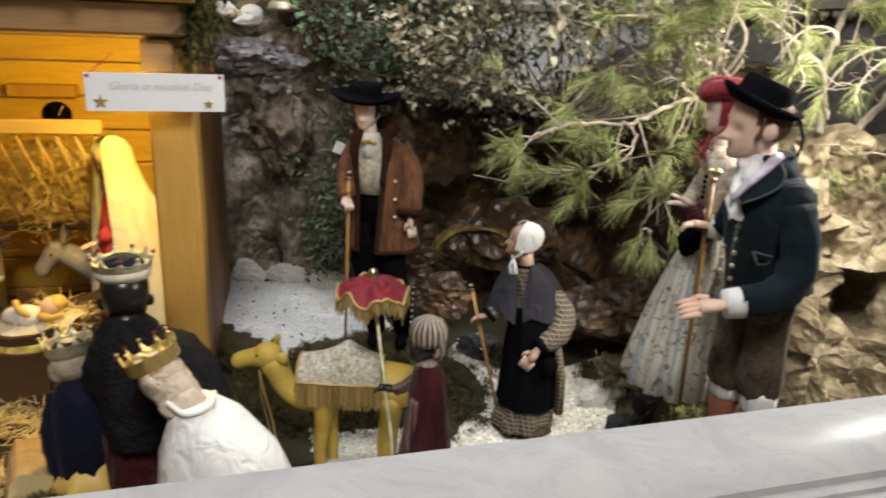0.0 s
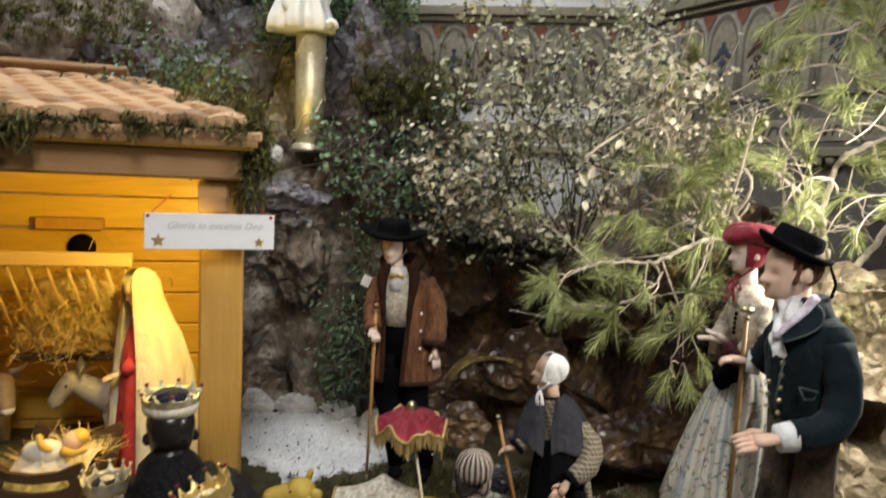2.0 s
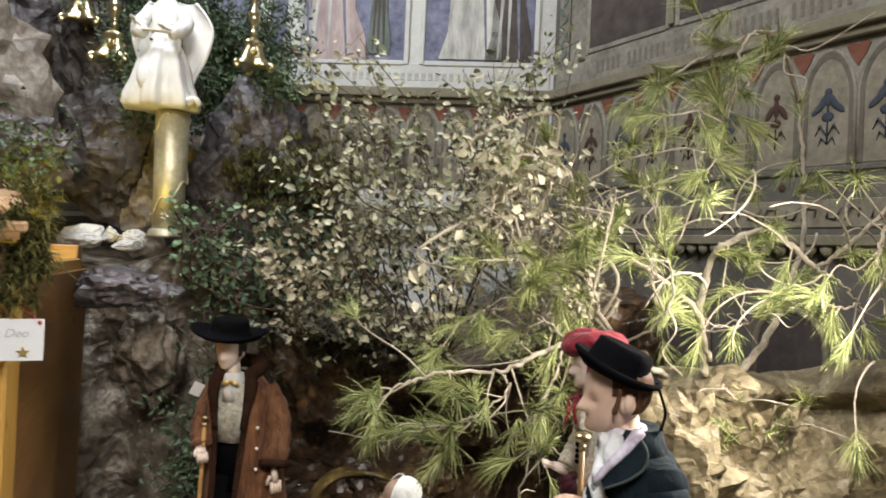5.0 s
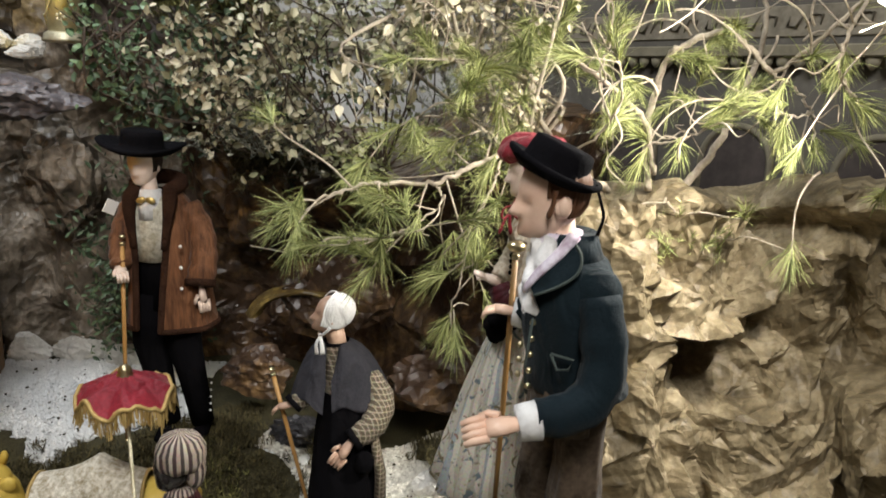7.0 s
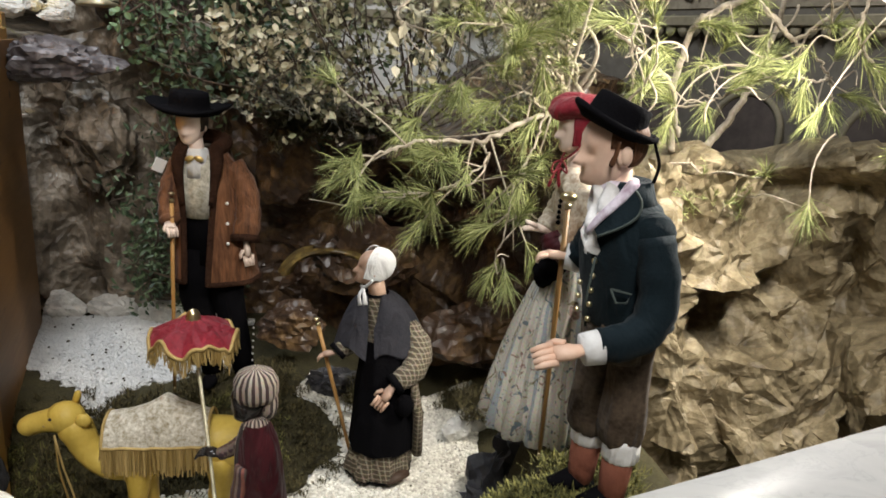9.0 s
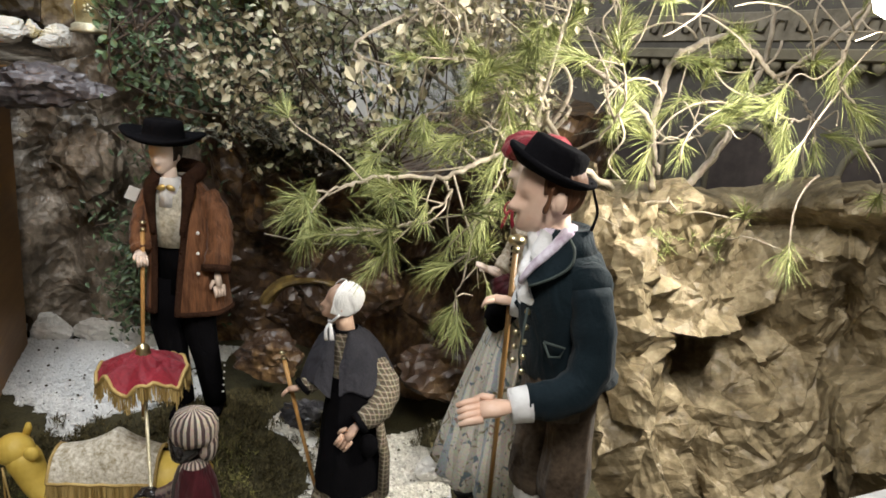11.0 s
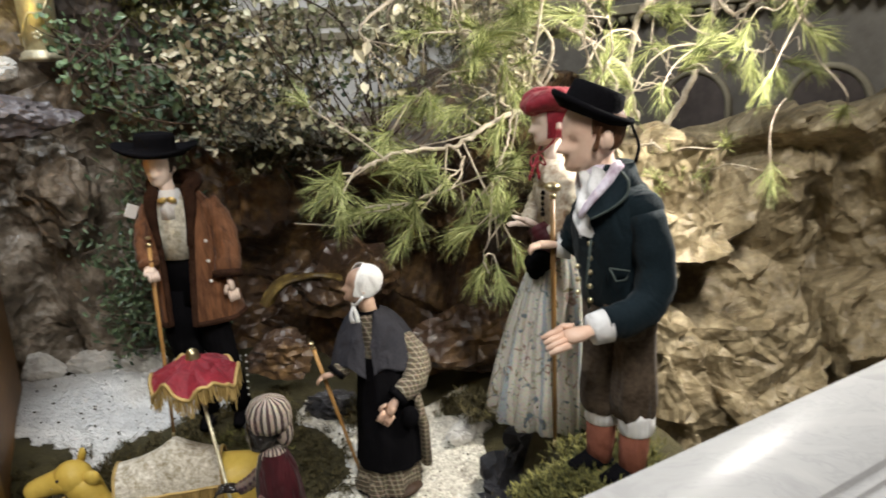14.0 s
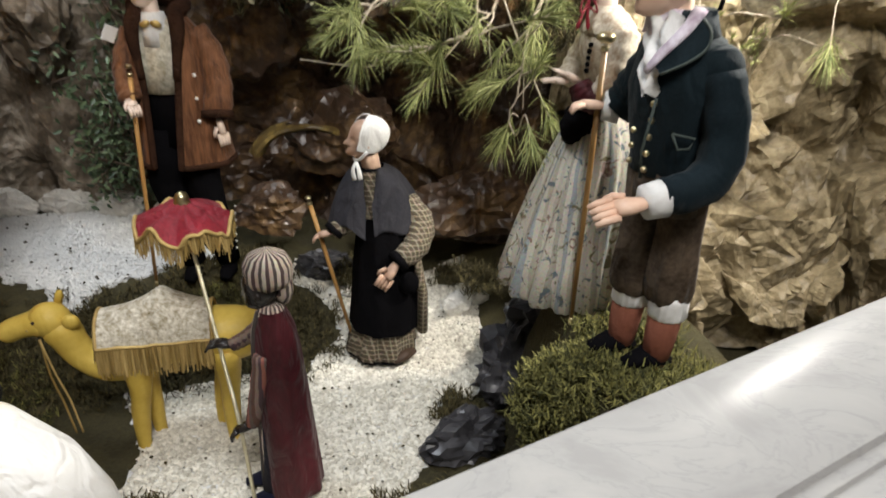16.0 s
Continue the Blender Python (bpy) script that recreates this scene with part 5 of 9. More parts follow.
for r in range(9):
    for c in range(24):
        x = -1.03 + 0.090 * c + (0.045 if r % 2 else 0) + g.uniform(-0.004, 0.004)
        if x > 1.00 - 0.048 * r:
            continue
        part("shingle", SH[int(g.integers(0, 6))], None, STABLE, "", ROOF @ pose(x, 0.004 + 0.108 * r + g.uniform(-0.006, 0.006), 0.027, -4.5 + g.uniform(-0.8, 0.8), g.uniform(-2, 2), g.uniform(-2, 2)))

# ---- sign ----
sign = base("hanging_sign", "white card sign with gold stars on a red cord", "sign", (-0.577, 1.596, 1.545), 21.6)
part("card", Shape().box((0, 0, 0), (0.297, 0.003, 0.086), 0, bevel=0.0008), CARD, sign, "", pose(0, 0, 0, 0, 0, 0))
for x, z, r in ((-0.118, -0.022, 0.017), (0.112, -0.026, 0.013)):
    a = [(r * (1 if k % 2 == 0 else 0.42) * math.sin(k * math.pi / 5), r * (1 if k % 2 == 0 else 0.42) * math.cos(k * math.pi / 5)) for k in range(10)]
    st = Shape().add([(p, -0.0035, q) for p, q in a] + [(p, -0.001, q) for p, q in a], [tuple(range(9, -1, -1))] + [(i, (i + 1) % 10, 10 + (i + 1) % 10, 10 + i) for i in range(10)], 0, False)
    part("star", st, GOLD, sign, "gold star", pose(x, 0, z))
txt = bpy.data.curves.new("lettering", "FONT")
txt.body, txt.size, txt.align_x, txt.extrude, txt.shear = "Gloria in excelsis Deo", 0.0245, "CENTER", 0.0003, 0.3
tob = new("lettering", txt)
dg = bpy.context.evaluated_depsgraph_get()
tme = bpy.data.meshes.new_from_object(tob.evaluated_get(dg))
bpy.data.objects.remove(tob)
tme.materials.clear()
tme.materials.append(INK)
part("lettering", tme, None, sign, "grey lettering", pose(0.01, -0.0025, 0.006, 90, 0, 0))
part("cord", Shape().tube([(-0.140, -0.003, 0.036), (-0.09, 0.04, 0.085)], 0.0013, 0, 6), RED_CORD, sign)
part("cord", Shape().tube([(0.140, -0.003, 0.036), (0.09, 0.05, 0.075)], 0.0013, 0, 6), RED_CORD, sign)
for x in (-0.140, 0.140):
    part("knot", Shape().ball((x, -0.003, 0.036), 0.0042, 0, 8, 6), RED_CORD, sign)


def blades(n, where, length, width, mat, name, label, category, seed, lift=(0, 1), curl=0.0, kind="stuff"):
    """Loose thin blades (straw, moss): where(g, n) gives the feet; lift gives the range of upward slope."""
    g = np.random.default_rng(seed)
    p = where(g, n)
    n = len(p)
    a = g.uniform(0, 2 * math.pi, n)
    up = g.uniform(*lift, n)
    d = np.stack([np.cos(a) * np.sqrt(np.clip(1 - up**2, 0, 1)), np.sin(a) * np.sqrt(np.clip(1 - up**2, 0, 1)), up], 1)
    L = g.uniform(0.5, 1.0, (n, 1)) * length
    side = np.stack([-np.sin(a), np.cos(a), g.uniform(-0.3, 0.3, n)], 1) * width / 2
    mid = p + d * L * 0.5 + np.array([0, 0, curl]) * L
    tip = p + d * L
    v = np.stack([p - side, p + side, mid + side, mid - side, mid - side, mid + side, tip + side * 0.3, tip - side * 0.3], 1).reshape(-1, 4, 3)
    vs, fs = quads(v)
    me = bpy.data.meshes.new(name)
    me.from_pydata(vs.tolist(), [], fs)
    me.materials.append(mat)
    ob = new(name, me)
    return tagged(ob, label, category, kind=kind)


def patch(cx, cy, rx, ry, lift=0.0, thick=0.01):
    def where(g, n):
        r, a = np.sqrt(g.uniform(0, 1, n)) * (1 + 0.25 * np.sin(5 * g.uniform(0, 6.28, n))), g.uniform(0, 6.28, n)
        x, y = cx + rx * r * np.cos(a), cy + ry * r * np.sin(a)
        return np.stack([x, y, ground_z(x, y) + lift + g.uniform(0, thick, n)], 1)
    return where


blades(4200, patch(-1.45, 1.70, 0.42, 0.24, 0.02, 0.05), 0.085, 0.0023, STRAW, "straw_litter", "golden straw spread on the stable floor", "straw", 31, (-0.15, 0.35))
blades(700, patch(-1.0, 1.62, 0.22, 0.12, 0.02, 0.02), 0.08, 0.003, STRAW, "straw_litter", "golden straw round the cradle", "straw", 32, (-0.1, 0.3))

# hay rack on the back wall
rack = base("hay_rack", "wooden hay rack filled with straw", "hay rack", (-1.275, 2.16, 1.015), 14)
part("top_bar", board((0.46, 0.03, 0.045), PALE_WOOD), None, rack, "", pose(0, -0.06, 0.37))
part("bottom_bar", board((0.46, 0.03, 0.03), DARK_WOOD), None, rack, "", pose(0.06, 0.06, 0.02))
for k in range(8):
    x = -0.205 + 0.058 * k
    part("rod", Shape().tube([(x, -0.06, 0.36), (x + 0.07, 0.055, 0.03)], 0.0065, 0, 8), PALE_WOOD, rack)


def hay_at(g, n):
    q = g.normal(0, 1, (n, 3)) * (0.095, 0.04, 0.075)
    return q + np.array([0.04, 0.03, 0.18])


hay = blades(3400, hay_at, 0.095, 0.0025, STRAW, "hay", "", "", 33, (-0.6, 0.6))
for key in ("kind", "label", "category"):
    if key in hay:
        del hay[key]
hay.parent, hay["kind"] = rack, "stuff"
part("hay_core", rock((0.20, 0.05, 0.13), 300).moved(pose(0.05, 0.05, 0.17)), STRAW, rack)

# ---- plants ----
def raw_mesh(name, v, f, mat):
    me = bpy.data.meshes.new(name)
    me.from_pydata(np.asarray(v).reshape(-1, 3).tolist(), [], f)
    me.materials.append(mat)
    return me


def needle_tufts(tips, dirs, g, count=88, length=0.072, spread=0.38):
    """Sprays of long needles from each twig's end, thin and slightly drooping."""
    out = []
    for p, d in zip(tips, dirs):
        n = int(count * g.uniform(0.7, 1.2))
        L = length * g.uniform(0.75, 1.15)
        back = g.uniform(0, 0.055, (n, 1))
        w = unit(unit(d)[None] * 1.0 + g.normal(0, spread, (n, 3)))
        foot = p[None] - unit(d)[None] * back
        ln = L * g.uniform(0.7, 1.05, (n, 1))
        side = unit(np.cross(w, g.normal(0, 1, (n, 3)))) * 0.00075
        mid = foot + w * ln * 0.55
        tip = foot + w * ln + np.array([0, 0, -0.10]) * ln
        out.append(np.stack([foot - side, foot + side, mid + side, mid - side], 1))
        out.append(np.stack([mid - side, mid + side, tip + side * 0.25, tip - side * 0.25], 1))
    return np.concatenate(out)


def pine():
    g = np.random.default_rng(77)
    mains = [  # control points, thick and thin radius, twigs
        ([(0.95, 1.90, 1.48), (0.80, 1.82, 1.56), (0.68, 1.77, 1.57), (0.59, 1.73, 1.54), (0.52, 1.71, 1.51), (0.39, 1.66, 1.51), (0.32, 1.64, 1.49), (0.22, 1.62, 1.46)], 0.011, 0.0025, 13),
        ([(0.52, 1.71, 1.51), (0.53, 1.69, 1.47), (0.46, 1.66, 1.42), (0.39, 1.64, 1.40)], 0.004, 0.002, 7),
        ([(0.74, 1.83, 1.62), (0.67, 1.80, 1.70), (0.61, 1.76, 1.74), (0.50, 1.72, 1.76)], 0.007, 0.0025, 10),
        ([(0.80, 1.82, 1.57), (0.73, 1.84, 1.70), (0.75, 1.86, 1.81), (0.70, 1.86, 1.93), (0.62, 1.84, 2.02)], 0.009, 0.003, 11),
        ([(0.66, 1.72, 1.58), (0.63, 1.68, 1.51), (0.59, 1.65, 1.43), (0.57, 1.63, 1.32), (0.54, 1.62, 1.22)], 0.004, 0.0018, 8),
        ([(1.07, 1.95, 1.48), (1.04, 1.93, 1.59), (1.05, 1.90, 1.77), (1.08, 1.87, 1.82), (1.15, 1.84, 1.85), (1.21, 1.82, 1.82), (1.26, 1.80, 1.77), (1.32, 1.75, 1.84), (1.39, 1.70, 1.94)], 0.013, 0.005, 8),
        ([(1.26, 1.80, 1.77), (1.30, 1.76, 1.73), (1.33, 1.74, 1.68), (1.34, 1.72, 1.60)], 0.005, 0.003, 2),
        ([(1.33, 1.74, 1.69), (1.27, 1.73, 1.68), (1.21, 1.72, 1.70)], 0.004, 0.0025, 1),
        ([(1.16, 1.97, 1.48), (1.24, 1.97, 1.59), (1.29, 1.98, 1.71), (1.33, 1.99, 1.84), (1.33, 2.00, 2.02), (1.30, 1.98, 2.2)], 0.014, 0.005, 5),
        ([(1.07, 1.93, 1.52), (1.01, 1.90, 1.66), (0.84, 1.88, 1.77), (0.75, 1.86, 1.82), (0.71, 1.85, 1.94)], 0.010, 0.004, 7),
        ([(0.92, 1.88, 1.62), (0.89, 1.86, 1.75), (0.90, 1.85, 1.84), (0.86, 1.84, 1.95)], 0.004, 0.0025, 5),
        ([(1.16, 1.75, 2.30), (0.99, 1.60, 2.24), (0.96, 1.60, 2.17), (0.93, 1.58, 2.11), (0.87, 1.56, 2.07), (0.89, 1.55, 2.02)], 0.005, 0.003, 4),
        ([(1.00, 1.65, 2.21), (0.96, 1.62, 2.11), (0.94, 1.60, 2.04)], 0.004, 0.002, 3),
        ([(1.39, 1.70, 1.94), (1.32, 1.65, 1.86), (1.29, 1.62, 1.77), (1.34, 1.60, 1.70)], 0.006, 0.003, 3),
        ([(1.30, 1.98, 2.20), (1.18, 1.85, 2.30), (1.05, 1.72, 2.28), (0.90, 1.75, 2.20), (0.78, 1.8, 2.12)], 0.008, 0.003, 9),
        ([(0.70, 1.86, 1.93), (0.80, 1.80, 2.0), (0.92, 1.74, 2.02), (1.0, 1.70, 1.98)], 0.004, 0.002, 7),
        ([(0.68, 1.77, 1.57), (0.60, 1.78, 1.63), (0.50, 1.76, 1.64), (0.40, 1.72, 1.60)], 0.005, 0.002, 9),
        ([(0.80, 1.82, 1.56), (0.86, 1.74, 1.62), (0.88, 1.68, 1.70), (0.84, 1.64, 1.80)], 0.005, 0.002, 3),
        ([(1.04, 1.93, 1.59), (1.12, 1.86, 1.62), (1.16, 1.80, 1.67)], 0.004, 0.002, 3),
        ([(1.39, 1.70, 1.94), (1.50, 1.66, 1.98), (1.56, 1.60, 1.90), (1.58, 1.58, 1.8)], 0.006, 0.003, 5),
        ([(1.12, 1.96, 1.47), (1.09, 1.87, 1.46), (1.13, 1.80, 1.42), (1.15, 1.78, 1.36)], 0.005, 0.002, 0),
    ]
    wood = Shape()
    tips, dirs = [], []
    for ctrl, r0, r1, twigs in mains:
        line = curve_points(ctrl, 8 * len(ctrl))
        line[1:-1] += g.normal(0, 0.0022, line[1:-1].shape)
        wood.tube(line, np.linspace(r0 * 0.75, r1 * 0.85, len(line)), 0, 8)
        end = unit(line[-1] - line[-3])
        if twigs:
            tips.append(line[-1])
            dirs.append(end)
        twigs = int(round(twigs * 0.72))
        for k in range(twigs):
            i = int(len(line) * (0.22 + 0.76 * (k + g.uniform(0, 0.8)) / max(twigs, 1)))
            i = min(i, len(line) - 2)
            along = unit(line[i + 1] - line[i])
            d = unit(along * 0.6 + g.normal(0, 0.55, 3) + np.array([-0.15, -0.25, -0.25]))
            L = g.uniform(0.06, 0.17)
            bend = g.normal(0, 0.25, 3) * L + np.array([0, 0, -0.12 * L])
            q = curve_points([line[i], line[i] + d * L * 0.5 + bend * 0.3, line[i] + d * L + bend], 9)
            wood.tube(q, np.linspace(min(r1, 0.0026), 0.0013, 9), 0, 6)
            tips.append(q[-1])
            dirs.append(unit(q[-1] - q[-4]))
            if g.uniform() < 0.40:
                tips.append(q[5])
                dirs.append(unit(unit(q[5] - q[3]) + g.normal(0, 0.5, 3)))
    for _ in range(70):
        ctrl, r0, r1, twigs = mains[g.integers(0, len(mains))]
        line = curve_points(ctrl, 20)
        p = line[g.integers(4, 19)]
        d = unit(g.normal(0, 1, 3) + np.array([-0.1, -0.2, 0.1]))
        L = g.uniform(0.08, 0.24)
        e = unit(g.normal(0, 1, 3))
        q = curve_points([p, p + d * L * 0.35 + e * L * 0.12, p + d * L * 0.7 - e * L * 0.14, p + d * L + e * L * 0.18], 14)
        wood.tube(q, np.linspace(0.0024, 0.0012, 14), 0, 5)
        if g.uniform() < 0.45:
            tips.append(q[-1])
            dirs.append(unit(q[-1] - q[-3]))
    for _ in range(16):
        p = np.array([g.uniform(0.95, 1.42), g.uniform(1.70, 1.98), g.uniform(1.50, 1.98)])
        a0, turn, L = g.uniform(0, 6.28), g.choice([-1, 1]) * g.uniform(1.0, 2.6), g.uniform(0.16, 0.32)
        lean = g.normal(0, 0.25)
        q = [p]
        for k in range(16):
            a0 += turn / 16 * (1.8 - 1.6 * k / 16) + g.normal(0, 0.06)
            q.append(q[-1] + L / 16 * np.array([math.cos(a0), lean + g.normal(0, 0.1), math.sin(a0)]))
        wood.tube(np.array(q), np.linspace(0.0030, 0.0015, 17), 0, 6)
        if g.uniform() < 0.3:
            tips.append(q[-1])
            dirs.append(unit(q[-1] - q[-3]))
    keep = np.ones(len(tips), bool)
    for goal in ((0.33, 1.93, 1.17), (0.37, 1.89, 0.95), (0.52, 1.92, 0.62), (0.62, 1.45, 1.20), (0.64, 1.42, 1.05), (1.10, 1.80, 0.85)):
        a, way = np.array(BULB), np.array(goal) - np.array(BULB)
        k = np.clip(((np.array(tips) - a) @ way) / (way @ way), 0, 1)[:, None]
        keep &= np.linalg.norm(np.array(tips) - a - k * way, axis=1) > 0.075
    tips, dirs = np.array(tips)[keep], np.array(dirs)[keep]
    tree = base("pine_branches", "cut aleppo pine branches with long green needles", "pine", (1.07, 1.95, 1.46))
    shift = pose(-1.07, -1.95, -1.46)
    part("branch", wood.moved(shift), BARK, tree, "pale twisting bare bark")
    v = needle_tufts(np.array(tips), np.array(dirs), g) - np.array([1.07, 1.95, 1.46])
    vs, fs = quads(v)
    nd = part("needles", raw_mesh("needles", vs, fs, NEEDLE), None, tree, "fresh yellow green needle tufts")
    nd["kind"] = "stuff"
    return tree


pine()


def leaf_cloud(name, p, g, size, mat, long=1.7, facing=None, droop=0.2):
    """Small ovate leaves, each folded along its rib."""
    n = len(p)
    d = unit(g.normal(0, 1, (n, 3)) + np.array([0, -0.3, -droop]))
    up = unit(g.normal(0, 1, (n, 3)) + (np.array([0, -1.2, 0.5]) if facing is None else np.asarray(facing)))
    side = unit(np.cross(d, up))
    up = np.cross(side, d)
    s = size * g.uniform(0.55, 1.2, (n, 1))
    foot, tip = p, p + d * s * long
    m1 = p + d * s * long * 0.35
    m2 = p + d * s * long * 0.7
    fold = up * s * 0.16
    w1, w2 = side * s * 0.5, side * s * 0.38
    v = np.stack([foot, m1 + w1 + fold, m2 + w2 + fold, tip, m2 - w2 + fold, m1 - w1 + fold, m1, m2], 1)
    b = 8 * np.arange(n)[:, None]
    f = np.concatenate([b + np.array([0, 6, 1, 1]), b + np.array([1, 6, 7, 2]), b + np.array([2, 7, 3, 3]), b + np.array([0, 5, 6, 6]), b + np.array([5, 4, 7, 6]), b + np.array([4, 3, 7, 7])])
    f = [tuple(dict.fromkeys(q)) for q in f.tolist()]
    return raw_mesh(name, v, f, mat)


def shrub(name, label, foot, ends, leaf_n, size, leaf_mat, stem_mat, seed, jitter=0.05, twigs=4, r=0.006, start=0.35, long=1.7):
    g = np.random.default_rng(seed)
    root = base(name, label, "shrub", foot)
    foot = np.asarray(foot, float)
    wood, pts = Shape(), []
    for e in ends:
        e = np.asarray(e, float)
        m1, m2 = (foot + (e - foot) * k + g.normal(0, 0.075, 3) + np.array([0, 0, 0.04]) for k in (0.35, 0.7))
        line = curve_points([foot, m1, m2, e], 22)
        wood.tube(line - foot, np.linspace(r, r * 0.3, 22), 0, 6)
        pts.append(line[int(22 * start):])
        for k in range(twigs):
            i = g.integers(int(22 * start), 20)
            d = unit(unit(line[i + 1] - line[i]) + g.normal(0, 0.7, 3))
            q = curve_points([line[i], line[i] + d * 0.05, line[i] + d * g.uniform(0.07, 0.16) + g.normal(0, 0.02, 3)], 8)
            wood.tube(q - foot, np.linspace(r * 0.35, r * 0.18, 8), 0, 5)
            pts.append(q[2:])
    pool = np.concatenate(pts)
    p = pool[g.integers(0, len(pool), leaf_n)] + g.normal(0, jitter, (leaf_n, 3)) - foot
    part("stem", wood, stem_mat, root)
    lv = part("leaves", leaf_cloud("leaves", p, g, size, leaf_mat, long), None, root)
    lv["kind"] = "stuff"
    return root


def fan(xr, y, zr, n, seed, yj=0.08):
    g = np.random.default_rng(seed)
    return [(g.uniform(*xr), y + g.uniform(-yj, yj), g.uniform(*zr)) for _ in range(n)]


shrub("leafy_shrub", "grey green shrub with small pale dry leaves", (0.42, 2.32, 1.45), fan((-0.04, 0.64), 2.05, (1.66, 2.32), 26, 1, 0.13), 2300, 0.0150, PALE_LEAF, DARK_BARK, 301, 0.020, 8, r=0.0030, start=0.28)
shrub("leafy_shrub", "drooping spray of large pale dry leaves", (0.66, 1.95, 2.02), [(0.46, 1.74, 1.66), (0.44, 1.74, 1.72), (0.50, 1.76, 1.78), (0.47, 1.72, 1.84), (0.54, 1.78, 1.92), (0.40, 1.78, 1.88)], 420, 0.0175, CREAM_LEAF, BARK, 302, 0.018, 5)
shrub("leafy_shrub", "dry pale leaved twigs above the couple", (0.75, 1.95, 1.55), fan((0.45, 0.75), 1.86, (1.6, 1.98), 14, 3, 0.06), 800, 0.0105, CREAM_LEAF, BARK, 303, 0.016, 5)
shrub("leafy_shrub", "olive shrub with cream dry leaves over the cliff", (0.10, 2.46, 1.45), fan((-0.16, 0.32), 2.14, (1.62, 1.86), 16, 11, 0.08), 900, 0.0165, CREAM_LEAF, DARK_BARK, 311, 0.022, 5, r=0.0030, start=0.3)
shrub("dark_shrub", "dark glossy evergreen shrub", (0.10, 2.66, 1.40), fan((-0.46, 0.24), 2.42, (1.50, 1.86), 22, 4, 0.12), 1500, 0.0180, DARK_LEAF, DARK_BARK, 304, 0.03, 5)
shrub("dark_shrub", "dark evergreen shrub against the cliff", (-0.36, 2.62, 0.8), fan((-0.52, -0.24), 2.5, (0.95, 1.62), 18, 5, 0.06), 2200, 0.011, DARK_LEAF, DARK_BARK, 305, 0.03, 4, start=0.1, long=2.6)
shrub("ivy", "trailing dark ivy on the roof edge", (-1.0, 2.30, 1.98), fan((-1.16, -0.70), 2.22, (1.92, 2.06), 10, 7, 0.08), 1100, 0.015, DARK_LEAF, DARK_BARK, 307, 0.03, 3, r=0.0022, start=0.1, long=1.3)
shrub("ivy", "fresh green ivy climbing beside the brass column", (-0.42, 2.72, 1.60), fan((-0.52, -0.30), 2.62, (1.66, 1.92), 9, 12, 0.06), 260, 0.022, IVY_LEAF, DARK_BARK, 312, 0.022, 3, start=0.1, long=1.25)
shrub("conifer_sprays", "dark green conifer sprays behind the candlesticks", (-0.55, 3.30, 2.3), fan((-1.22, -0.22), 3.15, (2.42, 3.25), 38, 8, 0.08), 21000, 0.010, DARK_LEAF, DARK_BARK, 308, 0.035, 6, start=0.1, long=3.2)
shrub("conifer_sprays", "dark green conifer sprays under the candlesticks", (-0.75, 3.0, 2.25), fan((-0.95, -0.60), 2.9, (2.30, 2.50), 12, 13, 0.05), 2600, 0.009, DARK_LEAF, DARK_BARK, 313, 0.03, 5, start=0.1, long=3.0)
shrub("conifer_sprays", "dark green conifer sprays above the stable", (-1.75, 3.0, 2.5), fan((-1.95, -1.35), 2.9, (2.55, 2.95), 10, 9, 0.06), 1600, 0.010, DARK_LEAF, DARK_BARK, 309, 0.04, 3, start=0.1, long=2.8)
shrub("leafy_shrub", "thin pale leaved twigs before the frieze", (0.50, 2.30, 1.70), fan((0.35, 0.80), 2.35, (2.1, 2.5), 9, 10, 0.1), 520, 0.016, PALE_LEAF, DARK_BARK, 310, 0.018, 5, r=0.0035)


def sprigs(name, label, foot, n, spread, length, mat, seed):
    """A tuft of lavender-like stems, each set with small narrow leaves."""
    g = np.random.default_rng(seed)
    out = []
    for _ in range(n):
        p0 = np.asarray(foot) + g.normal(0, 1, 3) * spread
        d = unit(np.array([g.normal(-0.3, 0.6), g.normal(-0.5, 0.4), g.uniform(0.2, 1.0)]))
        L = length * g.uniform(0.6, 1.1)
        m = 26
        t = g.uniform(0.1, 1.0, (m, 1))
        p = p0 + d * L * t
        w = unit(d + g.normal(0, 0.55, (m, 3)))
        s = unit(np.cross(w, g.normal(0, 1, (m, 3)))) * 0.0016
        l = 0.022 * g.uniform(0.6, 1.1, (m, 1))
        out.append(np.stack([p - s * 0.6, p + s * 0.6, p + w * l + s * 0.4, p + w * l - s * 0.4], 1))
        sd = unit(np.cross(d, g.normal(0, 1, 3))) * 0.001
        out.append(np.array([[p0 - sd, p0 + sd, p0 + d * L + sd, p0 + d * L - sd]]))
    vs, fs = quads(np.concatenate(out))
    return tagged(new(name, raw_mesh(name, vs, fs, mat)), label, "plant", kind="stuff")


sprigs("lavender", "grey dried lavender sprigs on the rock ledge", (0.16, 2.28, 1.50), 46, (0.09, 0.04, 0.03), 0.17, GREY_SPRIG, 401)
sprigs("lavender", "grey dried lavender sprigs among the pine", (0.66, 1.98, 1.62), 60, (0.09, 0.05, 0.05), 0.16, GREY_SPRIG, 402)
sprigs("dry_sprigs", "pale yellow green dried sprigs", (0.60, 1.84, 1.52), 40, (0.07, 0.03, 0.03), 0.10, NEEDLE, 403)
sprigs("dry_sprigs", "pale yellow green drooping sprig over the paper", (1.13, 1.80, 1.36), 16, (0.05, 0.02, 0.03), 0.10, NEEDLE, 404)


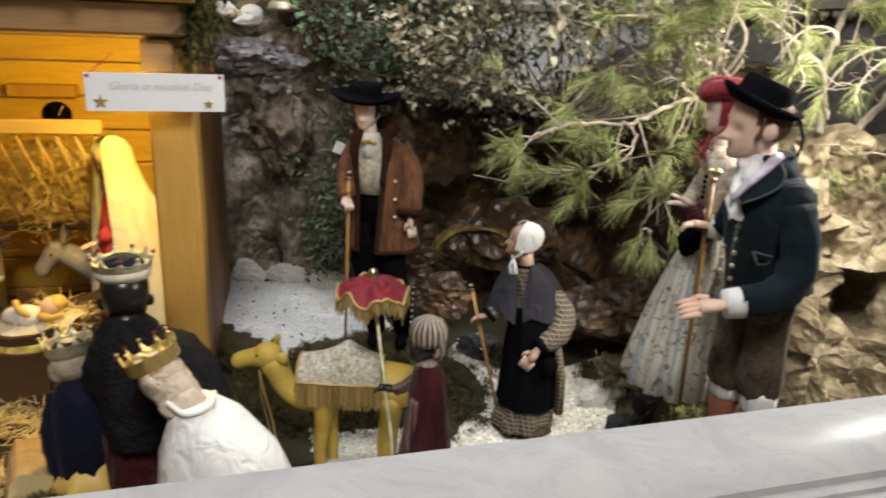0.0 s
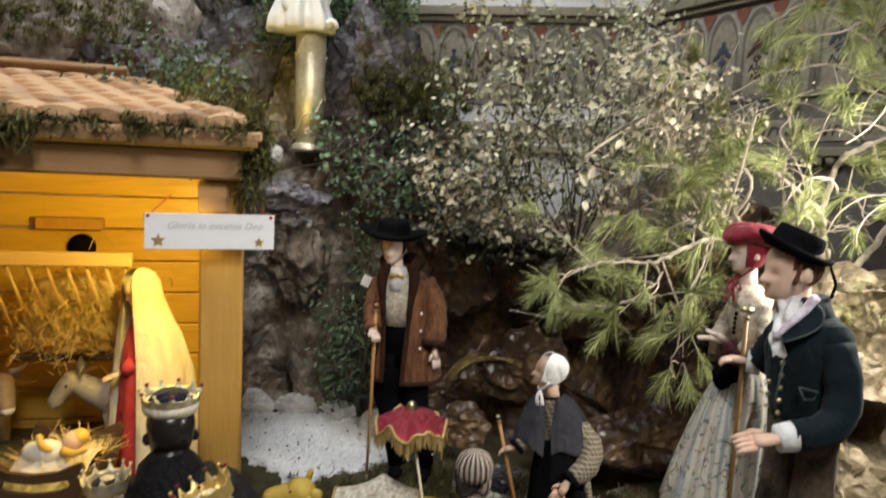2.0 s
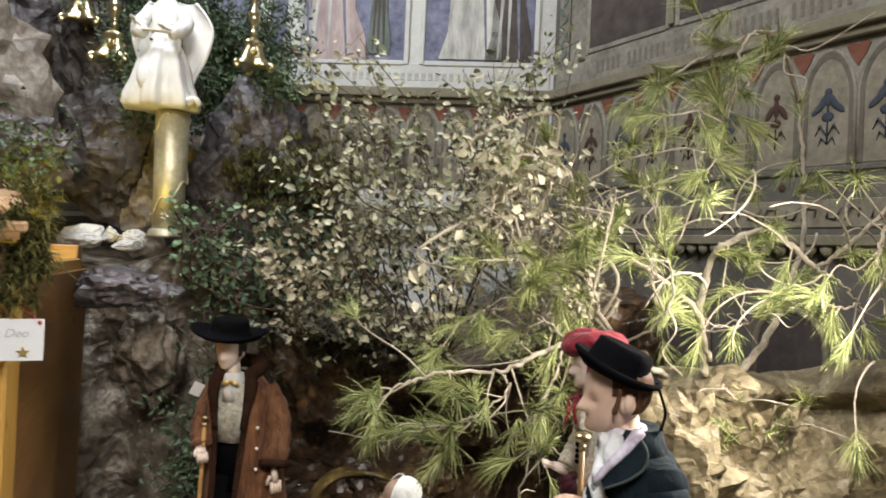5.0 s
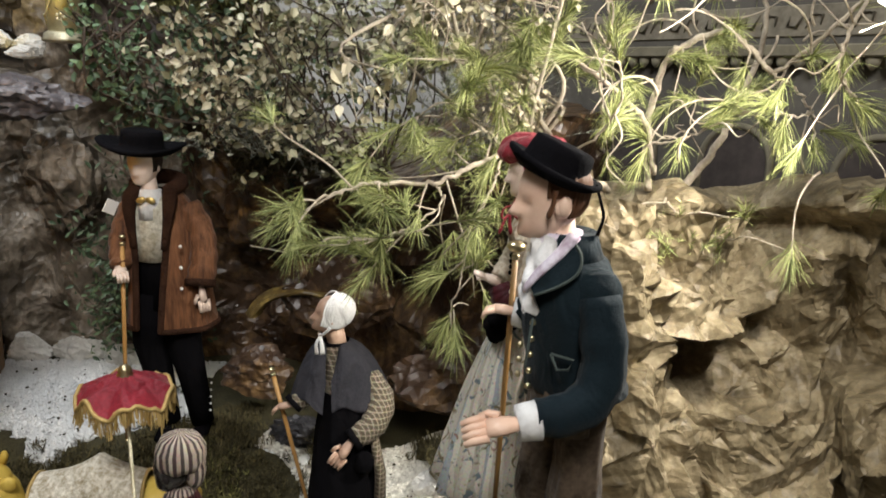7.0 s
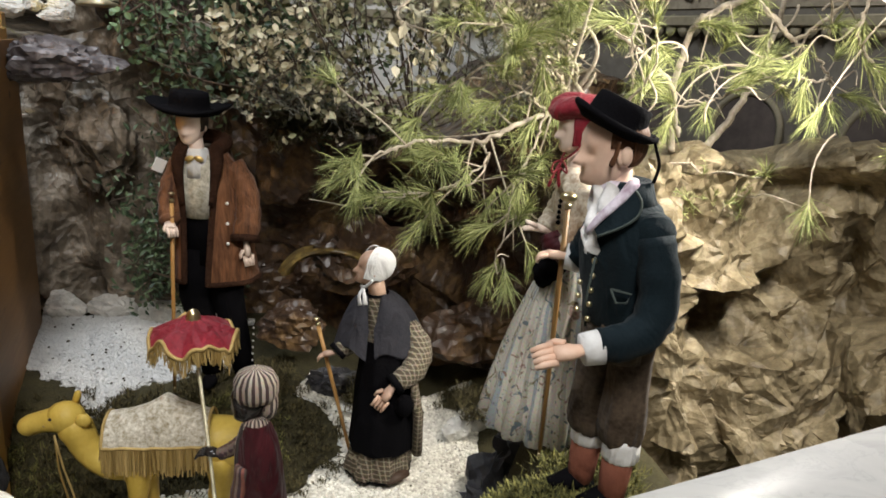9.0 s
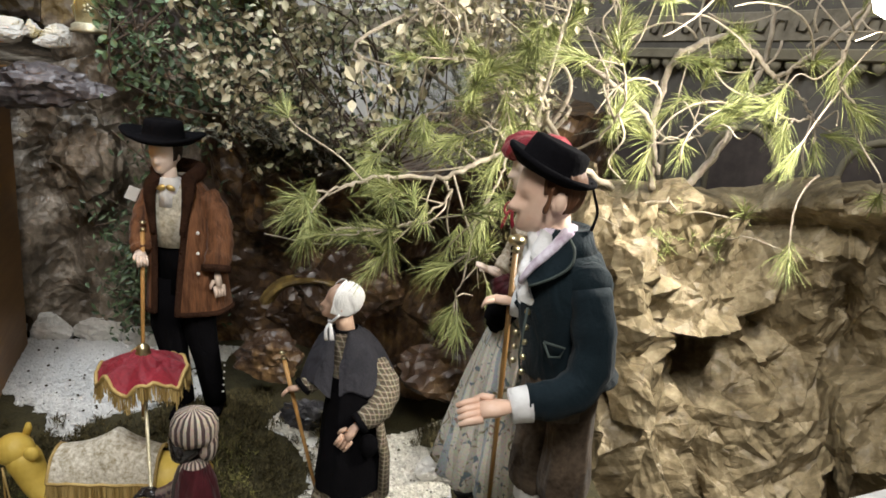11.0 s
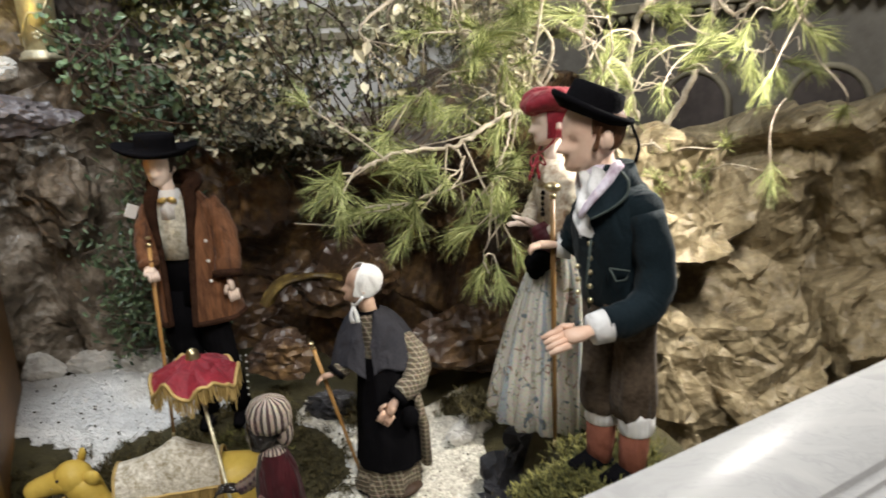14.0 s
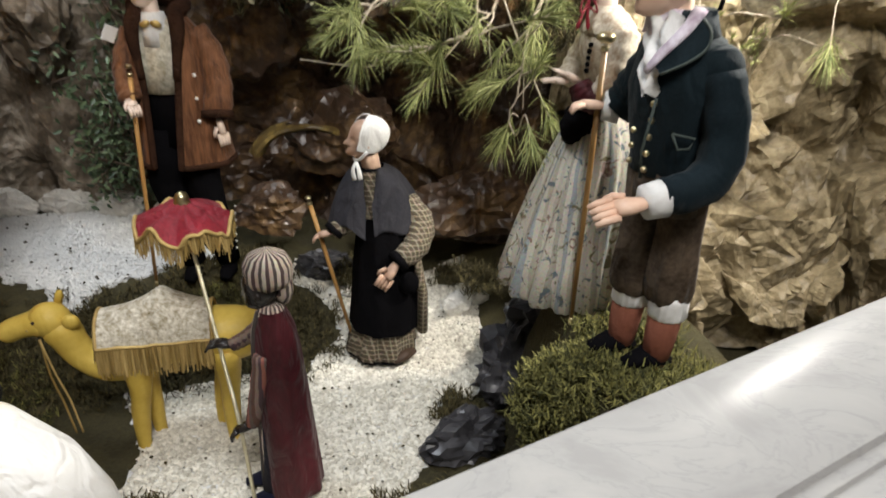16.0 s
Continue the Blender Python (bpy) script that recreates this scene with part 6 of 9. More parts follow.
def tufts(n_tuft, where, per, length, width, mat, name, label, seed, lift=(0.25, 1.0)):
    """Cushions of moss: feet gathered in small clumps."""
    def feet(g, n):
        c = where(g, n_tuft)
        k = g.integers(0, len(c), n)
        return c[k] + g.normal(0, 1, (n, 3)) * (0.010, 0.010, 0.004)
    return blades(n_tuft * per, feet, length, width, mat, name, label, "moss", seed, lift)


for k, (cx, cy, rx, ry) in enumerate(MOSS_SPOTS):
    if rx:
        tufts(max(40, int(8500 * rx * ry)), patch(cx, cy, rx * 1.08, ry * 1.08, 0.0, 0.012), 26, 0.024, 0.0026, MOSS_BROWN if k not in (3, 8) else MOSS, "moss", "dark brown green moss cushion on the ground", 500 + k)
# the bright moss bank under the couple
tufts(230, patch(0.67, 1.20, 0.10, 0.13, 0.0, 0.012), 26, 0.026, 0.003, MOSS, "moss", "fresh green moss round the couple's feet", 530)
tufts(90, patch(0.77, 1.09, 0.07, 0.05, 0.0, 0.012), 26, 0.022, 0.003, MOSS, "moss", "yellow green moss by the marble rail", 531)


def bush_feet(g, n):
    d = unit(g.normal(0, 1, (n, 3)))
    return np.array([0.592, 1.235, 0.842]) + d * g.uniform(0.85, 1.05, (n, 1)) * (0.105, 0.10, 0.115)


thing("moss_bank", rock((0.092, 0.10, 0.11), 401, 0.12), SOIL, "mossy mound of earth at the edge of the bank", "moss", (0.592, 1.235, 0.842))
tufts(460, bush_feet, 28, 0.024, 0.003, MOSS, "moss", "thick green moss clump over the bank", 532)


def ledge_feet(x0, x1, y, z, dy, dz):
    return lambda g, n: np.stack([g.uniform(x0, x1, n), y + g.normal(0, dy, n), z + g.normal(0, dz, n)], 1)


tufts(330, ledge_feet(-0.02, 0.42, 2.40, 1.46, 0.04, 0.03), 26, 0.035, 0.0032, MOSS_BROWN, "moss", "brownish moss along the rock ledge", 540, (-0.5, 0.8))
tufts(420, ledge_feet(-0.45, 0.05, 2.96, 2.0, 0.06, 0.09), 26, 0.035, 0.0032, MOSS, "moss", "olive moss on the grey boulder", 541)
tufts(200, ledge_feet(-1.9, -1.2, 2.60, 2.22, 0.06, 0.05), 26, 0.035, 0.0032, MOSS, "moss", "olive moss on the rocks above the roof", 542)
tufts(60, ledge_feet(0.66, 0.80, 1.92, 1.42, 0.03, 0.05), 26, 0.03, 0.0032, MOSS_BROWN, "moss", "dry brown moss behind the pine", 543)
tufts(50, ledge_feet(0.56, 0.70, 2.02, 0.70, 0.03, 0.02), 26, 0.03, 0.003, MOSS_BROWN, "moss", "dry moss tuft between the stones", 544)
tufts(50, ledge_feet(0.24, 0.36, 2.14, 0.68, 0.03, 0.02), 26, 0.03, 0.003, MOSS_BROWN, "moss", "dry moss tuft behind the old woman", 545)


def along_stable(x0, x1, y, z, dy, dz):
    m = STABLE.matrix_world
    def where(g, n):
        q = np.stack([g.uniform(x0, x1, n), y + g.normal(0, dy, n), z + g.normal(0, dz, n)], 1)
        return q @ np.array(m.to_3x3()).T + np.array(m.translation)
    return where


tufts(430, along_stable(-1.95, 0.08, -0.118, 1.190, 0.018, 0.012), 26, 0.032, 0.003, MOSS, "moss_garland", "green moss garland along the eaves", 550, (-0.9, 0.7))
for k, x in enumerate((-1.75, -1.30, -0.93, -0.45)):
    tufts(34, along_stable(x - 0.05, x + 0.05, -0.138, 1.165, 0.008, 0.022), 26, 0.04, 0.003, MOSS, "moss_garland", "moss hanging in a tuft from the eaves", 551 + k, (-1, 0.1))
tufts(130, along_stable(0.04, 0.11, -0.06, 1.14, 0.02, 0.05), 26, 0.05, 0.003, MOSS, "moss_garland", "moss hanging from the roof corner", 560, (-1, 0.2))
tufts(130, along_stable(-0.14, 0.06, 0.22, 1.25, 0.06, 0.025), 26, 0.035, 0.003, MOSS, "moss_garland", "moss on the roof's gable edge", 561, (-0.3, 1))

# ---- figures: each is one plain mesh ----
def hand(s, wrist, d, mat, size=0.03, curl=0.0, up=(0, 0, 1)):
    """A simple hand: palm, four fingers, thumb, pointing along d."""
    wrist, d = np.asarray(wrist, float), unit(np.asarray(d, float))
    side = unit(np.cross(d, np.asarray(up, float)))
    nrm = np.cross(side, d)
    palm = wrist + d * size * 0.55
    s.tube([wrist, wrist + d * size * 0.5, wrist + d * size], [size * 0.28, size * 0.42, size * 0.40], mat, 8, flat=0.55)
    for k in (-1.5, -0.5, 0.5, 1.5):
        b = wrist + d * size * 0.95 + side * size * 0.22 * k
        m = b + d * size * 0.45 - nrm * curl * size * 0.3
        s.tube([b, m, m + d * size * 0.35 * (1 - curl) - nrm * curl * size * 0.5], [size * 0.13, size * 0.12, size * 0.08], mat, 6)
    t = palm + side * size * 0.32
    s.tube([t, t + d * size * 0.3 + side * size * 0.2 - nrm * size * 0.1, t + d * size * 0.55 + side * size * 0.22 - nrm * size * 0.2], [size * 0.14, size * 0.12, size * 0.08], mat, 6)
    return s


HEAD_ROWS = [(0.00, 0.27, 0.02, 0.09), (0.03, 0.345, 0.06, 0.17), (0.10, 0.372, 0.12, 0.24), (0.17, 0.362, 0.20, 0.28), (0.21, 0.376, 0.25, 0.295), (0.25, 0.366, 0.30, 0.305), (0.29, 0.372, 0.34, 0.315), (0.34, 0.372, 0.38, 0.33), (0.40, 0.366, 0.42, 0.345), (0.46, 0.362, 0.44, 0.355), (0.52, 0.382, 0.455, 0.36), (0.60, 0.388, 0.465, 0.365), (0.70, 0.375, 0.46, 0.36), (0.80, 0.335, 0.42, 0.33), (0.89, 0.26, 0.34, 0.27), (0.96, 0.16, 0.23, 0.18), (1.0, 0.03, 0.05, 0.04)]


def head_frame(facing):
    f = unit(np.asarray(facing, float))
    side = unit(np.cross(f, (0, 0, 1.0)))
    return np.stack([f, side, np.cross(side, f)])


def head(s, c, r, mat, facing, nose=1.0, chin=0.0):
    """A plain carved head: skull, jaw, brow, nose and ears."""
    h, base_axes = 2.1 * r, head_frame(facing)
    a = np.linspace(0, 2 * math.pi, 44, endpoint=False)
    d = np.abs((a + math.pi) % (2 * math.pi) - math.pi)
    rings = []
    for z, fr, bk, w in HEAD_ROWS:
        x = np.where(np.cos(a) > 0, fr, bk) * np.sign(np.cos(a)) * np.abs(np.cos(a)) ** 0.9
        y = w * np.sign(np.sin(a)) * np.abs(np.sin(a)) ** 0.9
        slope = np.clip((0.56 - z) / 0.25, 0, 1) * (1 if z > 0.275 else 0)
        x = x + nose * 0.115 * slope * np.exp(-((d / 0.20) ** 2))
        x = x - 0.035 * np.exp(-(((z - 0.44) / 0.05) ** 2)) * np.exp(-(((d - 0.48) / 0.18) ** 2))
        x = x + chin * np.exp(-(((z - 0.06) / 0.07) ** 2)) * np.exp(-((d / 0.5) ** 2))
        rings.append(np.stack([x * h, y * h, np.full(44, (z - 0.5) * h)], 1) @ base_axes + np.asarray(c, float))
    s.rings(rings, mat)
    for k in (-1, 1):
        p = np.array([-0.05 * h, k * 0.355 * h, -0.09 * h]) @ base_axes + np.asarray(c, float)
        s.ball(p, (0.075 * h, 0.05 * h, 0.10 * h), mat, 12, 8)
    return s


def hair(s, c, r, mat, facing, front=1.2, low=0.25, grow=1.07, ruffle=0.0, back=0.0):
    """A shell over the back of a head, for hair, caps and bonnets."""
    h, base_axes = 2.1 * r, head_frame(facing)
    a = np.linspace(front, 2 * math.pi - front, 40)
    rows = []
    for z, fr, bk, w in HEAD_ROWS:
        if z < low:
            continue
        g = grow + ruffle * np.sin(11 * a) * np.clip(1.2 - z, 0, 1)
        x = np.where(np.cos(a) > 0, fr, bk + back) * np.sign(np.cos(a)) * np.abs(np.cos(a)) ** 0.9 * g
        y = w * np.sign(np.sin(a)) * np.abs(np.sin(a)) ** 0.9 * g
        rows.append(np.stack([x * h, y * h, np.full(40, (z - 0.5) * h * grow)], 1) @ base_axes + np.asarray(c, float))
    shell = np.stack(rows)
    s.grid(shell, mat)
    s.tube(shell[:, 0], 0.02 * h, mat, 6)
    s.tube(shell[:, -1], 0.02 * h, mat, 6)
    return s


def brim_hat(s, c, rb, rc, h, mat, tilt=(0, 0, 0), up=0.25, oval=1.15, n=28):
    """A felt hat with a curled brim."""
    a = np.linspace(0, 2 * math.pi, n, endpoint=False)
    rm = np.array(Euler([radians(x) for x in tilt]).to_matrix())
    rings = []
    curl = up * (0.5 + 0.5 * np.cos(2 * a))
    for rad, z in ((rc * 0.97, -0.004), (rb * 0.7, -0.008), (rb * 0.97, 0.0), (rb * 1.0, 0.004), (rb * 0.96, 0.009), (rb * 0.7, 0.002), (rc * 1.04, 0.006), (rc * 1.0, 0.02), (rc * 0.97, h * 0.7), (rc * 0.92, h * 0.95), (rc * 0.75, h * 1.0), (rc * 0.3, h * 0.93)):
        w = (rad - rc) / (rb - rc) if rad > rc else 0
        q = np.stack([rad * np.cos(a) * oval, rad * np.sin(a), z + max(w, 0) ** 2 * curl * rb * 0.5], 1)
        rings.append(q @ rm.T + np.asarray(c, float))
    return s.rings(rings, mat)


def sleeve(s, pts, radii, mat, n=12, wrinkle=0.06):
    line = curve_points(pts, 16)
    r = np.interp(np.linspace(0, 1, 16), np.linspace(0, 1, len(radii)), radii)
    return s.tube(line, r * (1 + wrinkle * np.sin(np.arange(16) * 2.1)), mat, n)


def man_green_jacket():
    M = [SKIN, GREEN_VELVET, BROWN_BREECHES, WHITE_CLOTH, RUST_STOCKING, BLACK_FELT, HAIR, LILAC_SCARF, BRASS, PIPING, BLACK_CLOTH]
    s = Shape()
    for x, y in ((0.010, -0.028), (-0.026, 0.028)):
        s.tube([(x - 0.005, y, 0.0), (x - 0.003, y, 0.05), (x + 0.002, y, 0.13)], [0.021, 0.025, 0.029], 4, 14)
        s.tube([(x + 0.016, y, 0.010), (x - 0.022, y, 0.014), (x - 0.062, y, 0.006)], [0.020, 0.026, 0.012], 10, 10, flat=0.6)
        s.lathe([(0.090, 0.0285, 0.028), (0.093, 0.031, 0.030), (0.122, 0.031, 0.030), (0.132, 0.028, 0.028)], 3, 60, 17, 0.03, (x + 0.002, y))
        s.lathe([(0.114, 0.0285, 0.0275), (0.118, 0.032, 0.030), (0.128, 0.0375, 0.034), (0.145, 0.0405, 0.036), (0.170, 0.040, 0.035), (0.21, 0.036, 0.033), (0.27, 0.035, 0.032), (0.34, 0.038, 0.036)], 2, 48, 5, 0.07, (x + 0.000, y * 0.84), phase=x * 60)
    s.lathe([(0.27, 0.052, 0.060), (0.36, 0.058, 0.066)], 2, 20, centre=(-0.008, 0))
    # jacket: skirted hem, waist, chest, shoulders
    s.lathe([(0.322, 0.070, 0.068, 0.008, 0), (0.327, 0.074, 0.071, 0.007, 0), (0.36, 0.064, 0.067, -0.006, 0), (0.40, 0.064, 0.070, -0.016, 0), (0.45, 0.068, 0.080, -0.018, 0), (0.49, 0.060, 0.078, -0.018, 0), (0.518, 0.046, 0.062, -0.018, 0), (0.532, 0.030, 0.034, -0.022, 0)], 1, 36, 3, 0.03)
    sleeve(s, [(-0.002, -0.070, 0.482), (0.004, -0.082, 0.44), (0.008, -0.090, 0.388), (-0.008, -0.098, 0.348), (-0.044, -0.104, 0.330), (-0.082, -0.104, 0.326)], [0.028, 0.031, 0.031, 0.030, 0.028, 0.025], 1, 20, 0.05)
    s.ball((-0.002, -0.058, 0.484), (0.036, 0.032, 0.034), 1, 16, 10)
    s.ball((-0.012, 0.066, 0.480), (0.040, 0.034, 0.038), 1, 16, 10)
    s.tube([(-0.076, -0.104, 0.323), (-0.104, -0.104, 0.318)], [0.0265, 0.024], 3, 16)
    hand(s, (-0.100, -0.104, 0.318), (-1, 0.0, -0.16), 0, 0.046, 0.2, up=(0, -0.6, 1))
    sleeve(s, [(-0.01, 0.070, 0.485), (-0.025, 0.11, 0.42), (-0.045, 0.125, 0.388)], [0.038, 0.038, 0.030], 1, 12)
    s.tube([(-0.042, 0.125, 0.390), (-0.066, 0.135, 0.392)], [0.026, 0.024], 3, 12)
    hand(s, (-0.064, 0.135, 0.392), (-1, 0.25, 0.05), 0, 0.034, 0.6)
    # lapels, collar, pocket, buttons
    flap = np.array([[(-0.036, -0.050, 0.550), (-0.060, -0.060, 0.528), (-0.088, -0.048, 0.486)], [(-0.030, -0.070, 0.534), (-0.052, -0.074, 0.514), (-0.087, -0.056, 0.482)], [(-0.036, -0.078, 0.514), (-0.058, -0.076, 0.496), (-0.086, -0.060, 0.478)]])
    s.grid(flap, 1)
    s.tube(curve_points([flap[0][0], flap[1][0], flap[2][0], flap[2][1], flap[2][2]], 16), 0.0022, 9, 6)
    s.tube([(-0.080, -0.040, 0.33), (-0.086, -0.044, 0.37), (-0.084, -0.058, 0.446)], 0.0020, 9, 6)
    s.tube([(-0.058, -0.068, 0.400), (-0.030, -0.080, 0.396), (-0.036, -0.079, 0.382), (-0.050, -0.074, 0.380), (-0.058, -0.068, 0.400)], 0.0020, 9, 6)
    for z in (0.345, 0.368, 0.391, 0.414, 0.437):
        s.ball((-0.081, -0.048, z), 0.0048, 8, 10, 6)
    for z in (0.35, 0.372, 0.394):
        s.ball((-0.089, -0.018, z), 0.0046, 8, 10, 6)
    # collar and neckcloth
    s.lathe([(0.512, 0.052, 0.060, -0.026, 0), (0.535, 0.044, 0.052, -0.028, 0), (0.556, 0.036, 0.044, -0.026, 0), (0.552, 0.031, 0.038, -0.027, 0)], 1, 30)
    s.lathe([(0.520, 0.036, 0.040, -0.044, 0), (0.540, 0.036, 0.036, -0.044, 0), (0.556, 0.033, 0.033, -0.044, 0), (0.552, 0.026, 0.028, -0.044, 0)], 7, 36, 8, 0.06)
    U, V = np.meshgrid(np.linspace(0, 1, 20), np.linspace(-1, 1, 18), indexing="ij")
    wide = 0.032 * (1 - U) ** 0.6 + 0.006
    ruff = 0.006 * np.sin(9 * V + 7 * U) * (1 - 0.4 * U) + 0.004 * np.sin(17 * U + 5 * V)
    cloth = np.stack([-0.068 - 0.026 * np.sin(1.5 * U + 0.2) - ruff + 0.016 * V**2, -0.014 - 0.020 * U + wide * V, 0.552 - 0.105 * U + 0.004 * np.sin(8 * V)], 2)
    s.grid(cloth, 3)
    s.tube(curve_points([(-0.034, -0.044, 0.556), (-0.058, -0.056, 0.532), (-0.082, -0.052, 0.505), (-0.094, -0.036, 0.478)], 12), np.linspace(0.011, 0.006, 12), 7, 10, flat=0.6)
    # head, hair, hat
    look_to = (-1, 0.02, -0.02)
    s.tube([(-0.045, 0, 0.52), (-0.052, 0, 0.58)], [0.028, 0.028], 0, 14)
    head(s, (-0.060, 0.0, 0.600), 0.053, 0, look_to, 1.25, 0.03)
    hair(s, (-0.058, 0.0, 0.602), 0.053, 6, look_to, 1.30, 0.50, 1.04, 0.01)
    hair(s, (-0.058, 0.0, 0.602), 0.053, 6, look_to, 1.95, 0.27, 1.05, 0.015)
    s.tube(curve_points([(-0.064, -0.0400, 0.616), (-0.066, -0.0400, 0.596), (-0.071, -0.0380, 0.578)], 8), [0.010, 0.009, 0.008, 0.008, 0.008, 0.009, 0.010, 0.006], 6, 10, flat=0.35)
    s.ball((-0.050, -0.041, 0.594), (0.010, 0.008, 0.015), 0, 12, 8)
    brim_hat(s, (-0.060, -0.001, 0.634), 0.063, 0.041, 0.042, 5, (6, 22, 0), 0.24, 1.12)
    s.tube(curve_points([(-0.002, -0.016, 0.622), (0.004, -0.022, 0.60), (0.008, -0.028, 0.58), (0.000, -0.034, 0.556)], 10), np.linspace(0.004, 0.006, 10), 10, 8, flat=0.3)
    return thing("mannequin", s, M, "santon man in dark green velvet jacket and black hat", "mannequin", (0.690, 1.222, 0.962), group="crib figures")


man_green_jacket()


def cane(top, foot, r, knob, label, mat=CANE):
    top, foot = np.array(top), np.array(foot)
    c = base("walking_stick", label, "walking stick", tuple(foot))
    d = top - foot
    part("shaft", Shape().tube([(0, 0, 0), d * 0.5, d * 0.97], [r * 0.8, r, r * 1.05], 0, 10), mat, c)
    if knob:
        part("knob", Shape().tube([d * 0.96, d * 0.975], [r * 1.3, r * 1.3], 0, 12).ball(d, (knob, knob, knob * 0.62), 0, 16, 10), BRASS, c, "polished brass knob")
        part("ferrule", Shape().tube([d * 0.0, d * 0.03], [r * 0.9, r * 0.9], 0, 10), BRASS, c)
    return c


cane((0.623, 1.375, 1.457), (0.616, 1.360, 0.945), 0.0048, 0.0155, "slim brown walking stick with a brass knob", CANE_DARK)
cane((-0.225, 2.060, 1.296), (-0.237, 2.05, 0.732), 0.0052, 0.008, "long pale wooden walking stick")
cane((0.160, 1.910, 1.012), (0.262, 1.905, 0.598), 0.0052, 0.008, "short orange walking stick with a metal tip")


def lady_red_cap():
    M = [PALE_SKIN, FLORAL, BODICE, RED_VELVET, BLACK_CLOTH, WINE_VELVET, WHITE_CLOTH]
    s = Shape()
    s.lathe([(0.0, 0.122, 0.132, -0.014, 0.02), (0.012, 0.130, 0.138, -0.014, 0.02), (0.10, 0.118, 0.128, -0.008, 0.015), (0.20, 0.103, 0.114, 0.002, 0.01), (0.29, 0.083, 0.094, 0.010, 0), (0.355, 0.062, 0.070, 0.015, 0), (0.388, 0.046, 0.054, 0.017, 0), (0.405, 0.036, 0.042, 0.018, 0)], 1, 120, 15, 0.075, caps=False)
    s.lathe([(0.39, 0.037, 0.044, 0.018, 0), (0.43, 0.038, 0.046, 0.016, 0), (0.49, 0.048, 0.056, 0.008, 0), (0.535, 0.044, 0.062, 0.008, 0), (0.56, 0.026, 0.040, 0.006, 0)], 2, 26)
    s.lathe([(0.520, 0.046, 0.058, 0.006, 0), (0.552, 0.034, 0.046, 0.004, 0), (0.57, 0.022, 0.026, 0.0, 0)], 2, 24, 8, 0.06)
    # arm held forward
    sleeve(s, [(0.012, -0.055, 0.53), (-0.006, -0.080, 0.46), (-0.026, -0.075, 0.415)], [0.026, 0.030, 0.028], 2, 12)
    sleeve(s, [(-0.022, -0.075, 0.415), (-0.048, -0.062, 0.42), (-0.060, -0.050, 0.442)], [0.029, 0.025, 0.020], 5, 12)
    sleeve(s, [(-0.02, -0.068, 0.40), (-0.05, -0.040, 0.37), (-0.052, -0.02, 0.33)], [0.020, 0.030, 0.016], 4, 12, 0.12)
    hand(s, (-0.058, -0.050, 0.444), (-0.9, 0.1, 0.45), 0, 0.030, 0.1)
    sleeve(s, [(0.012, 0.055, 0.53), (-0.002, 0.085, 0.46), (-0.03, 0.07, 0.42)], [0.026, 0.030, 0.026], 2, 12)
    hand(s, (-0.03, 0.07, 0.42), (-1, 0.1, 0.1), 0, 0.030, 0.2)
    for k in range(5):
        s.ball((-0.036 + 0.001 * k, -0.028 + 0.004 * k, 0.505 - 0.012 * k), 0.005, 4, 8, 6)
    s.lathe([(0.385, 0.0395, 0.047, 0.018, 0), (0.404, 0.039, 0.046, 0.017, 0)], 5, 24)
    s.moved(Matrix.Diagonal((0.97, 0.97, 0.945, 1)))
    # head and soft cap with ties under the chin
    look_to = (-1, 0.05, -0.04)
    s.tube([(0.0, 0, 0.50), (-0.006, 0, 0.575)], [0.019, 0.018], 0, 12)
    head(s, (-0.008, 0, 0.612), 0.044, 0, look_to, 1.05)
    hair(s, (-0.006, 0, 0.614), 0.045, 3, look_to, 1.15, 0.17, 1.08)
    rings, a = [], np.linspace(0, 2 * math.pi, 40, endpoint=False)
    point = np.exp(-(((a - math.pi) / 0.45) ** 2))
    for z, rr, sh in ((0.628, 0.042, 0.0), (0.634, 0.052, 0.0), (0.644, 0.058, 0.0), (0.658, 0.055, 0.002), (0.668, 0.042, 0.004), (0.673, 0.018, 0.006), (0.672, 0.003, 0.006)):
        w = 1 + 0.14 * point + 0.03 * np.sin(5 * a)
        rings.append(np.stack([sh + rr * 1.02 * w * np.cos(a), rr * w * np.sin(a), z - 0.10 * (rr * np.cos(a)) - 0.010 * point * (rr / 0.058) + 0.006 * np.sin(3 * a + 0.6) * rr / 0.058], 1))
    s.rings(rings, 3)
    for y in (-0.030, 0.030):
        s.tube(curve_points([(-0.004, y * 1.2, 0.60), (-0.014, y * 1.0, 0.575), (-0.028, y * 0.4, 0.556), (-0.034, 0, 0.550)], 10), 0.0020, 3, 8)
    for dx in (-0.012, 0.010):
        s.tube(curve_points([(-0.034, 0, 0.550), (-0.040 + dx, -0.012, 0.545), (-0.038 + dx * 1.3, -0.014, 0.528), (-0.036, -0.006, 0.536)], 10), 0.0018, 3, 6)
        s.tube(curve_points([(-0.034, 0, 0.550), (-0.044 + dx * 0.4, -0.010, 0.525), (-0.046 + dx, -0.012, 0.500)], 8), [0.002, 0.002, 0.0025, 0.003, 0.003, 0.0035, 0.004, 0.003], 3, 8, flat=0.4)
    return thing("mannequin", s, M, "santon lady with red velvet cap and striped floral skirt", "mannequin", (0.668, 1.480, 0.957), group="crib figures")


lady_red_cap()


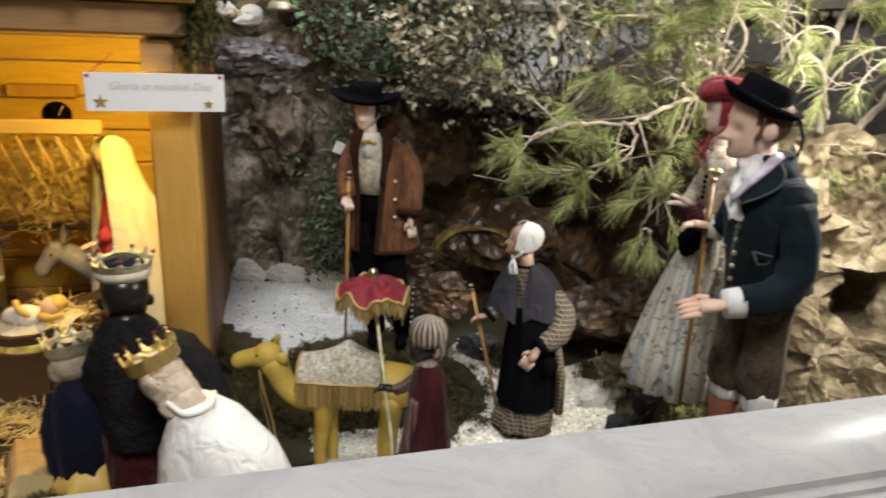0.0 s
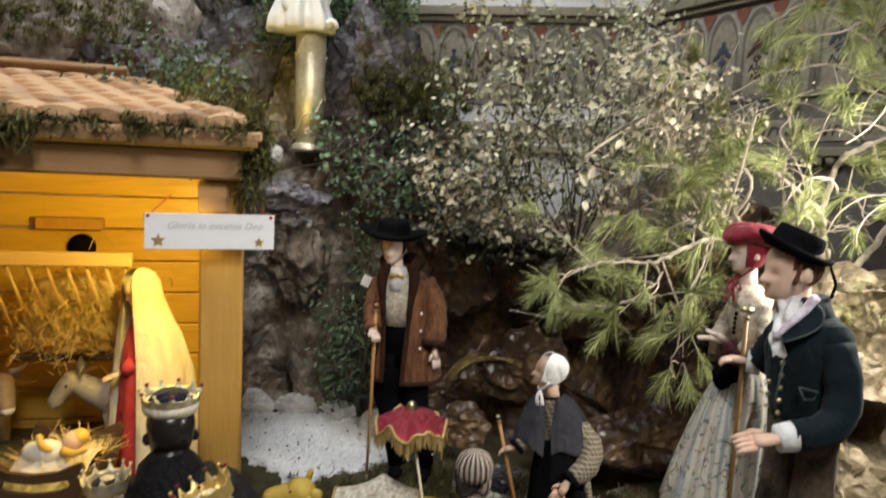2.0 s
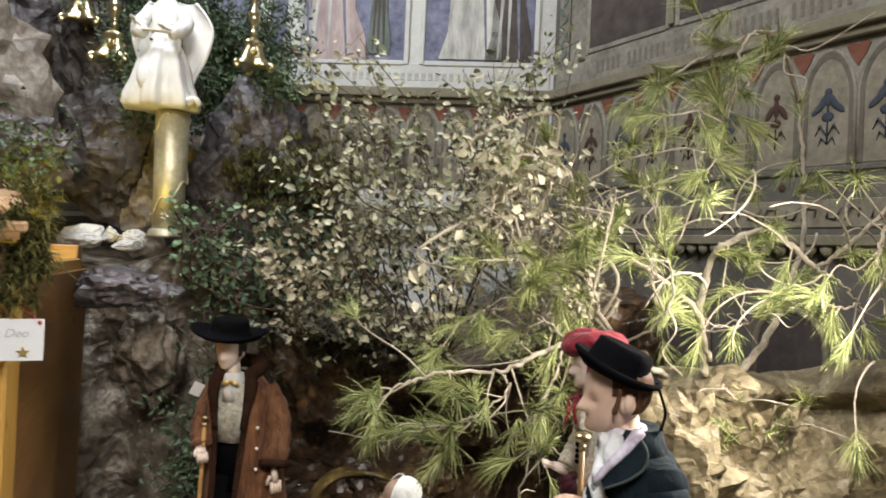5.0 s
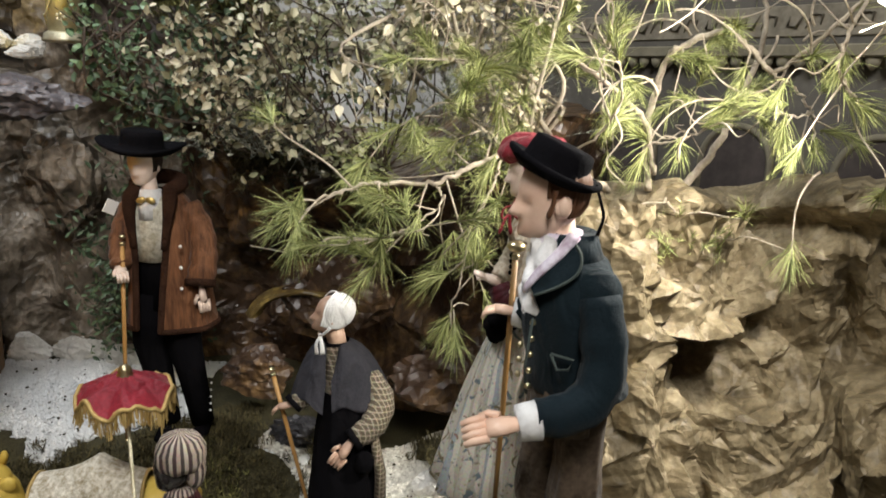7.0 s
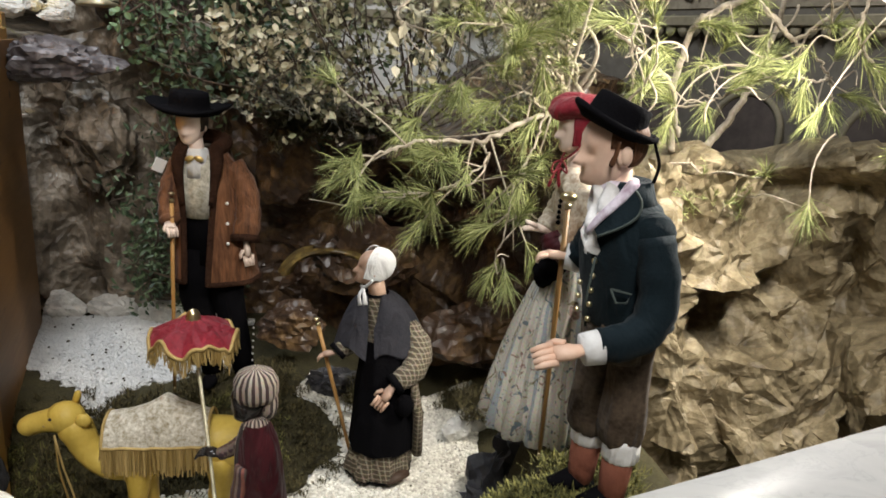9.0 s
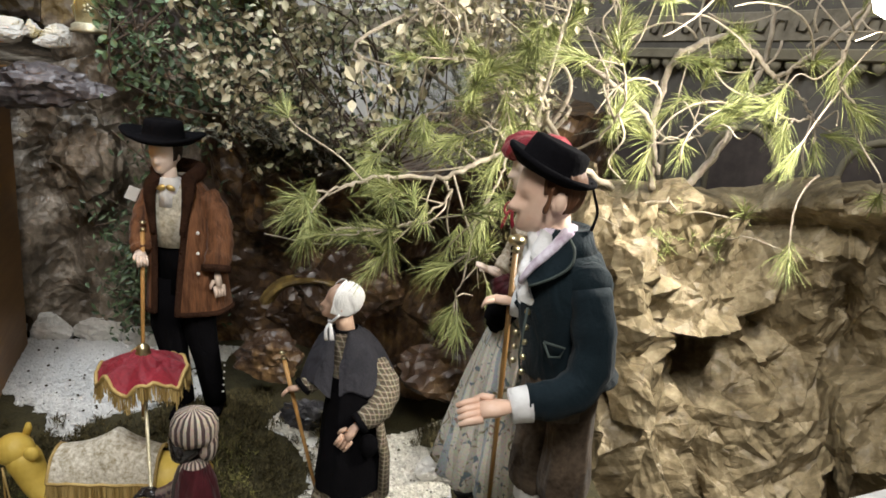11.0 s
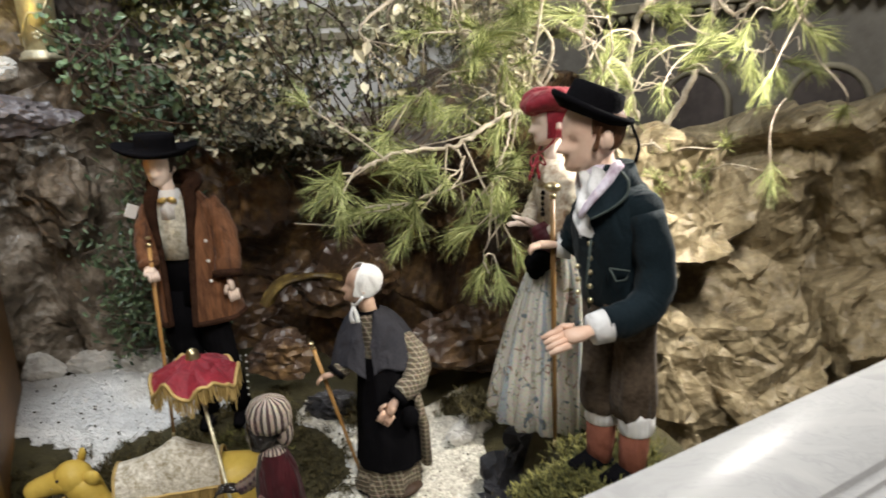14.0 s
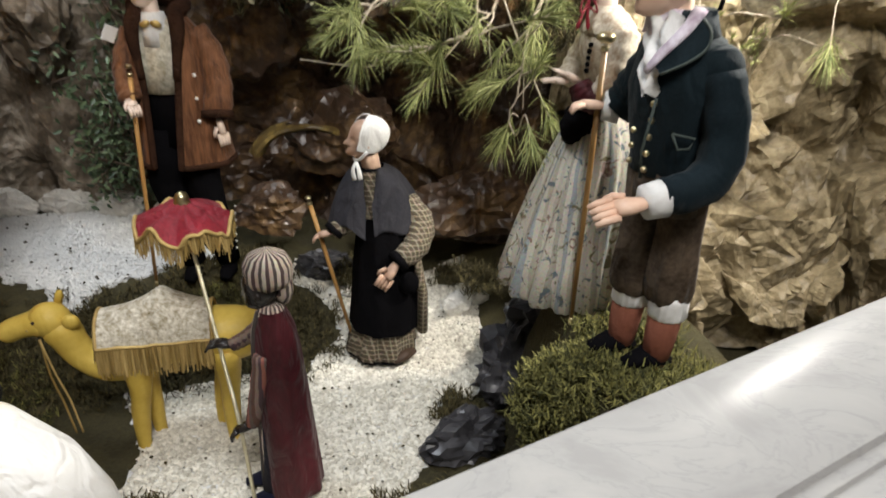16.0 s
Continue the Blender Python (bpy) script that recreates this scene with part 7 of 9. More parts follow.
def old_woman():
    M = [OLD_SKIN, WHITE_CLOTH, CHARCOAL, BLACK_CLOTH, PLAID, HOOF]
    s = Shape()
    s.lathe([(0.0, 0.088, 0.100, -0.024, 0), (0.01, 0.094, 0.104, -0.024, 0), (0.06, 0.086, 0.096, -0.016, 0), (0.16, 0.078, 0.088, -0.004, 0.004), (0.28, 0.070, 0.078, 0.0, 0.01), (0.36, 0.052, 0.060, 0.0, 0.02)], 4, 48, 8, 0.07, caps=False)
    s.lathe([(0.0, 0.090, 0.102, -0.024, 0), (0.006, 0.096, 0.107, -0.024, 0), (0.011, 0.093, 0.103, -0.024, 0)], 3, 48, 8, 0.07, caps=False)
    # apron: front shell
    a = np.linspace(radians(150), radians(330), 22)
    U = []
    for z, rx, ry, sx, sy in ((0.085, 0.096, 0.106, -0.010, 0), (0.16, 0.091, 0.100, -0.004, 0), (0.26, 0.084, 0.090, 0.0, 0.006), (0.35, 0.068, 0.074, 0.0, 0.014), (0.39, 0.058, 0.066, 0.0, 0.02)):
        w = 1 + 0.03 * np.sin(9 * a)
        U.append(np.stack([sx + rx * w * np.cos(a), sy + ry * w * np.sin(a), np.full(22, z)], 1))
    s.grid(np.stack(U), 3)
    # bodice and shawl, crossed low on the chest
    s.lathe([(0.34, 0.060, 0.066, 0.0, 0.016), (0.42, 0.056, 0.062, -0.006, 0.028), (0.475, 0.042, 0.048, -0.016, 0.034), (0.502, 0.028, 0.032, -0.024, 0.036)], 4, 28)
    s.lathe([(0.496, 0.030, 0.033, -0.024, 0.036), (0.508, 0.027, 0.030, -0.025, 0.036)], 3, 24)
    fwd = radians(-104)
    a = np.linspace(fwd + 0.10, fwd + 2 * math.pi - 0.10, 60)
    d = np.abs((a - fwd + math.pi) % (2 * math.pi) - math.pi)
    v = np.exp(-((d / 0.30) ** 2))
    rows = []
    for t in np.linspace(0, 1, 11):
        rx = (0.034 + 0.046 * v) * (1 - t) + t * (0.126 + 0.004 * np.sin(6 * a))
        ry = (0.036 + 0.046 * v) * (1 - t) + t * (0.090 + 0.004 * np.sin(5 * a))
        drop = 0.372 - 0.030 * v + 0.010 * np.sin(3 * a + 0.8) - 0.012 * np.cos(a) + 0.006 * np.sin(7 * a)
        z = (0.512 - 0.090 * v) * (1 - t) ** 0.9 + drop * (1 - (1 - t) ** 0.9) + 0.026 * t * (1 - t) * 4 * (1 - v)
        rows.append(np.stack([-0.022 + 0.008 * t + rx * np.cos(a), 0.034 - 0.012 * t + ry * np.sin(a), z], 1))
    top = np.stack(rows)
    s.grid(top, 2)
    s.grid((top - np.array([-0.01, 0.03, 0])) * np.array([0.95, 0.95, 1]) + np.array([-0.01, 0.03, -0.006]), 2)
    # neck and head looking up to the left, bonnet tied under the chin
    look_to = (-1, -0.12, 0.26)
    s.tube([(-0.018, 0.038, 0.485), (-0.026, 0.036, 0.545)], [0.025, 0.024], 0, 14)
    head(s, (-0.036, 0.032, 0.582), 0.045, 0, look_to, 1.25, 0.05)
    hair(s, (-0.030, 0.032, 0.586), 0.047, 1, look_to, 1.0, 0.19, 1.12, 0.012, 0.06)
    s.tube(curve_points([(-0.034, -0.014, 0.560), (-0.052, -0.002, 0.540), (-0.064, 0.020, 0.534), (-0.056, 0.05, 0.540)], 10), 0.0038, 1, 8)
    for dx in (-0.006, 0.008):
        s.tube(curve_points([(-0.060, 0.008, 0.535), (-0.064 + dx, -0.004, 0.515), (-0.062 + dx, -0.010, 0.490)], 8), np.linspace(0.0035, 0.007, 8), 1, 8, flat=0.35)
    # arms
    sleeve(s, [(-0.072, 0.012, 0.384), (-0.102, -0.004, 0.372), (-0.128, -0.02, 0.362)], [0.018, 0.025, 0.022], 4, 14)
    s.tube([(-0.124, -0.018, 0.370), (-0.134, -0.022, 0.362)], 0.026, 3, 12)
    hand(s, (-0.134, -0.022, 0.362), (-1, 0.3, -0.2), 0, 0.034, 0.6)
    sleeve(s, [(0.062, 0.01, 0.42), (0.092, -0.03, 0.37), (0.070, -0.070, 0.325), (0.026, -0.088, 0.298)], [0.028, 0.034, 0.034, 0.028], 4, 14)
    s.tube([(0.030, -0.087, 0.300), (0.016, -0.092, 0.292)], 0.030, 3, 12)
    hand(s, (0.016, -0.092, 0.292), (-0.62, -0.25, -0.75), 0, 0.044, 0.15, up=(0, -1, 0.2))
    s.tube([(0.070, -0.068, 0.30), (0.086, -0.05, 0.18), (0.082, -0.046, 0.07)], [0.022, 0.030, 0.034], 4, 12, flat=0.5)
    s.tube([(0.05, -0.06, 0.012), (0.02, -0.085, 0.014), (-0.005, -0.105, 0.008)], [0.02, 0.024, 0.012], 5, 10, flat=0.6)
    s.ball((0.045, -0.096, 0.235), (0.026, 0.02, 0.032), 3, 14, 8)
    s.moved(Matrix.Translation((-0.012, 0, 0)) @ Matrix.Rotation(radians(-2.5), 4, "Y") @ Matrix.Diagonal((0.96, 0.96, 0.962, 1)))
    return thing("mannequin", s, M, "old woman santon with white bonnet, shawl and plaid dress", "mannequin", (0.368, 1.900, 0.590), group="crib figures")


old_woman()


def gentleman():
    M = [PALE_SKIN, RUST_COAT, FUR, BROCADE, WHITE_CLOTH, BLACK_CLOTH, BLACK_FELT, DARK_HAIR, GLAZED_WHITE, GOLD]
    s = Shape()
    for x, y, fx in ((-0.032, -0.01, 0.040), (0.052, -0.012, 0.046)):
        s.tube([(x, 0, 0.40), (x, -0.005, 0.26), (x + fx * 0.5, y, 0.16), (x + fx, y, 0.03)], [0.052, 0.046, 0.036, 0.030], 5, 16)
        s.tube([(x + fx, y + 0.015, 0.014), (x + fx, y - 0.035, 0.016), (x + fx - 0.008, y - 0.075, 0.010)], [0.020, 0.024, 0.014], 5, 10, flat=0.6)
    for k in range(7):
        s.ball((0.128 - 0.001 * k, -0.026, 0.19 - 0.02 * k), 0.0032, 8, 8, 5)
    s.lathe([(0.36, 0.060, 0.048), (0.45, 0.056, 0.046), (0.54, 0.058, 0.046)], 5, 22)
    s.lathe([(0.49, 0.054, 0.047), (0.56, 0.060, 0.050), (0.63, 0.056, 0.046), (0.66, 0.036, 0.032)], 3, 22, centre=(-0.005, -0.008))
    s.lathe([(0.60, 0.034, 0.034), (0.64, 0.034, 0.032), (0.675, 0.026, 0.026)], 4, 18, centre=(-0.012, -0.024))
    for k in (-1, 1):
        s.ball((-0.014 + 0.012 * k, -0.058, 0.652), (0.013, 0.005, 0.008), 9, 10, 6, rot=(0, 20 * k, 0))
    # open coat: a shell round the back with two front edges, lined with fur
    rows = []
    for z, rx, ry, sx, open_r in ((0.315, 0.122, 0.086, 0.022, -92), (0.322, 0.123, 0.088, 0.022, -92), (0.41, 0.113, 0.080, 0.019, -88), (0.50, 0.102, 0.070, 0.014, -81), (0.58, 0.094, 0.064, 0.008, -72), (0.64, 0.082, 0.056, 0.002, -62), (0.670, 0.058, 0.046, -0.002, -48)):
        a = np.linspace(radians(open_r), radians(232 + (open_r + 92) * -0.30), 46)
        w = 1 + 0.03 * (0.67 - z) / 0.38 * np.sin(7 * a)
        rows.append(np.stack([sx + rx * 0.94 * w * np.cos(a), ry * w * np.sin(a) + 0.004, np.full(46, z)], 1))
    shell = np.stack(rows)
    s.grid(shell, 1)
    s.grid(shell * np.array([0.93, 0.93, 1]), 2)
    for i, lean in ((0, 1), (45, -1)):
        edge = shell[:, i]
        s.tube(curve_points(edge, 20), np.linspace(0.008, 0.009, 20), 2, 10)
        s.tube(curve_points([edge[-1] + np.array([0, 0.0, 0.01]), edge[-2] + np.array([0.004 * lean, -0.012, 0]), edge[-4] + np.array([0, -0.006, 0.03])], 12), [0.014, 0.017, 0.018, 0.018, 0.018, 0.017, 0.016, 0.014, 0.012, 0.010, 0.009, 0.008], 2, 12)
    s.tube(curve_points(shell[0], 40), 0.008, 2, 8)
    s.tube(curve_points([shell[-1][0], (0.05, 0.03, 0.69), (0, 0.045, 0.70), (-0.055, 0.03, 0.69), shell[-1][45]], 20), 0.020, 2, 12)
    # sleeves
    sleeve(s, [(0.070, 0.0, 0.632), (0.104, -0.012, 0.57), (0.116, -0.030, 0.50), (0.110, -0.046, 0.444)], [0.032, 0.036, 0.035, 0.036], 1, 16)
    s.tube([(0.110, -0.044, 0.446), (0.110, -0.050, 0.430)], [0.040, 0.040], 2, 16)
    hand(s, (0.112, -0.052, 0.432), (0.22, -0.2, -1), 0, 0.040, 0.1)
    sleeve(s, [(-0.062, 0.0, 0.630), (-0.084, -0.02, 0.56), (-0.084, -0.045, 0.50), (-0.076, -0.060, 0.480)], [0.030, 0.032, 0.030, 0.027], 1, 16)
    hand(s, (-0.086, -0.060, 0.486), (0.3, -0.5, -0.3), 0, 0.034, 0.6)
    # head and hat
    look_to = (-0.30, -1, -0.12)
    s.tube([(-0.016, -0.012, 0.65), (-0.022, -0.014, 0.70)], 0.022, 0, 12)
    head(s, (-0.028, -0.018, 0.736), 0.046, 0, look_to, 0.8)
    hair(s, (-0.026, -0.014, 0.738), 0.046, 7, look_to, 1.2, 0.34, 1.08, 0.02)
    brim_hat(s, (-0.034, -0.004, 0.772), 0.094, 0.045, 0.050, 6, (4, 3, 0), 0.42, 1.16)
    # white folded paper at his side
    s.box((-0.112, -0.02, 0.625), (0.030, 0.004, 0.036), 8, (0, 25, 30), 0.001)
    for z in (0.54, 0.485, 0.43):
        s.ball((0.070, -0.076, z), 0.0048, 8, 8, 5)
    return thing("mannequin", s, M, "santon gentleman in rust velvet coat and wide black hat", "mannequin", (-0.154, 2.130, 0.736), group="crib figures")


gentleman()


def page():
    M = [BLACK_SKIN, TURBAN, WINE_VELVET, TURBAN, ROBE, NAVY_VELVET]
    s = Shape()
    a = np.linspace(radians(-158), radians(120), 40)
    rows = []
    for z, rx, ry in ((0.022, 0.056, 0.058), (0.12, 0.052, 0.054), (0.24, 0.047, 0.050), (0.33, 0.042, 0.046), (0.38, 0.036, 0.040), (0.415, 0.024, 0.026)):
        w = 1 + 0.05 * (0.45 - z) / 0.4 * np.sin(8 * a)
        rows.append(np.stack([0.020 - 0.018 * z / 0.4 + rx * w * np.cos(a), ry * w * np.sin(a), np.full(40, z)], 1))
    shell = np.stack(rows)
    s.grid(shell, 2)
    s.grid(shell * np.array([0.95, 0.95, 1]), 2)
    for i in (0, 39):
        s.tube(curve_points(shell[:, i], 20), 0.005, 3, 8)
    s.lathe([(0.03, 0.044, 0.044), (0.2, 0.038, 0.038), (0.34, 0.034, 0.034), (0.42, 0.020, 0.020)], 5, 24, 7, 0.05)
    s.lathe([(0.395, 0.026, 0.026), (0.408, 0.027, 0.026), (0.425, 0.020, 0.020)], 3, 20, 6, 0.08)
    head(s, (-0.014, 0.004, 0.455), 0.038, 0, (-1, 0.3, -0.05), 0.8)
    s.lathe([(0.462, 0.036, 0.036), (0.474, 0.041, 0.040), (0.496, 0.041, 0.040), (0.514, 0.032, 0.031), (0.522, 0.016, 0.016), (0.525, 0.003, 0.003)], 1, 36, 7, 0.05, (0.0, 0.004))
    s.ball((0.024, 0.006, 0.452), (0.017, 0.026, 0.034), 1, 14, 8)
    sleeve(s, [(-0.02, 0.02, 0.37), (-0.05, 0.03, 0.34), (-0.074, 0.035, 0.325)], [0.015, 0.014, 0.013], 4, 12)
    hand(s, (-0.070, 0.035, 0.325), (-1, 0.2, 0.1), 0, 0.032, 0.6)
    sleeve(s, [(-0.02, -0.03, 0.34), (-0.036, -0.040, 0.25), (-0.046, -0.036, 0.20)], [0.014, 0.014, 0.013], 4, 12)
    hand(s, (-0.044, -0.036, 0.20), (-0.9, 0.2, -0.4), 0, 0.032, 0.6)
    for y in (-0.03, 0.03):
        s.tube([(0.01, y, 0.015), (-0.03, y, 0.016), (-0.075, y, 0.008)], [0.02, 0.024, 0.010], 5, 10, flat=0.6)
    s.lathe([(0.0, 0.02, 0.02), (0.05, 0.022, 0.022)], 5, 12, centre=(-0.01, 0))
    return thing("mannequin", s, M, "page santon with striped turban and wine velvet cape", "mannequin", (0.078, 1.408, 0.586), group="crib figures")


page()


def parasol():
    root = base("parasol", "small red velvet parasol with gold fringe", "parasol", (0.024, 1.373, 0.572))
    o = np.array([0.024, 1.373, 0.572])
    line = curve_points([(0.024, 1.373, 0.572), (0.008, 1.383, 0.785), (-0.018, 1.463, 0.870), (-0.058, 1.563, 1.028), (-0.076, 1.610, 1.107)], 20) - o
    part("pole", Shape().tube(line, 0.0038, 0, 8), OLD_BRASS, root, "thin brass pole")
    c = np.array([-0.076, 1.610, 1.107]) - o
    a = np.linspace(0, 2 * math.pi, 48, endpoint=False)
    lobes = 0.5 + 0.5 * np.cos(6 * a + 0.4)
    rows = []
    for t in np.linspace(0.05, 1, 9):
        r = 0.088 * t
        rows.append(np.stack([r * np.cos(a), r * np.sin(a), 0.022 - 0.030 * t**1.4 - 0.026 * t**3 * (1 - lobes) + 0.008 * np.sin(9 * a + 2 * t) * t * (1 - 0.4 * t) + 0.004 * np.sin(17 * a) * t * t], 1) + c)
    s = Shape()
    top = np.stack([np.concatenate([q, q[:1]]) for q in rows])
    s.grid(top, 0)
    s.grid(top - np.array([0, 0, 0.003]), 0)
    part("canopy", s, RED_VELVET, root, "crimson velvet canopy with scalloped edge")
    rim = np.concatenate([rows[-1], rows[-1][:1]])
    part("braid", Shape().tube(curve_points(rim, 96), 0.0042, 0, 8), GOLD_FRINGE, root)
    g = np.random.default_rng(66)
    dense = curve_points(rim, 520)
    n = len(dense)
    L = 0.036 * g.uniform(0.7, 1.1, (n, 1))
    tip = dense + np.array([0, 0, -1.0]) * L + g.normal(0, 0.003, (n, 3))
    sd = unit(g.normal(0, 1, (n, 3)) * (1, 1, 0.1)) * 0.0013
    vs, fs = quads(np.stack([dense - sd, dense + sd, tip + sd, tip - sd], 1))
    fr = part("fringe", raw_mesh("fringe", vs, fs, GOLD_FRINGE), None, root, "hanging gold thread fringe")
    fr["kind"] = "stuff"
    part("knob", Shape().lathe([(0.014, 0.015, 0.015), (0.020, 0.016, 0.016), (0.024, 0.012, 0.012), (0.028, 0.014, 0.014), (0.036, 0.010, 0.010), (0.040, 0.003, 0.003)], 0, 18).moved(pose(*c)), BRASS, root, "polished brass finial")
    part("tassel", Shape().lathe([(-0.075, 0.012, 0.012), (-0.045, 0.010, 0.010), (-0.03, 0.005, 0.005)], 0, 14, 7, 0.15).moved(pose(c[0] + 0.005, c[1] - 0.012, c[2])), GOLD_FRINGE, root)


parasol()


def camel():
    s = Shape()
    # in metres from the ground under the chest
    s.tube(curve_points([(0.225, 0, 0.270), (0.19, 0, 0.285), (0.12, 0, 0.292), (0.05, 0, 0.288), (0.0, 0, 0.272), (-0.03, 0, 0.255)], 16), [0.025, 0.045, 0.052, 0.055, 0.056, 0.056, 0.056, 0.056, 0.055, 0.054, 0.053, 0.052, 0.050, 0.048, 0.043, 0.038], 0, 18)
    s.tube(curve_points([(0.0, 0, 0.268), (-0.05, 0, 0.240), (-0.095, 0, 0.240), (-0.13, 0, 0.27), (-0.15, 0, 0.315), (-0.165, 0, 0.345)], 14), [0.05, 0.047, 0.043, 0.040, 0.037, 0.034, 0.032, 0.031, 0.031, 0.032, 0.034, 0.036, 0.034, 0.028], 0, 16)
    s.ball((-0.172, 0, 0.348), (0.040, 0.034, 0.036), 0, 18, 12)
    s.tube(curve_points([(-0.18, 0, 0.345), (-0.215, 0, 0.340), (-0.245, 0, 0.330), (-0.262, 0, 0.318)], 10), [0.032, 0.031, 0.029, 0.027, 0.026, 0.026, 0.026, 0.025, 0.021, 0.012], 0, 16, flat=0.86)
    for y in (-0.012, 0.012):
        s.ball((-0.250, y * 1.5, 0.334), (0.0045, 0.003, 0.003), 1, 8, 5)
        s.ball((-0.192, y * 2.3, 0.358), (0.004, 0.004, 0.0035), 1, 8, 5)
    s.ball((-0.128, -0.022, 0.352), (0.017, 0.009, 0.016), 0, 12, 8)
    s.tube([(-0.158, 0.02, 0.372), (-0.152, 0.02, 0.39), (-0.150, 0.018, 0.400)], [0.008, 0.008, 0.005], 0, 8)
    for x, y, fx in ((-0.026, -0.028, -0.008), (-0.022, 0.028, 0.012), (0.150, -0.028, 0.002), (0.136, 0.030, -0.012)):
        s.tube(curve_points([(x, y, 0.27), (x + 0.004, y, 0.20), (x + fx * 0.6, y, 0.12), (x + fx, y, 0.03), (x + fx, y, 0.012)], 12), [0.030, 0.030, 0.027, 0.023, 0.020, 0.019, 0.018, 0.015, 0.0135, 0.013, 0.0125, 0.014], 0, 14)
        s.tube([(x + fx + 0.008, y, 0.011), (x + fx - 0.010, y, 0.013), (x + fx - 0.022, y, 0.006)], [0.014, 0.017, 0.008], 1, 10, flat=0.8)
    s.tube([(-0.205, -0.031, 0.345), (-0.196, 0, 0.312), (-0.205, 0.031, 0.345)], 0.002, 2, 6)
    s.tube(curve_points([(-0.190, -0.02, 0.316), (-0.172, -0.03, 0.24), (-0.155, -0.035, 0.18), (-0.14, -0.05, 0.11)], 10), 0.0022, 2, 6)
    s.tube(curve_points([(-0.190, -0.018, 0.316), (-0.182, -0.03, 0.24), (-0.168, -0.035, 0.18), (-0.152, -0.05, 0.11)], 10), 0.0022, 2, 6)
    return thing("camel", s, [CAMEL_YELLOW, HOOF, GOLD_FRINGE], "yellow ochre plaster camel figurine with a rope halter", "figurine", (-0.180, 1.628, 0.540), 0, group="crib figures")


camel()


def camel_blanket():
    root = base("saddle_blanket", "white and gold lace saddle blanket with long fringe", "blanket", (-0.156, 1.628, 0.540))
    U, V = np.meshgrid(np.linspace(-1, 1, 34), np.linspace(-1, 1, 30), indexing="ij")
    hump = np.exp(-np.abs(U - 0.12) * 1.5)
    X = 0.108 * U
    ang = V * 1.3
    r = 0.062 + 0.056 * hump * np.exp(-(V**2) * 3)
    Y = r * np.sin(ang) * 0.98
    Z = 0.290 + r * np.cos(ang) * 0.98 + 0.003 * creased(U, V, 0.3, 3)
    top = np.stack([X, Y, Z], 2)
    part("cloth", Shape().grid(top, 0), LACE, root, "white and gold brocade cloth")
    g = np.random.default_rng(67)
    rim = np.concatenate([curve_points(top[:, 0], 260), curve_points(top[:, -1], 260), curve_points(top[0], 80)])
    n = len(rim)
    L = 0.062 * g.uniform(0.8, 1.1, (n, 1))
    tip = rim + np.array([0, 0, -1.0]) * L + g.normal(0, 0.003, (n, 3))
    sd = unit(g.normal(0, 1, (n, 3)) * (1, 1, 0.1)) * 0.0016
    vs, fs = quads(np.stack([rim - sd, rim + sd, tip + sd, tip - sd], 1))
    for edge in (top[:, 0], top[:, -1], top[0], top[-1]):
        part("braid", Shape().tube(curve_points(edge, 60), 0.0035, 0, 7), GOLD_FRINGE, root)
    fr = part("fringe", raw_mesh("fringe", vs, fs, GOLD_FRINGE), None, root, "long gold thread fringe")
    fr["kind"] = "stuff"


camel_blanket()


def crown(s, c, r, h, mat, gem, tilt=(0, 0, 0), points=9):
    rm = np.array(Euler([radians(x) for x in tilt]).to_matrix())
    a = np.linspace(0, 2 * math.pi, points * 4, endpoint=False)
    spike = np.maximum(0, np.cos(points * a)) ** 2
    rings = []
    for rr, z, k in ((r, 0, 0), (r * 1.05, h * 0.1, 0), (r * 1.03, h * 0.55, 0), (r * 1.12, h * 0.62, 0.4), (r * 1.05, h * 0.60, 0.4), (r * 0.96, h * 0.5, 0), (r * 0.95, 0, 0)):
        rings.append(np.stack([rr * np.cos(a), rr * np.sin(a), z + k * h * spike], 1) @ rm.T + np.asarray(c, float))
    s.rings(rings, mat, True, False)
    for k in range(points):
        t = 2 * math.pi * k / points
        p = np.array([r * 1.12 * math.cos(t), r * 1.12 * math.sin(t), h * 1.08]) @ rm.T + np.asarray(c, float)
        s.ball(p, r * 0.08, gem if k % 2 else mat, 8, 6)
    return s


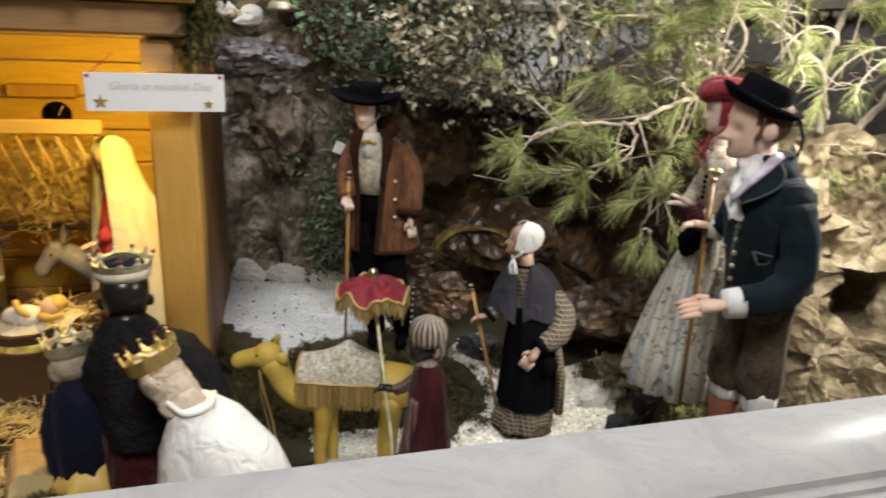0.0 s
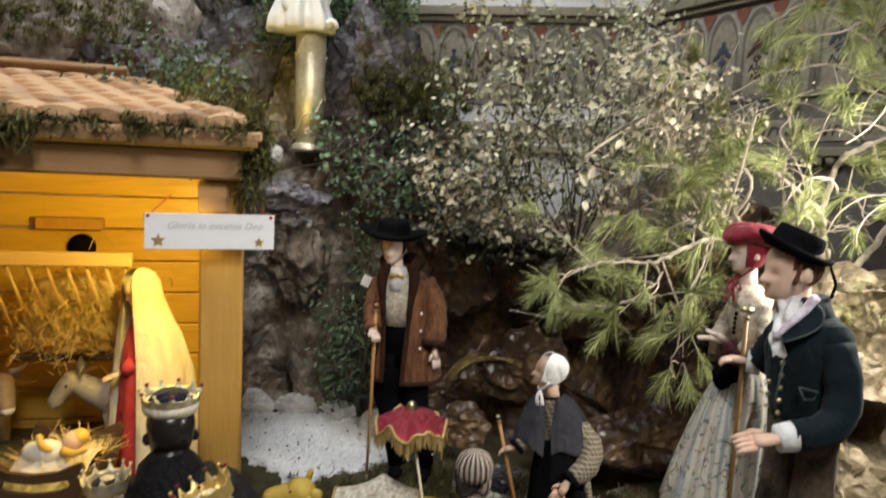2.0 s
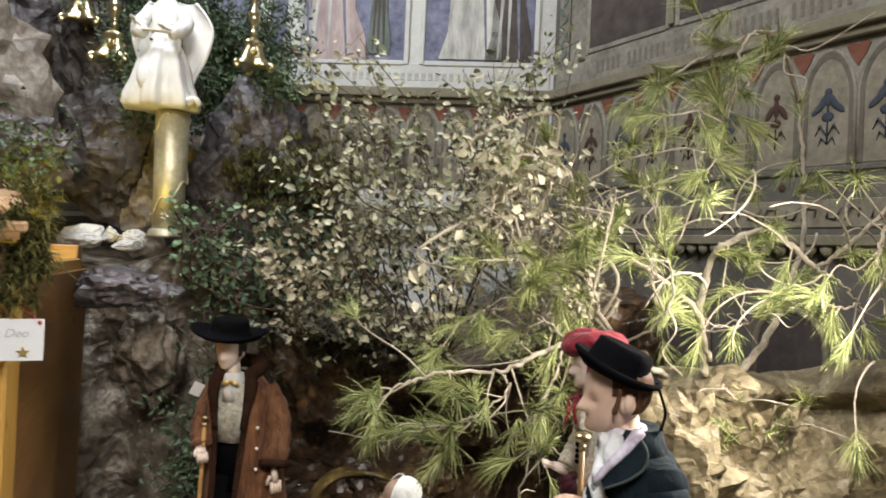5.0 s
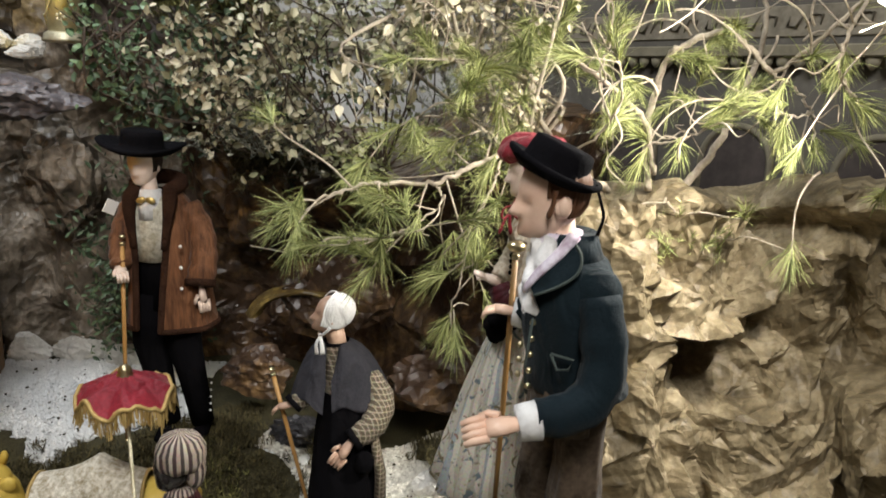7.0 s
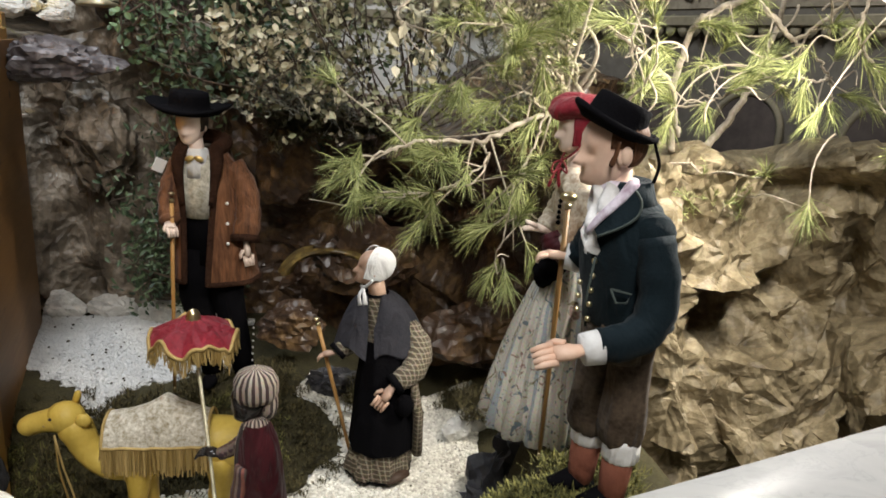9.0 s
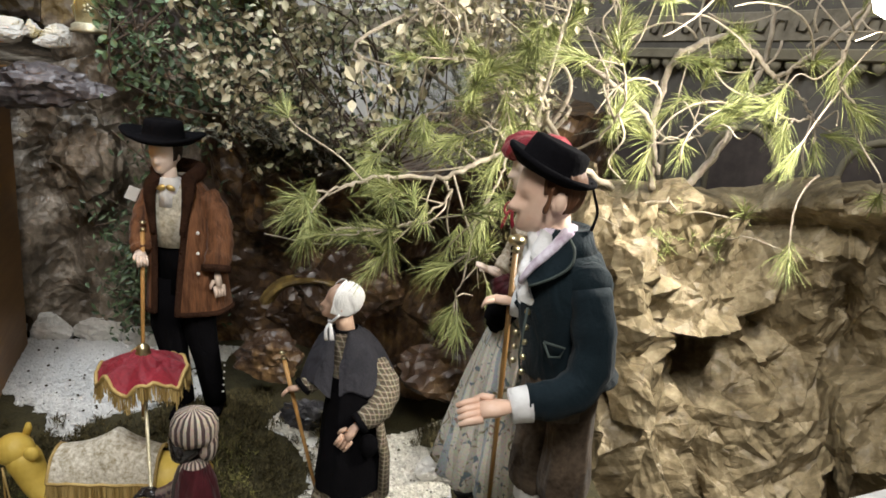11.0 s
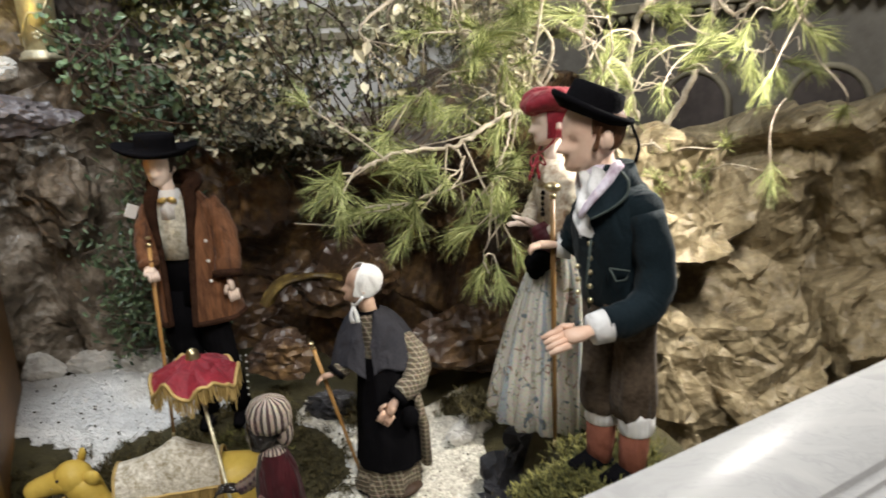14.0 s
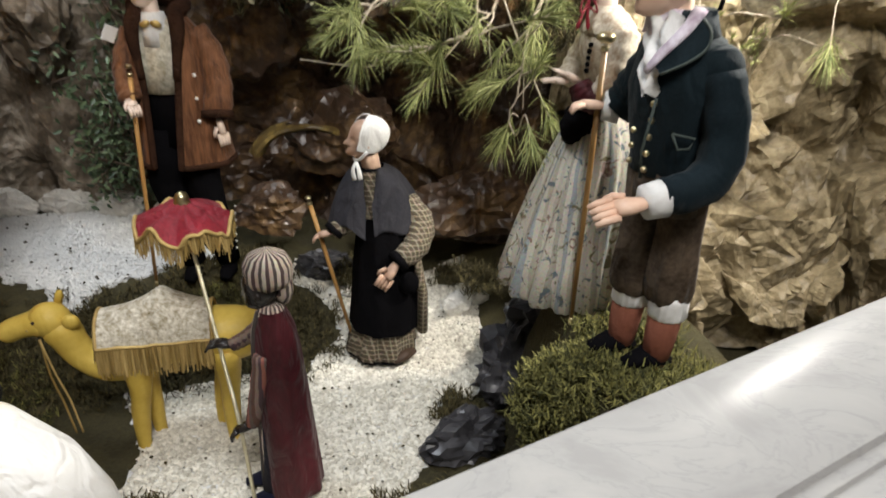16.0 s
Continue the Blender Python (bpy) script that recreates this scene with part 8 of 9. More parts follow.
def king_white():
    M = [WHITE_HAIR, WHITE_SATIN, GOLD, SKIN, RED_VELVET, GLAZED_WHITE]
    s = Shape()
    s.lathe([(0.0, 0.165, 0.15, 0.04, 0), (0.10, 0.160, 0.14, 0.04, 0), (0.22, 0.150, 0.125, 0.03, 0), (0.32, 0.125, 0.10, 0.015, 0), (0.385, 0.080, 0.075, -0.01, 0.01), (0.42, 0.042, 0.045, -0.035, 0.012)], 1, 40, 5, 0.05)
    s.tube([(-0.04, 0.012, 0.40), (-0.075, 0.015, 0.445)], [0.034, 0.030], 3, 14)
    s.ball((-0.105, 0.02, 0.462), (0.050, 0.046, 0.058), 0, 20, 12, rot=(0, -25, 0))
    s.ball((-0.08, 0.012, 0.440), (0.046, 0.044, 0.050), 0, 18, 10, rot=(0, -25, 0))
    s.ball((-0.062, 0.006, 0.415), (0.044, 0.044, 0.046), 0, 18, 10, rot=(0, -25, 0))
    g = np.random.default_rng(90)
    for k in range(30):
        t = 2 * math.pi * k / 30
        top = np.array([-0.108 + 0.046 * math.cos(t), 0.02 + 0.044 * math.sin(t), 0.478 - 0.02 * math.cos(t)])
        run = np.linspace(0, 1, 9)[:, None]
        line = top + run * np.array([0.050, -0.008, -0.085]) * g.uniform(0.8, 1.05) + 0.006 * np.stack([np.sin(9 * run[:, 0] + k), np.cos(8 * run[:, 0] + k), np.zeros(9)], 1)
        s.tube(line, np.linspace(0.009, 0.006, 9), 0, 7)
    crown(s, (-0.120, 0.022, 0.488), 0.054, 0.050, 2, 4, (0, -25, 0), 11)
    s.tube(curve_points([(-0.075, -0.035, 0.435), (-0.03, -0.045, 0.415), (0.01, -0.02, 0.425), (0.0, 0.03, 0.43)], 14), 0.006, 5, 8)
    s.moved(Matrix.Diagonal((0.92, 0.92, 0.95, 1)))
    return thing("mannequin", s, M, "kneeling king santon in white cape with gold crown", "mannequin", (-0.330, 1.20, 0.588), group="crib figures")


king_white()


def king_black():
    M = [BLACK_SKIN, BLACK_SATIN, OLD_BRASS, RED_VELVET, NAVY_VELVET, WINE_VELVET, CREAM_CLOTH]
    s = Shape()
    s.lathe([(0.0, 0.07, 0.08), (0.2, 0.075, 0.08), (0.35, 0.06, 0.07)], 5, 24, 6, 0.06)
    s.lathe([(0.20, 0.070, 0.085, 0.022, 0), (0.22, 0.084, 0.096, 0.020, 0), (0.27, 0.086, 0.098, 0.016, 0), (0.34, 0.082, 0.094, 0.010, 0), (0.42, 0.078, 0.086, 0.004, 0), (0.475, 0.066, 0.068, 0, 0), (0.505, 0.038, 0.038, 0, 0)], 1, 34, 6, 0.05)
    sleeve(s, [(0.05, 0.0, 0.43), (0.115, -0.01, 0.40), (0.165, -0.02, 0.31), (0.13, -0.03, 0.22)], [0.055, 0.070, 0.066, 0.040], 1, 16)
    sleeve(s, [(-0.045, 0.0, 0.43), (-0.068, -0.01, 0.36), (-0.072, 0.0, 0.30), (-0.080, 0.03, 0.26)], [0.040, 0.040, 0.036, 0.026], 1, 14)
    s.tube([(0, 0, 0.45), (0, 0.004, 0.515)], [0.045, 0.036], 0, 14)
    head(s, (-0.004, 0.012, 0.545), 0.066, 0, (-0.5, 1, 0), 0.8)
    s.lathe([(0.590, 0.056, 0.056), (0.605, 0.060, 0.060), (0.618, 0.055, 0.055)], 6, 24, centre=(-0.004, 0.012))
    crown(s, (-0.004, 0.012, 0.612), 0.058, 0.026, 2, 3, (0, 0, 0), 11)
    s.ball((-0.004, 0.012, 0.612), (0.048, 0.048, 0.03), 4, 16, 8)
    return thing("mannequin", s, M, "king santon in black satin and navy cape with crown", "mannequin", (-0.592, 1.40, 0.572), group="crib figures")


king_black()


def king_blue():
    M = [WHITE_HAIR, NAVY_VELVET, OLD_BRASS, NAVY_VELVET, YELLOW_SKIN, CREAM_CLOTH]
    s = Shape()
    s.lathe([(0.0, 0.098, 0.09), (0.06, 0.088, 0.082), (0.13, 0.065, 0.06)], 4, 40, 7, 0.12)
    s.lathe([(0.058, 0.040, 0.050), (0.066, 0.055, 0.062), (0.16, 0.068, 0.066), (0.25, 0.066, 0.060), (0.305, 0.050, 0.044), (0.33, 0.028, 0.028)], 1, 40, 6, 0.07)
    sleeve(s, [(-0.040, 0, 0.29), (-0.050, -0.02, 0.2), (-0.036, -0.03, 0.09)], [0.030, 0.034, 0.030], 1, 14)
    s.ball((-0.012, 0.004, 0.375), (0.042, 0.040, 0.052), 0, 18, 12)
    s.ball((-0.03, 0.01, 0.35), (0.036, 0.034, 0.04), 0, 16, 10)
    crown(s, (-0.012, 0.004, 0.398), 0.046, 0.040, 2, 5, (0, -6, 0), 10)
    s.ball((-0.012, 0.004, 0.405), (0.036, 0.036, 0.02), 3, 14, 8)
    return thing("mannequin", s, M, "kneeling king santon in navy velvet with silver crown", "mannequin", (-0.715, 1.385, 0.588), group="crib figures")


king_blue()


def mary():
    M = [CREAM_CLOTH, RED_CLOTH, SKIN, GOLD]
    s = Shape()
    s.lathe([(0.0, 0.105, 0.105, -0.01, -0.01), (0.12, 0.095, 0.095, -0.01, -0.01), (0.30, 0.080, 0.080, -0.01, -0.008), (0.42, 0.074, 0.072, -0.01, -0.006), (0.52, 0.06, 0.055, -0.01, 0), (0.60, 0.03, 0.03, -0.01, 0)], 1, 44, 9, 0.07)
    # veil and mantle: open to the front left
    a = np.linspace(radians(-96), radians(206), 44)
    rows = []
    for z, rx, ry, sx in ((0.0, 0.145, 0.12, 0.02), (0.12, 0.140, 0.115, 0.02), (0.28, 0.134, 0.105, 0.018), (0.42, 0.120, 0.092, 0.012), (0.52, 0.100, 0.082, 0.0), (0.58, 0.080, 0.070, -0.012), (0.64, 0.064, 0.060, -0.022), (0.69, 0.058, 0.054, -0.028), (0.715, 0.044, 0.042, -0.030), (0.728, 0.022, 0.022, -0.030), (0.73, 0.003, 0.003, -0.030)):
        w = 1 + 0.24 * max(0, 0.70 - z) * (np.sin(8 * a + 2 * z) + 0.5 * np.sin(15 * a + 1)) * 0.8
        rows.append(np.stack([sx + rx * w * np.cos(a), ry * w * np.sin(a), np.full(44, z)], 1))
    s.grid(np.stack(rows), 0)
    s.grid(np.stack(rows) * np.array([0.94, 0.94, 0.995]), 0)
    head(s, (-0.040, -0.008, 0.655), 0.042, 2, (-1, -0.55, -0.4), 0.7)
    hand(s, (-0.06, -0.07, 0.40), (-0.7, -0.5, -0.2), 2, 0.034, 0.2)
    s.tube([(-0.02, -0.06, 0.43), (-0.05, -0.075, 0.405)], [0.03, 0.022], 1, 12)
    s.lathe([(0.415, 0.068, 0.066), (0.425, 0.070, 0.068), (0.435, 0.067, 0.065)], 3, 24)
    return thing("mannequin", s, M, "santon woman in cream veil over a red dress", "mannequin", (-0.968, 2.13, 0.635), group="crib figures")


mary()


def joseph():
    M = [CREAM_CLOTH, ROBE, SKIN, DARK_HAIR, YELLOW_SKIN, BLACK_CLOTH]
    s = Shape()
    s.lathe([(0.0, 0.112, 0.10), (0.12, 0.100, 0.092), (0.30, 0.082, 0.076), (0.44, 0.075, 0.066), (0.54, 0.070, 0.055), (0.60, 0.03, 0.03)], 1, 40, 9, 0.06)
    s.tube(curve_points([(0.0, -0.055, 0.57), (0.004, -0.075, 0.48), (0.01, -0.078, 0.40)], 10), [0.02, 0.026, 0.03, 0.032, 0.034, 0.034, 0.032, 0.03, 0.026, 0.02], 0, 12, flat=0.4)
    head(s, (0.014, -0.022, 0.635), 0.044, 2, (0.55, -1, -0.22), 0.9)
    s.ball((0.032, -0.048, 0.592), (0.017, 0.015, 0.018), 3, 14, 8)
    a = np.linspace(radians(-40), radians(232), 40)
    rows = []
    for z, rx, ry in ((0.36, 0.115, 0.085), (0.46, 0.105, 0.078), (0.55, 0.085, 0.066), (0.61, 0.060, 0.056), (0.66, 0.052, 0.050), (0.690, 0.040, 0.038), (0.70, 0.006, 0.006)):
        rows.append(np.stack([0.004 + rx * np.cos(a), ry * np.sin(a) + 0.004, np.full(40, z)], 1))
    s.grid(np.stack(rows), 0)
    s.grid(np.stack(rows) * np.array([0.95, 0.95, 1]), 0)
    sleeve(s, [(0.075, -0.01, 0.53), (0.115, -0.04, 0.45), (0.150, -0.07, 0.385)], [0.034, 0.045, 0.05], 0, 14)
    hand(s, (0.150, -0.072, 0.38), (0.8, -0.5, -0.35), 4, 0.052, 0.1)
    sleeve(s, [(-0.075, -0.01, 0.53), (-0.085, -0.07, 0.42), (-0.03, -0.11, 0.335)], [0.034, 0.048, 0.055], 0, 14)
    hand(s, (-0.02, -0.115, 0.325), (1, -0.35, -0.15), 4, 0.052, 0.1)
    return thing("mannequin", s, M, "bearded santon man in cream headcloth and striped robe", "mannequin", (-1.605, 2.00, 0.615), group="crib figures")


joseph()


def beast(name, label, mat, at, turn, horns):
    """Ox or donkey figurine, standing, head to local -x."""
    M = [mat, HOOF, GLAZED_WHITE if horns else DONKEY_GREY, DARK_HAIR]
    s = Shape()
    s.tube(curve_points([(0.24, 0, 0.21), (0.15, 0, 0.225), (0.05, 0, 0.22), (-0.03, 0, 0.23)], 14), [0.04, 0.06, 0.07, 0.072, 0.072, 0.072, 0.072, 0.072, 0.072, 0.07, 0.068, 0.064, 0.058, 0.05], 0, 16)
    s.tube(curve_points([(0.0, 0, 0.235), (-0.07, 0, 0.27), (-0.12, 0, 0.30)], 8), [0.06, 0.056, 0.05, 0.046, 0.042, 0.04, 0.038, 0.036], 0, 14)
    s.tube(curve_points([(-0.11, 0, 0.315), (-0.15, 0, 0.285), (-0.18, 0, 0.245), (-0.19, 0, 0.225)], 9), [0.034, 0.040, 0.038, 0.034, 0.030, 0.027, 0.026, 0.026, 0.018], 0, 14)
    s.ball((-0.188, 0, 0.232), (0.022, 0.024, 0.024), 2, 12, 8)
    for k in (-1, 1):
        if horns:
            s.tube(curve_points([(-0.11, 0.03 * k, 0.335), (-0.11, 0.065 * k, 0.345), (-0.115, 0.085 * k, 0.365)], 8), np.linspace(0.011, 0.004, 8), 2, 8)
            s.ball((-0.10, 0.05 * k, 0.318), (0.012, 0.026, 0.010), 0, 10, 6, rot=(0, 0, 20 * k))
        else:
            s.tube([(-0.105, 0.018 * k, 0.335), (-0.100, 0.028 * k, 0.37), (-0.10, 0.032 * k, 0.40)], [0.010, 0.014, 0.004], 0, 8)
        s.ball((-0.145, 0.034 * k, 0.298), 0.006, 3, 8, 6)
        for x in (0.0, 0.19):
            s.tube([(x, 0.035 * k, 0.2), (x + 0.005, 0.038 * k, 0.11), (x, 0.038 * k, 0.02)], [0.034, 0.022, 0.017], 0, 10)
            s.tube([(x, 0.038 * k, 0.022), (x - 0.004, 0.038 * k, 0.0)], [0.019, 0.022], 1, 10)
    return thing(name, s, M, label, "figurine", at, turn, group="crib figures")


beast("ox_figurine", "brown plaster ox figurine standing in the stable", OX_BROWN, (-1.60, 2.28, 0.63), 138, True)
beast("donkey_figurine", "grey plaster donkey figurine standing in the stable", DONKEY_GREY, (-1.155, 2.27, 0.64), 18, False)


def cradle():
    root = base("cradle", "dark wooden cradle lined with straw and white cloth", "cradle", (-1.07, 1.72, 0.668), 8)
    half = [(0, 0.212), (0.06, 0.219), (0.106, 0.240), (0.120, 0.244), (0.128, 0.226), (0.070, 0), (0, 0), (0, 0.160), (0.055, 0.165), (0.086, 0.176), (0.093, 0.190), (0.086, 0.199), (0.055, 0.193), (0, 0.187)]
    for y0 in (-0.067, 0.228):
        e = Shape()
        for sx in (-1, 1):
            n = len(half)
            v = [(sx * x, y0 + d, z) for d in (-0.008, 0.008) for x, z in half]
            e.add(v, [tuple(range(n)), tuple(range(2 * n - 1, n - 1, -1))] + [(i, n + i, n + (i + 1) % n, (i + 1) % n) for i in range(n) if i != n - 1 and i != 6], 0, False)
        part("end_board", e, DARK_WOOD, root, "dark stained end board with a cut-out hand grip")
    for sx in (-1, 1):
        part("side_board", Shape().box((sx * 0.100, 0.08, 0.10), (0.014, 0.29, 0.20), 0, (0, sx * 11, 0), 0.003), DARK_WOOD, root)
    part("base_board", Shape().box((0, 0.08, 0.008), (0.17, 0.29, 0.016), 0, bevel=0.003), DARK_WOOD, root)


cradle()
cl = Shape()
U, V = np.meshgrid(np.linspace(-1, 1, 22), np.linspace(0, 1, 22), indexing="ij")
cl.grid(np.stack([0.10 * U, -0.05 + 0.25 * V, 0.20 - 0.03 * np.abs(U) + 0.012 * creased(U, V, 0.4, 8) + 0.03 * np.sin(V * 3.1) - 0.05 * (1 - V) ** 5], 2), 0)
thing("cloth", cl, WHITE_CLOTH, "white cloth laid over the cradle straw", "cloth", (-1.07, 1.72, 0.668), 8)
bb = Shape()
bb.ball((0.045, 0.065, 0.268), (0.030, 0.028, 0.028), 0, 18, 12)
bb.ball((0.058, 0.072, 0.276), (0.026, 0.028, 0.024), 2, 16, 10)
bb.tube(curve_points([(0.022, 0.05, 0.245), (-0.03, 0.05, 0.242), (-0.085, 0.07, 0.236)], 10), [0.020, 0.028, 0.032, 0.034, 0.034, 0.032, 0.030, 0.027, 0.024, 0.014], 1, 14)
bb.tube(curve_points([(0.0, 0.03, 0.252), (-0.02, 0.02, 0.272), (-0.032, 0.028, 0.300)], 8), [0.011, 0.011, 0.010, 0.010, 0.009, 0.009, 0.009, 0.007], 3, 10)
bb.tube(curve_points([(0.03, 0.03, 0.252), (0.065, 0.015, 0.252), (0.095, 0.02, 0.262)], 8), [0.012, 0.012, 0.011, 0.010, 0.009, 0.009, 0.009, 0.007], 3, 10)
thing("doll", bb, [SKIN, WHITE_CLOTH, YELLOW_SKIN, YELLOW_SKIN], "small ochre plaster infant doll lying in the cradle", "doll", (-1.065, 1.72, 0.652), 8, group="crib figures")


def cradle_straw(g, n):
    return np.stack([-1.07 + g.uniform(-0.11, 0.11, n), 1.72 + g.uniform(-0.015, 0.22, n), 0.668 + g.uniform(0.17, 0.215, n)], 1)


blades(420, cradle_straw, 0.075, 0.003, STRAW, "straw_bedding", "straw bedding sticking out of the cradle", "straw", 71, (-0.1, 0.6))


def angel():
    """A robed angel kneeling on spread skirts, one tall wing behind each shoulder."""
    s = Shape()
    s.lathe([(0.0, 0.120, 0.092, -0.006, 0), (0.012, 0.128, 0.098, -0.008, 0), (0.05, 0.120, 0.094, -0.008, -0.004), (0.10, 0.100, 0.086, -0.004, -0.008), (0.16, 0.086, 0.080, 0.0, -0.012), (0.21, 0.062, 0.058, 0.002, -0.006), (0.245, 0.046, 0.042, 0.002, 0), (0.29, 0.050, 0.044, 0.0, 0), (0.34, 0.055, 0.042, 0, 0), (0.375, 0.048, 0.036, 0, 0), (0.395, 0.030, 0.026, 0, 0), (0.41, 0.018, 0.018, 0, 0)], 0, 72, 7, 0.11)
    s.ball((-0.030, -0.060, 0.12), (0.045, 0.032, 0.07), 0, 18, 12, rot=(-20, 0, 0))
    s.tube(curve_points([(0.10, -0.03, 0.02), (0.128, -0.04, 0.035), (0.145, -0.04, 0.012)], 8), np.linspace(0.03, 0.012, 8), 0, 10, flat=0.6)
    s.tube([(0, 0, 0.39), (-0.004, -0.006, 0.435)], 0.018, 1, 12)
    look_to = (-0.45, -1, -0.25)
    head(s, (-0.010, -0.014, 0.462), 0.036, 1, look_to, 0.8)
    hair(s, (-0.008, -0.010, 0.465), 0.036, 2, look_to, 1.15, 0.20, 1.12, 0.05)
    sleeve(s, [(-0.054, 0, 0.36), (-0.082, -0.03, 0.30), (-0.066, -0.07, 0.262), (-0.050, -0.085, 0.265)], [0.022, 0.027, 0.030, 0.022], 0, 14)
    sleeve(s, [(0.054, 0, 0.36), (0.080, -0.03, 0.30), (0.060, -0.07, 0.262), (0.045, -0.085, 0.258)], [0.022, 0.027, 0.030, 0.022], 0, 14)
    s.tube(curve_points([(-0.066, -0.06, 0.262), (-0.074, -0.066, 0.225), (-0.070, -0.066, 0.19)], 8), np.linspace(0.020, 0.008, 8), 0, 10, flat=0.5)
    s.tube(curve_points([(0.062, -0.06, 0.262), (0.072, -0.066, 0.225), (0.074, -0.066, 0.19)], 8), np.linspace(0.020, 0.008, 8), 0, 10, flat=0.5)
    hand(s, (-0.060, -0.085, 0.272), (-0.5, -0.4, 0.6), 1, 0.026)
    hand(s, (0.048, -0.088, 0.262), (-0.8, -0.5, 0.3), 1, 0.026)
    s.tube([(-0.062, -0.082, 0.262), (0.0, -0.098, 0.256), (0.05, -0.086, 0.254)], 0.010, 3, 10, flat=0.5)
    for side, wide in ((1, 1.0), (-1, 0.75)):
        rows = []
        for t in np.linspace(0, 1, 15):
            z = 0.405 - 0.30 * t
            mid_x = 0.055 + 0.050 * math.sin(min(1, t * 2.2) * 1.57) - 0.030 * t * t
            half = (0.012 + 0.040 * math.sin(math.pi * min(1, 0.10 + 0.95 * t) ** 0.8)) * wide
            rows.append([(side * (mid_x + half * u), 0.045 + 0.012 * (1 - u * u) + 0.004 * math.cos(9 * u + 14 * t) * t, z) for u in np.linspace(-1, 1, 11)])
        wing = np.array(rows)
        s.grid(wing, 0)
        s.grid(wing + np.array([0, 0.010, 0]), 0)
        s.tube(curve_points(wing[:, -1 if side > 0 else 0], 24), 0.006, 0, 8)
        s.tube(curve_points(wing[:, 0 if side > 0 else -1], 24), 0.006, 0, 8)
    return thing("statue", s, [GLAZED_WHITE, GLAZED_WHITE, CREAM_CLOTH, CREAM_CLOTH], "white glazed kneeling angel statue on a brass column", "statue", (-0.628, 2.715, 2.236))


angel()
col = base("column", "aged brass column with relief garland", "column", (-0.598, 2.735, 1.775))
part("shaft", Shape().lathe([(0.03, 0.052, 0.052), (0.2, 0.056, 0.056), (0.455, 0.060, 0.060)], 0, 32), OLD_BRASS, col)
part("foot_ring", Shape().lathe([(0.0, 0.070, 0.070), (0.008, 0.074, 0.074), (0.016, 0.066, 0.066), (0.024, 0.066, 0.066), (0.032, 0.056, 0.056)], 0, 32), OLD_BRASS, col)
a = np.linspace(0, 2.6 * math.pi, 60)
part("garland", Shape().tube(np.stack([0.060 * np.cos(a + 3), 0.060 * np.sin(a + 3), 0.05 + 0.39 * a / a[-1] + 0.015 * np.sin(5 * a)], 1), 0.0035, 0, 6), OLD_BRASS, col, "raised trailing vine relief")
ros = Shape()
for k in range(5):
    ros.ball((0.010 * math.cos(k * 1.2566), -0.0545, 0.075 + 0.010 * math.sin(k * 1.2566)), (0.006, 0.003, 0.006), 0, 8, 6)
part("rosette", ros.moved(pose(0.006, 0, 0)), OLD_BRASS, col)


def candlestick():
    """A knopped stem on a three-sided waisted foot with scrolled claws."""
    root = base("candlestick", "tall polished brass altar candlestick on clawed base", "candlestick", (-0.90, 2.9, 2.435), 0, "altar candlesticks")
    a = np.linspace(0, 2 * math.pi, 48, endpoint=False)
    rings = []
    for z, r, k in ((0.022, 0.056, 0.30), (0.030, 0.060, 0.30), (0.040, 0.050, 0.28), (0.060, 0.040, 0.26), (0.085, 0.033, 0.24), (0.105, 0.030, 0.22), (0.112, 0.036, 0.20), (0.120, 0.036, 0.15), (0.128, 0.022, 0.05), (0.138, 0.015, 0)):
        w = 1 + k * np.cos(3 * a + 1.57)
        rings.append(np.stack([r * w * np.cos(a), r * w * np.sin(a), np.full(48, z)], 1))
    foot = part("foot", Shape().rings(rings, 0), BRASS, root)
    for k in range(3):
        t = k * 2.0944 - 1.57 / 3
        c, q = math.cos(t), math.sin(t)
        turn = np.linspace(0, 4.6, 18)
        line = [((0.074 - 0.016 * math.cos(u) * (1 - u / 7)) * c, (0.074 - 0.016 * math.cos(u) * (1 - u / 7)) * q, 0.020 + 0.016 * math.sin(u) * (1 - u / 7)) for u in turn]
        part("claw", Shape().tube(line, np.linspace(0.011, 0.006, 18), 0, 8).ball((0.074 * c, 0.074 * q, 0.013), (0.014, 0.014, 0.013), 0, 12, 8), BRASS, foot)
        part("mask", Shape().ball((0.034 * -c, 0.034 * -q, 0.078), (0.012, 0.012, 0.016), 0, 12, 8), BRASS, foot)
    prof = [(0.135, 0.013), (0.145, 0.010), (0.152, 0.017), (0.160, 0.017), (0.166, 0.010), (0.185, 0.012), (0.20, 0.021), (0.212, 0.024), (0.222, 0.020), (0.228, 0.026), (0.236, 0.026), (0.242, 0.013), (0.262, 0.011), (0.282, 0.014), (0.305, 0.022), (0.318, 0.026), (0.330, 0.021), (0.336, 0.027), (0.344, 0.027), (0.350, 0.013), (0.38, 0.010), (0.41, 0.014), (0.435, 0.021), (0.45, 0.017), (0.47, 0.010), (0.51, 0.012), (0.55, 0.012)]
    part("stem", Shape().lathe([(z, r, r) for z, r in prof], 0, 24), BRASS, root)
    part("drip_pan", Shape().lathe([(0.55, 0.014, 0.014), (0.56, 0.042, 0.042), (0.57, 0.046, 0.046), (0.572, 0.01, 0.01)], 0, 20), BRASS, root)
    part("candle", Shape().lathe([(0.57, 0.014, 0.014), (0.85, 0.013, 0.013)], 0, 16), GLAZED_WHITE, root, "white wax candle")
    return root


cs = candlestick()
copy_thing(cs, pose(-0.37, 2.92, 2.437, 0, 0, 25))
copy_thing(cs, pose(-1.10, 3.05, 2.62, 0, 0, 10))

